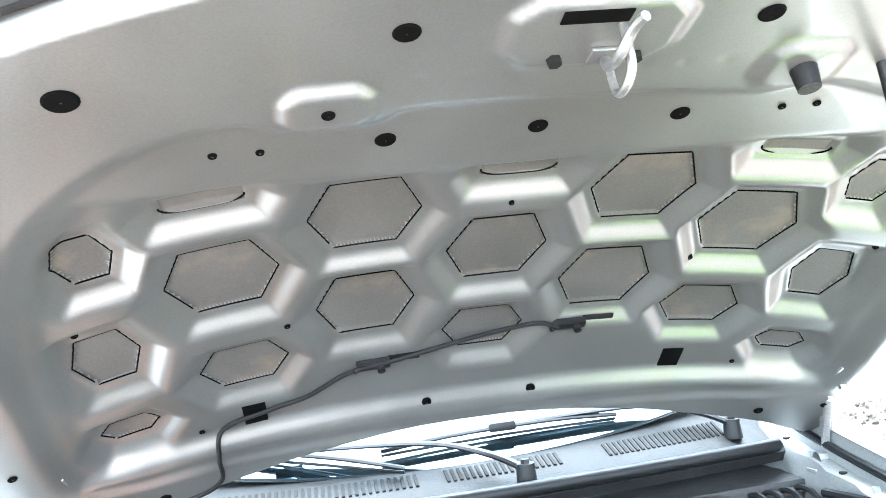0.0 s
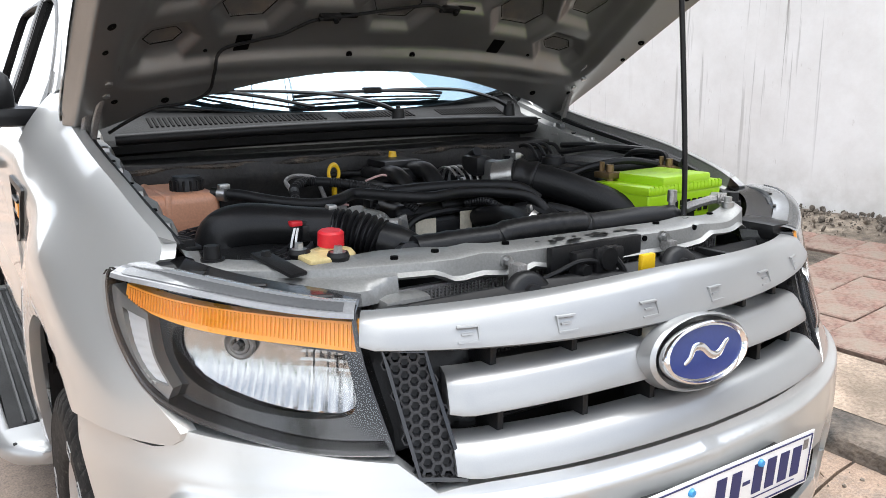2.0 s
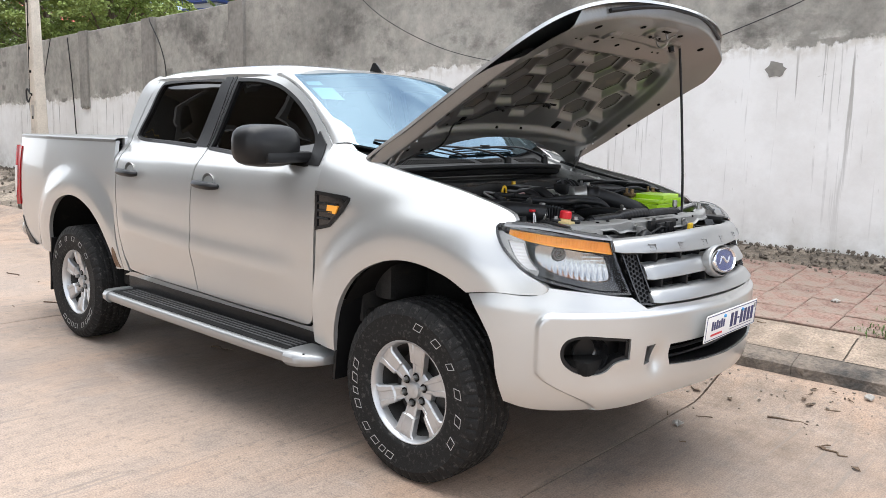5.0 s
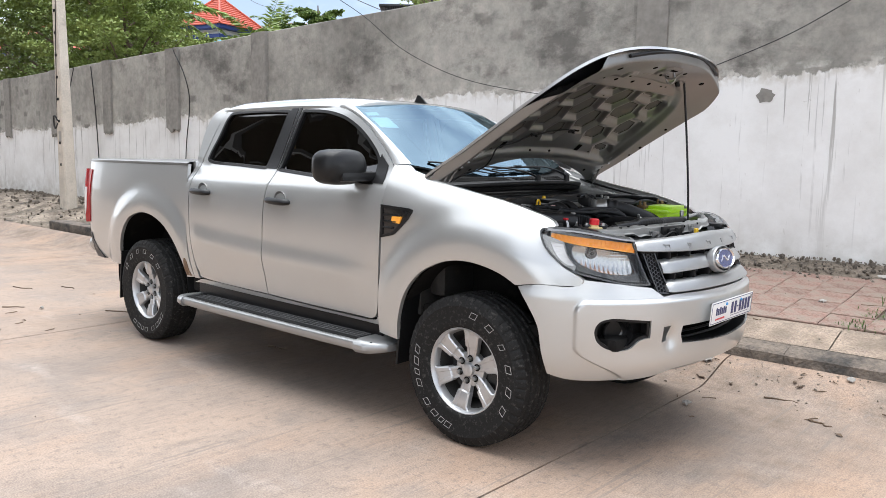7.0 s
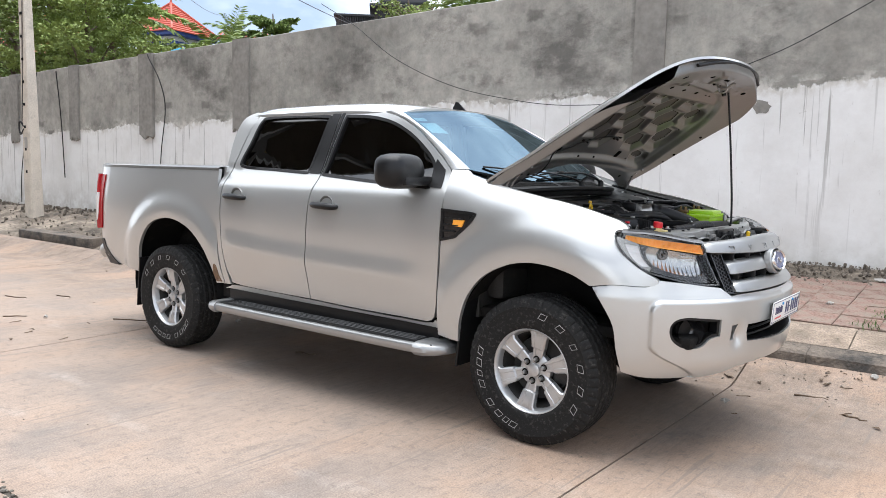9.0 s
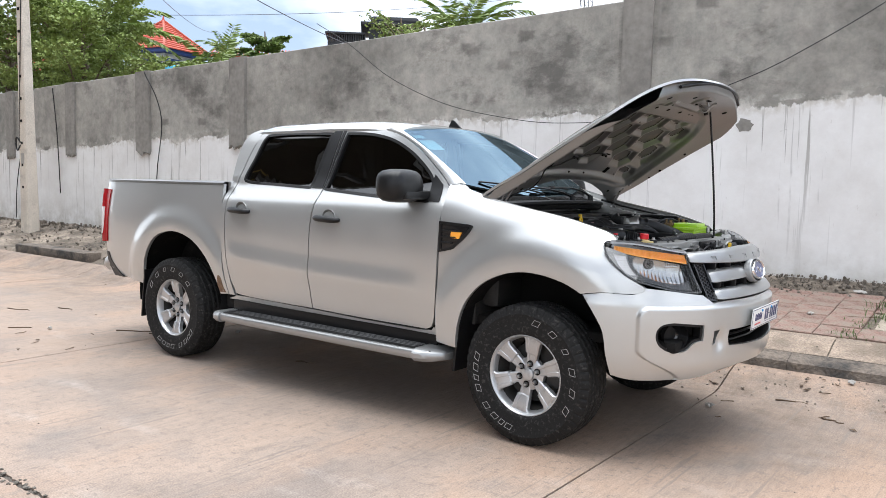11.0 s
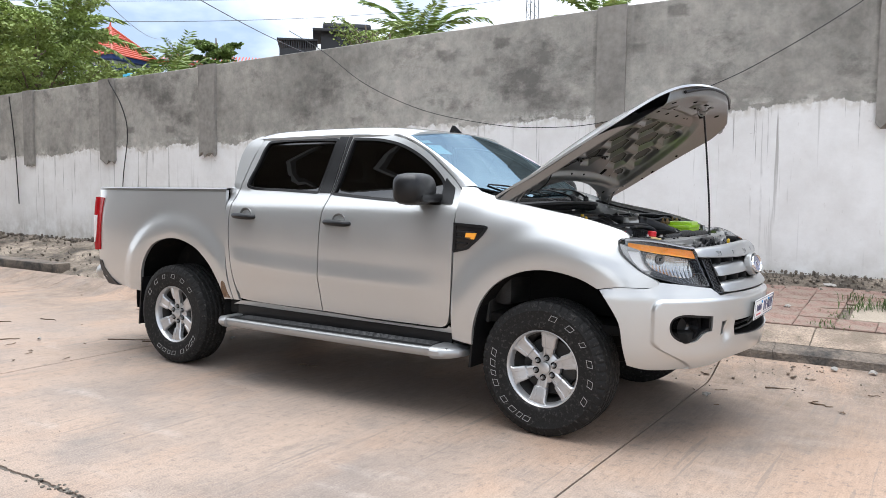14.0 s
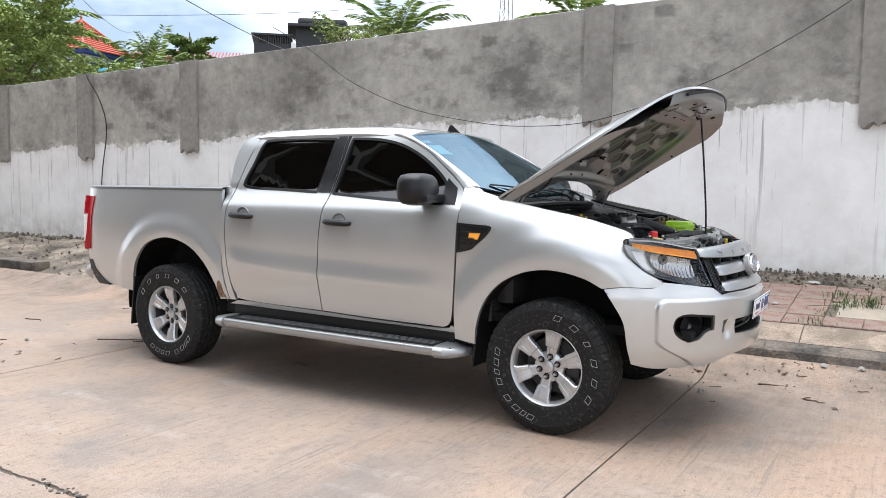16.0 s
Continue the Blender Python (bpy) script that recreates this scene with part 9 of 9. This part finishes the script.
for x, y, r in ((-3.596, 0.049, 0.03), (-4.95, -1.0, 0.025), (0.554, 0.576, 0.03), (0.35, 1.33, 0.05), (0.95, 3.55, 0.06), (1.65, 3.3, 0.05), (0.72, 2.6, 0.03), (1.25, 1.40, 0.03), (1.5, 1.42, 0.03)):
    bm = bmesh.new()
    vs = [bm.verts.new((x + r * math.cos(2 * math.pi * i / 14) * g.uniform(0.7, 1.15), y + 0.7 * r * math.sin(2 * math.pi * i / 14) * g.uniform(0.7, 1.15), land(x, y) + g.uniform(0.006, 0.03))) for i in range(14)]
    c = bm.verts.new((x, y, land(x, y) + 0.035))
    for i in range(14):
        bm.faces.new((vs[i], vs[(i + 1) % 14], c))
    ext = bmesh.ops.extrude_face_region(bm, geom=bm.faces[:])
    bmesh.ops.translate(bm, verts=[q for q in ext["geom"] if isinstance(q, bmesh.types.BMVert)], vec=(0, 0, -0.006))
    tagged(part("litter_scrap", bm, LITTER, None, "", False), "crumpled pale scrap lying on the ground", "litter", "ground litter")

for x, y, ln, t in ((-4.30, -0.52, 0.42, 0.55), (-4.05, -0.42, 0.26, 0.65), (-5.9, -0.35, 0.24, 0.1), (-5.2, -1.15, 0.20, 0.9), (-6.2, -0.7, 0.3, 0.35), (-2.30, -0.33, 0.16, 0.3), (0.95, 1.05, 0.2, 0.2), (1.25, 0.8, 0.14, -0.4)):
    d = Vector((math.cos(t), math.sin(t), 0))
    bm = bmesh.new()
    tube(bm, [Vector((x, y, land(x, y) + 0.005)) + d * ln * q + Vector((-d.y, d.x, 0)) * g.uniform(-0.02, 0.02) for q in (-0.5, -0.2, 0.1, 0.3, 0.5)], lambda q: 0.006 - 0.003 * q, 5, 4)
    tagged(part("twig", bm, TWIG), "dark brown twig lying on the road", "twig", "ground litter")

# weeds in the joints
for cx, cy, n, h in ((1.10, 2.06, 40, 0.07), (1.14, 2.40, 34, 0.06), (1.30, 2.72, 60, 0.12), (1.48, 2.78, 70, 0.17), (1.24, 3.05, 36, 0.11), (1.9, 2.0, 20, 0.04)):
    bm = bmesh.new()
    for k in range(n):
        x, y = cx + g.gauss(0, 0.06), cy + g.gauss(0, 0.06)
        t, ln = g.uniform(0, 6.3), h * g.uniform(0.4, 1.0)
        d = Vector((math.cos(t), math.sin(t), 0))
        w = d.cross(Vector((0, 0, 1))) * 0.0018
        p = Vector((x, y, land(x, y) + 0.002))
        q = p + Vector((0, 0, ln * 0.6)) + d * ln * 0.2
        e = p + Vector((0, 0, ln * 0.8)) + d * ln * 0.6
        vs = [bm.verts.new(c) for c in (p - w, p + w, q + w * 1.6, q - w * 1.6, e)]
        bm.faces.new((vs[0], vs[1], vs[2], vs[3]))
        bm.faces.new((vs[3], vs[2], vs[4]))
        for m in range(2):
            c = p.lerp(q, 0.4 + 0.4 * m)
            t2 = g.uniform(0, 6.3)
            d2 = Vector((math.cos(t2), math.sin(t2), 0.3)) * 0.014
            w2 = d2.cross(Vector((0, 0, 1))).normalized() * 0.004
            vs = [bm.verts.new(k2) for k2 in (c, c + d2 * 0.5 + w2, c + d2, c + d2 * 0.5 - w2)]
            bm.faces.new(vs)
    tagged(part("weed", bm, GRASS, None, "", False), "small green weeds growing from a pavement joint", "weed", "weeds", "stuff")

# ---- trees and roofs beyond the wall ----
BARK = mat("bark", (0.16, 0.12, 0.09), 0.9, 0, 0.3, 8, 60, 0.3)
LEAF_A = mat("fine_leaf", (0.21, 0.27, 0.075), 0.6, 0, 0.35, 1.2, 12, 0.0, 0, (0.16, 0.20, 0.03), 0.25, 0.3, 0.4)
LEAF_B = mat("dark_leaf", (0.15, 0.21, 0.055), 0.6, 0, 0.3, 1.5, 12, 0.0, 0, (0.14, 0.18, 0.03), 0.2, 0.3, 0.35)
LEAF_P = mat("palm_leaf", (0.17, 0.24, 0.05), 0.5, 0, 0.3, 2, 14, 0.0, 0, (0.24, 0.24, 0.05), 0.3, 0.4, 0.3)


def leaf(bm, p, d, size, g, wide=0.42):
    u = Vector((g.gauss(0, 1), g.gauss(0, 1), g.gauss(0, 1)))
    w = d.cross(u)
    if w.length < 1e-3:
        return
    w = w.normalized() * size * wide
    vs = [bm.verts.new(q) for q in (p, p + d * size * 0.5 + w, p + d * size, p + d * size * 0.5 - w)]
    bm.faces.new(vs)


def branching_tree(base, height, spread, seed, leaves, size, material, label, layers=True, flat=0.35):
    """A trunk that forks into long limbs; leaves sit in sprays along the outer limbs."""
    g = random.Random(seed)
    tree = group("tree", label, "tree", base, "trees behind the wall")
    wood, crown = bmesh.new(), bmesh.new()
    fork = height * 0.42
    tube(wood, [(0, 0, 0), (0.1, 0.05, fork * 0.5), (0.0, 0.1, fork), (0.1, 0.0, height * 0.75), (0.0, 0, height * 0.95)], lambda t: 0.02 * height * (1 - 0.85 * t), 8, 5)
    tips = []
    for k in range(26):
        a = 2.4 * k + g.uniform(-0.3, 0.3)
        z0 = fork + (height - fork) * (k / 26) * 0.9
        ln = spread * (1.0 - 0.55 * (k / 26) ** 1.5) * g.uniform(0.7, 1.1)
        p0 = Vector((0, 0, z0 - 0.2))
        p3 = Vector((math.cos(a) * ln, math.sin(a) * ln, z0 + ln * flat * g.uniform(0.4, 1.2)))
        mid = p0.lerp(p3, 0.5) + Vector((0, 0, ln * 0.10))
        tube(wood, [p0, mid, p3], lambda t: 0.006 * height * (1 - 0.8 * t), 5, 4)
        for t in [0.25 + 0.75 * j / 11 for j in range(12)]:
            c = p0.lerp(mid, t * 2) if t < 0.5 else mid.lerp(p3, t * 2 - 1)
            for s in (-1, 1):
                side = Vector((-math.sin(a) * s, math.cos(a) * s, g.uniform(-0.1, 0.25))) + Vector((math.cos(a), math.sin(a), 0)) * 0.5
                tips.append((c, side.normalized(), spread * 0.34 * g.uniform(0.4, 1.1) * (1.15 - 0.5 * t)))
    per = max(1, leaves // len(tips))
    for c, d, ln in tips:
        for k in range(per):
            t = g.random()
            p = c + d * ln * t + Vector((g.gauss(0, 0.05), g.gauss(0, 0.05), g.gauss(0, 0.03) - 0.12 * ln * t * t)) * (spread / 3)
            dd = (d + Vector((g.gauss(0, 0.7), g.gauss(0, 0.7), g.gauss(0, 0.35)))).normalized()
            leaf(crown, p, dd, size * g.uniform(0.6, 1.3), g)
    part("trunk", wood, BARK, tree)
    part("crown", crown, material, tree, "", False)
    return tree


def palm(base, height, frond, seed, n=24):
    g = random.Random(seed)
    tree = group("palm_tree", "coconut palm with drooping green fronds behind the wall", "palm tree", base, "palms behind the wall")
    wood = bmesh.new()
    tube(wood, [(0, 0, 0), (0.1, 0, height * 0.5), (0.0, 0.05, height)], lambda t: 0.16 - 0.05 * t, 10, 6)
    part("trunk", wood, BARK, tree)
    for k in range(n):
        a = 2.399 * k + g.uniform(-0.2, 0.2)
        el = 1.25 - 1.35 * k / n + g.uniform(-0.1, 0.1)
        ln = frond * g.uniform(0.8, 1.1)
        bm = bmesh.new()
        d = Vector((math.cos(a) * math.cos(el), math.sin(a) * math.cos(el), math.sin(el)))
        p = Vector((0, 0, height))
        path = [p.copy()]
        for j in range(14):
            p = p + d * ln / 14
            d = (d + Vector((0, 0, -0.085))).normalized()
            path.append(p.copy())
        tube(bm, path, lambda t: 0.022 * (1 - 0.8 * t), 4, 1)
        for j in range(1, 14):
            for q in (0.0, 0.33, 0.66):
                c = path[j].lerp(path[j + 1 if j < 14 else j], q)
                ax = (path[j] - path[j - 1]).normalized()
                side = ax.cross(Vector((0, 0, 1))).normalized()
                for s in (-1, 1):
                    dd = (side * s + ax * 0.75 + Vector((0, 0, -0.35 + g.uniform(-0.2, 0.15)))).normalized()
                    leaf(bm, c, dd, ln * 0.23 * (1 - 0.6 * abs(j / 14 - 0.4)) * g.uniform(0.8, 1.1), g, 0.085)
        part("frond", bm, LEAF_P, tree, "", False)
    return tree


branching_tree((-18.0, 6.5, 0), 6.0, 2.75, 5, 36000, 0.085, LEAF_A, "feathery fine-leaved green tree overhanging the wall", True, 0.62)
branching_tree((-21.9, 6.4, 0), 6.4, 3.3, 9, 28000, 0.095, LEAF_A, "feathery green tree with layered branches", True, 0.4)
branching_tree((-27.0, 8.6, 0), 7.0, 4.0, 12, 12000, 0.11, LEAF_B, "dense green tree behind the wall")
branching_tree((-33.0, 9.0, 0), 7.0, 4.5, 14, 8000, 0.14, LEAF_B, "dense green tree further along the wall")
branching_tree((-32.1, 24.6, 0), 9.9, 2.3, 15, 24000, 0.17, LEAF_B, "round dark-green tree behind the wall", True, 0.15)
branching_tree((-8.75, 8.4, 0), 5.1, 1.05, 17, 4600, 0.055, LEAF_A, "thin light-green shrub showing above the wall", True, 0.8)
branching_tree((-7.95, 8.2, 0), 4.8, 1.0, 18, 3600, 0.055, LEAF_A, "thin light-green shrub showing above the wall", True, 0.5)
palm((-34.2, 23.7, 0), 8.1, 1.9, 31)
palm((-14.7, 18.9, 0), 6.6, 2.6, 32)
palm((-21.4, 9.1, 0), 5.6, 2.6, 34)
palm((-7.7, 19.2, 0), 6.5, 2.4, 33)
palm((-19.4, 11.9, 0), 4.4, 1.9, 36)
palm((-29.6, 13.0, 0), 5.2, 2.4, 35)

ROOF = mat("red_roof_tile", (0.50, 0.085, 0.045), 0.55, 0, 0.14, 2, 30, 0.08, 0, (0.26, 0.05, 0.035), 0.2)
HOUSE_WALL = mat("house_white", (0.72, 0.72, 0.70), 0.8, 0, 0.06, 2, 30, 0.02)
HOUSE_BLUE = mat("house_blue", (0.03, 0.06, 0.22), 0.6, 0, 0.1, 2, 30, 0.02)
SKYBLUE = mat("sky_blue_trim", (0.10, 0.50, 0.72), 0.6, 0, 0.1, 2, 30, 0.02)
DARK_METAL = mat("dark_sheet_metal", (0.035, 0.036, 0.04), 0.6, 0.2, 0.2, 2, 30, 0.02)


def hip_house(place, size, eave, apex, turn, label):
    house = group("house", label, "house", place, "houses behind the wall")
    house.rotation_euler = (0, 0, radians(turn))
    w, d = size
    part("wall", made(lambda bm: box(bm, (-w, -d, 0), (w, d, eave))), HOUSE_WALL, house, "", False)
    for s, c in ((1, (0, -d)), (-1, (0, d))):
        for x in (-w * 0.5, w * 0.5):
            part("window", made(lambda bm: box(bm, (x - 0.5, c[1] - 0.04, eave - 1.9), (x + 0.5, c[1] + 0.04, eave - 0.7))), DARK_METAL, house, "", False)
    part("fascia", made(lambda bm: (box(bm, (-w - 0.45, -d - 0.45, eave - 0.05), (w + 0.45, d + 0.45, eave + 0.18), 0.03), box(bm, (-w - 0.12, -d - 0.12, eave - 0.5), (w + 0.12, d + 0.12, eave - 0.3), 0.02))), HOUSE_BLUE, house, "dark blue fascia board", False)
    bm = bmesh.new()
    e = 0.55
    n = 14
    top = Vector((0, 0, apex))
    for k in range(4):
        c0 = [Vector((-w - e, -d - e, eave + 0.15)), Vector((w + e, -d - e, eave + 0.15)), Vector((w + e, d + e, eave + 0.15)), Vector((-w - e, d + e, eave + 0.15))]
        a, b2 = c0[k], c0[(k + 1) % 4]
        for i in range(n):
            t0, t1 = i / n, (i + 1) / n
            lift = Vector((0, 0, 0.06))
            q = [a.lerp(top, t0) + lift, b2.lerp(top, t0) + lift, b2.lerp(top, t1), a.lerp(top, t1)]
            vs = [bm.verts.new(p) for p in q]
            if (q[2] - q[3]).length > 1e-4:
                bm.faces.new(vs)
            else:
                bm.faces.new(vs[:3])
            lo = [bm.verts.new(q[0] - lift), bm.verts.new(q[1] - lift)]
            bm.faces.new((lo[0], lo[1], vs[1], vs[0]))
    bmesh.ops.remove_doubles(bm, verts=bm.verts, dist=0.0005)
    part("roof", bm, ROOF, house, "steep red tiled roof", False)
    bm = bmesh.new()
    for x, y in ((-w - e, -d - e), (w + e, -d - e), (w + e, d + e), (-w - e, d + e)):
        tube(bm, [(x, y, eave + 0.2), (0, 0, apex + 0.03)], 0.07, 6, 4)
    tube(bm, [(0, 0, apex), (0, 0, apex + 0.35)], lambda t: 0.08 * (1 - t) + 0.01, 6, 3)
    part("roof_ridge", bm, ROOF, house)
    return house


hip_house((-37.34, 21.8, 0), (1.3, 1.3), 8.05, 10.0, 12, "white house with a steep red tiled roof")
part("porch_roof", made(lambda bm: box(bm, (-32.0, 17.0, 6.2), (-29.9, 19.2, 6.5), 0.05), lambda bm: box(bm, (-31.8, 17.2, 0.0), (-30.1, 19.0, 6.2))), SKYBLUE, None, "", False)
tagged(bpy.data.objects["porch_roof"], "sky-blue edged porch beside the house", "porch")
hip_house((-46.0, 18.5, 0), (4.0, 4.0), 6.6, 10.3, 30, "white house with a red roof half hidden by trees")
far = group("low_house", "low building with a red metal roof", "house", (-36.6, 28.6, 0.35), "houses behind the wall")
far.rotation_euler = (0, 0, radians(42))
part("wall", made(lambda bm: box(bm, (-3, 0.3, -0.35), (3.3, 3, 8.5))), HOUSE_WALL, far, "", False)
far_roof = part("roof", made(lambda bm: box(bm, (-3.4, 0.0, 8.5), (3.4, 1.6, 8.65))), ROOF, far, "red ribbed metal roof", False)
rib = part("roof_rib", made(lambda bm: tube(bm, [(-3.4, -0.2, 8.6), (-3.4, 1.6, 9.25)], 0.045, 5, 2)), ROOF, far_roof)
for k in range(1, 34):
    again(rib, Matrix.Translation((0.2 * k, 0, 0)), far_roof)
shop = group("dark_building", "dark metal building with a stepped roof and slatted sides", "building", (-31.0, 32.1, 0.3))
shop.rotation_euler = (0, 0, radians(42))
part("wall", made(lambda bm: box(bm, (-2.7, 0, -0.75), (2.8, 4, 9.55))), DARK_METAL, shop, "", False)
part("roof", made(lambda bm: box(bm, (-2.85, -0.15, 10.0), (-0.4, 4, 10.14), 0.03)), DARK_METAL, shop, "", False)
part("upper_wall", made(lambda bm: box(bm, (-0.2, 0.2, 9.5), (2.7, 4, 10.6))), DARK_METAL, shop, "", False)
part("upper_roof", made(lambda bm: (box(bm, (-0.7, -0.35, 10.6), (3.1, 4.3, 10.78), 0.04), box(bm, (-0.1, 0.2, 10.78), (2.9, 4.0, 11.25), 0.2))), DARK_METAL, shop, "", False)
for k in range(17):
    part("slat", made(lambda bm: box(bm, (-2.7 + 0.14 * k, -0.02, 9.5), (-2.64 + 0.14 * k, 0.06, 10.02))), DARK_METAL, shop, "", False)
part("white_post", made(lambda bm: box(bm, (-0.5, -0.4, 8.9), (-0.2, -0.1, 9.6), 0.03)), HOUSE_WALL, shop, "", False)
mast = group("radio_mast", "thin lattice radio mast far away", "mast", (-76, 149, 0))
for s in ((-1, -1), (1, -1), (1, 1), (-1, 1)):
    part("leg", made(lambda bm: tube(bm, [(s[0] * 1.7, s[1] * 1.7, 0), (s[0] * 0.9, s[1] * 0.9, 44)], 0.10, 5, 2)), GREY_CABLE, mast)
bm = bmesh.new()
for k in range(22):
    z = 2 * k
    r0, r1 = 1.7 - 0.8 * z / 44, 1.7 - 0.8 * (z + 2) / 44
    for a, c in (((-1, -1), (1, -1)), ((1, -1), (1, 1)), ((1, 1), (-1, 1)), ((-1, 1), (-1, -1))):
        tube(bm, [(a[0] * r0, a[1] * r0, z), (c[0] * r1, c[1] * r1, z + 2)], 0.06, 4, 1)
part("lattice", bm, GREY_CABLE, mast)

# across the road, seen only in reflections: an open-fronted shed and trees
SHED = mat("shed_sheet", (0.12, 0.115, 0.105), 0.7, 0, 0.2, 0.6, 20, 0.05)
STRAW = mat("yellow_steel", (0.36, 0.27, 0.08), 0.6, 0, 0.15, 3, 30, 0.02)
shed = group("shed", "tall open-fronted dark shed with yellow steel roof trusses", "shed", (-13.5, -12.5, 0))
part("back_wall", made(lambda bm: box(bm, (-21, -9, 0), (9, -8.8, 14.6))), SHED, shed, "", False)
for x in (-21, 9):
    part("side_wall", made(lambda bm: box(bm, (x - 0.1, -9, 0), (x + 0.1, 0.6, 14.6))), SHED, shed, "", False)
part("roof", made(lambda bm: box(bm, (-21.6, -9.2, 14.8), (9.6, 1.2, 15.0))), SHED, shed, "", False)
for k in range(8):
    x = -20.8 + 4.23 * k
    part("post", made(lambda bm: box(bm, (x - 0.12, 0.6, 0), (x + 0.12, 0.85, 14.8))), SHED, shed, "", False)
    part("truss", made(lambda bm: (tube(bm, [(x, -8.8, 11.0), (x, 0.8, 11.0)], 0.08, 5, 2), [tube(bm, [(x, -8.6 + 1.55 * j, 11.0 if j % 2 else 12.3), (x, -8.6 + 1.55 * (j + 1), 12.3 if j % 2 else 11.0)], 0.06, 5, 1) for j in range(6)])), STRAW, shed)
for x, y, h, s in ((12, -24, 7, 41), (20, -18, 6.5, 42), (27, -8, 7, 43), (-34, -20, 8, 44)):
    branching_tree((x, y, 0), h, 3.6, s, 3500, 0.22, LEAF_B, "green tree across the road")

# ---- pavers, each a piece of the pavement ----
pav = group("paving", "worn red square pavers, dusty and uneven", "paving", (0, 0, 0), "", "structure")
g = random.Random(77)
P = 0.302


def paver_bm(size_x, size_y):
    bm = bmesh.new()
    b = 0.006
    lo = [(-size_x, -size_y), (size_x, -size_y), (size_x, size_y), (-size_x, size_y)]
    r0 = [bm.verts.new((x, y, -0.03)) for x, y in lo]
    r1 = [bm.verts.new((x, y, -0.005)) for x, y in lo]
    r2 = [bm.verts.new((x - math.copysign(b, x), y - math.copysign(b, y), 0.0)) for x, y in lo]
    for a, c in ((r0, r1), (r1, r2)):
        for i in range(4):
            j = (i + 1) % 4
            bm.faces.new((a[i], a[j], c[j], c[i]))
    bm.faces.new(r2)
    return bm


first = part("paver", paver_bm(P / 2 - 0.0025, P / 2 - 0.0025), PAVER, pav, "", False)
count = 0
first_used = False
for i in range(-15, 20):
    for j in range(5):
        x, y = P * i + 0.1, 2.02 + P * (j + 0.5)
        if 1.20 < x < 6.2 and j in (1, 2) and (x - 1.2) % 2.4 < 2.2:
            continue
        if g.random() < 0.05 and x < 0:
            continue
        m = Matrix.Translation((x, y, walk_z(x, y) + 0.008 + g.uniform(-0.004, 0.006))) @ Euler((math.atan(0.105) + g.uniform(-0.012, 0.012), g.uniform(-0.012, 0.012), g.uniform(-0.015, 0.015))).to_matrix().to_4x4()
        if not first_used:
            first.matrix_basis = m
            first_used = True
        else:
            again(first, m, pav)
COVER = mat("yellowish_cover_slab", (0.36, 0.305, 0.24), 0.9, 0, 0.2, 4, 60, 0.25, 0, (0.30, 0.25, 0.19), 0.35)
for k in range(2):
    x0 = 1.22 + 2.4 * k
    bm = bmesh.new()
    box(bm, (-1.08, -0.29, -0.05), (1.08, 0.29, 0.0), 0.012)
    o = part("cover_slab", bm, COVER, pav, "pale concrete drain cover")
    o.matrix_basis = Matrix.Translation((x0 + 1.1, 2.02 + P * 2, walk_z(x0 + 1.1, 2.02 + 2 * P) + 0.012)) @ Euler((math.atan(0.105), 0, 0.004)).to_matrix().to_4x4()
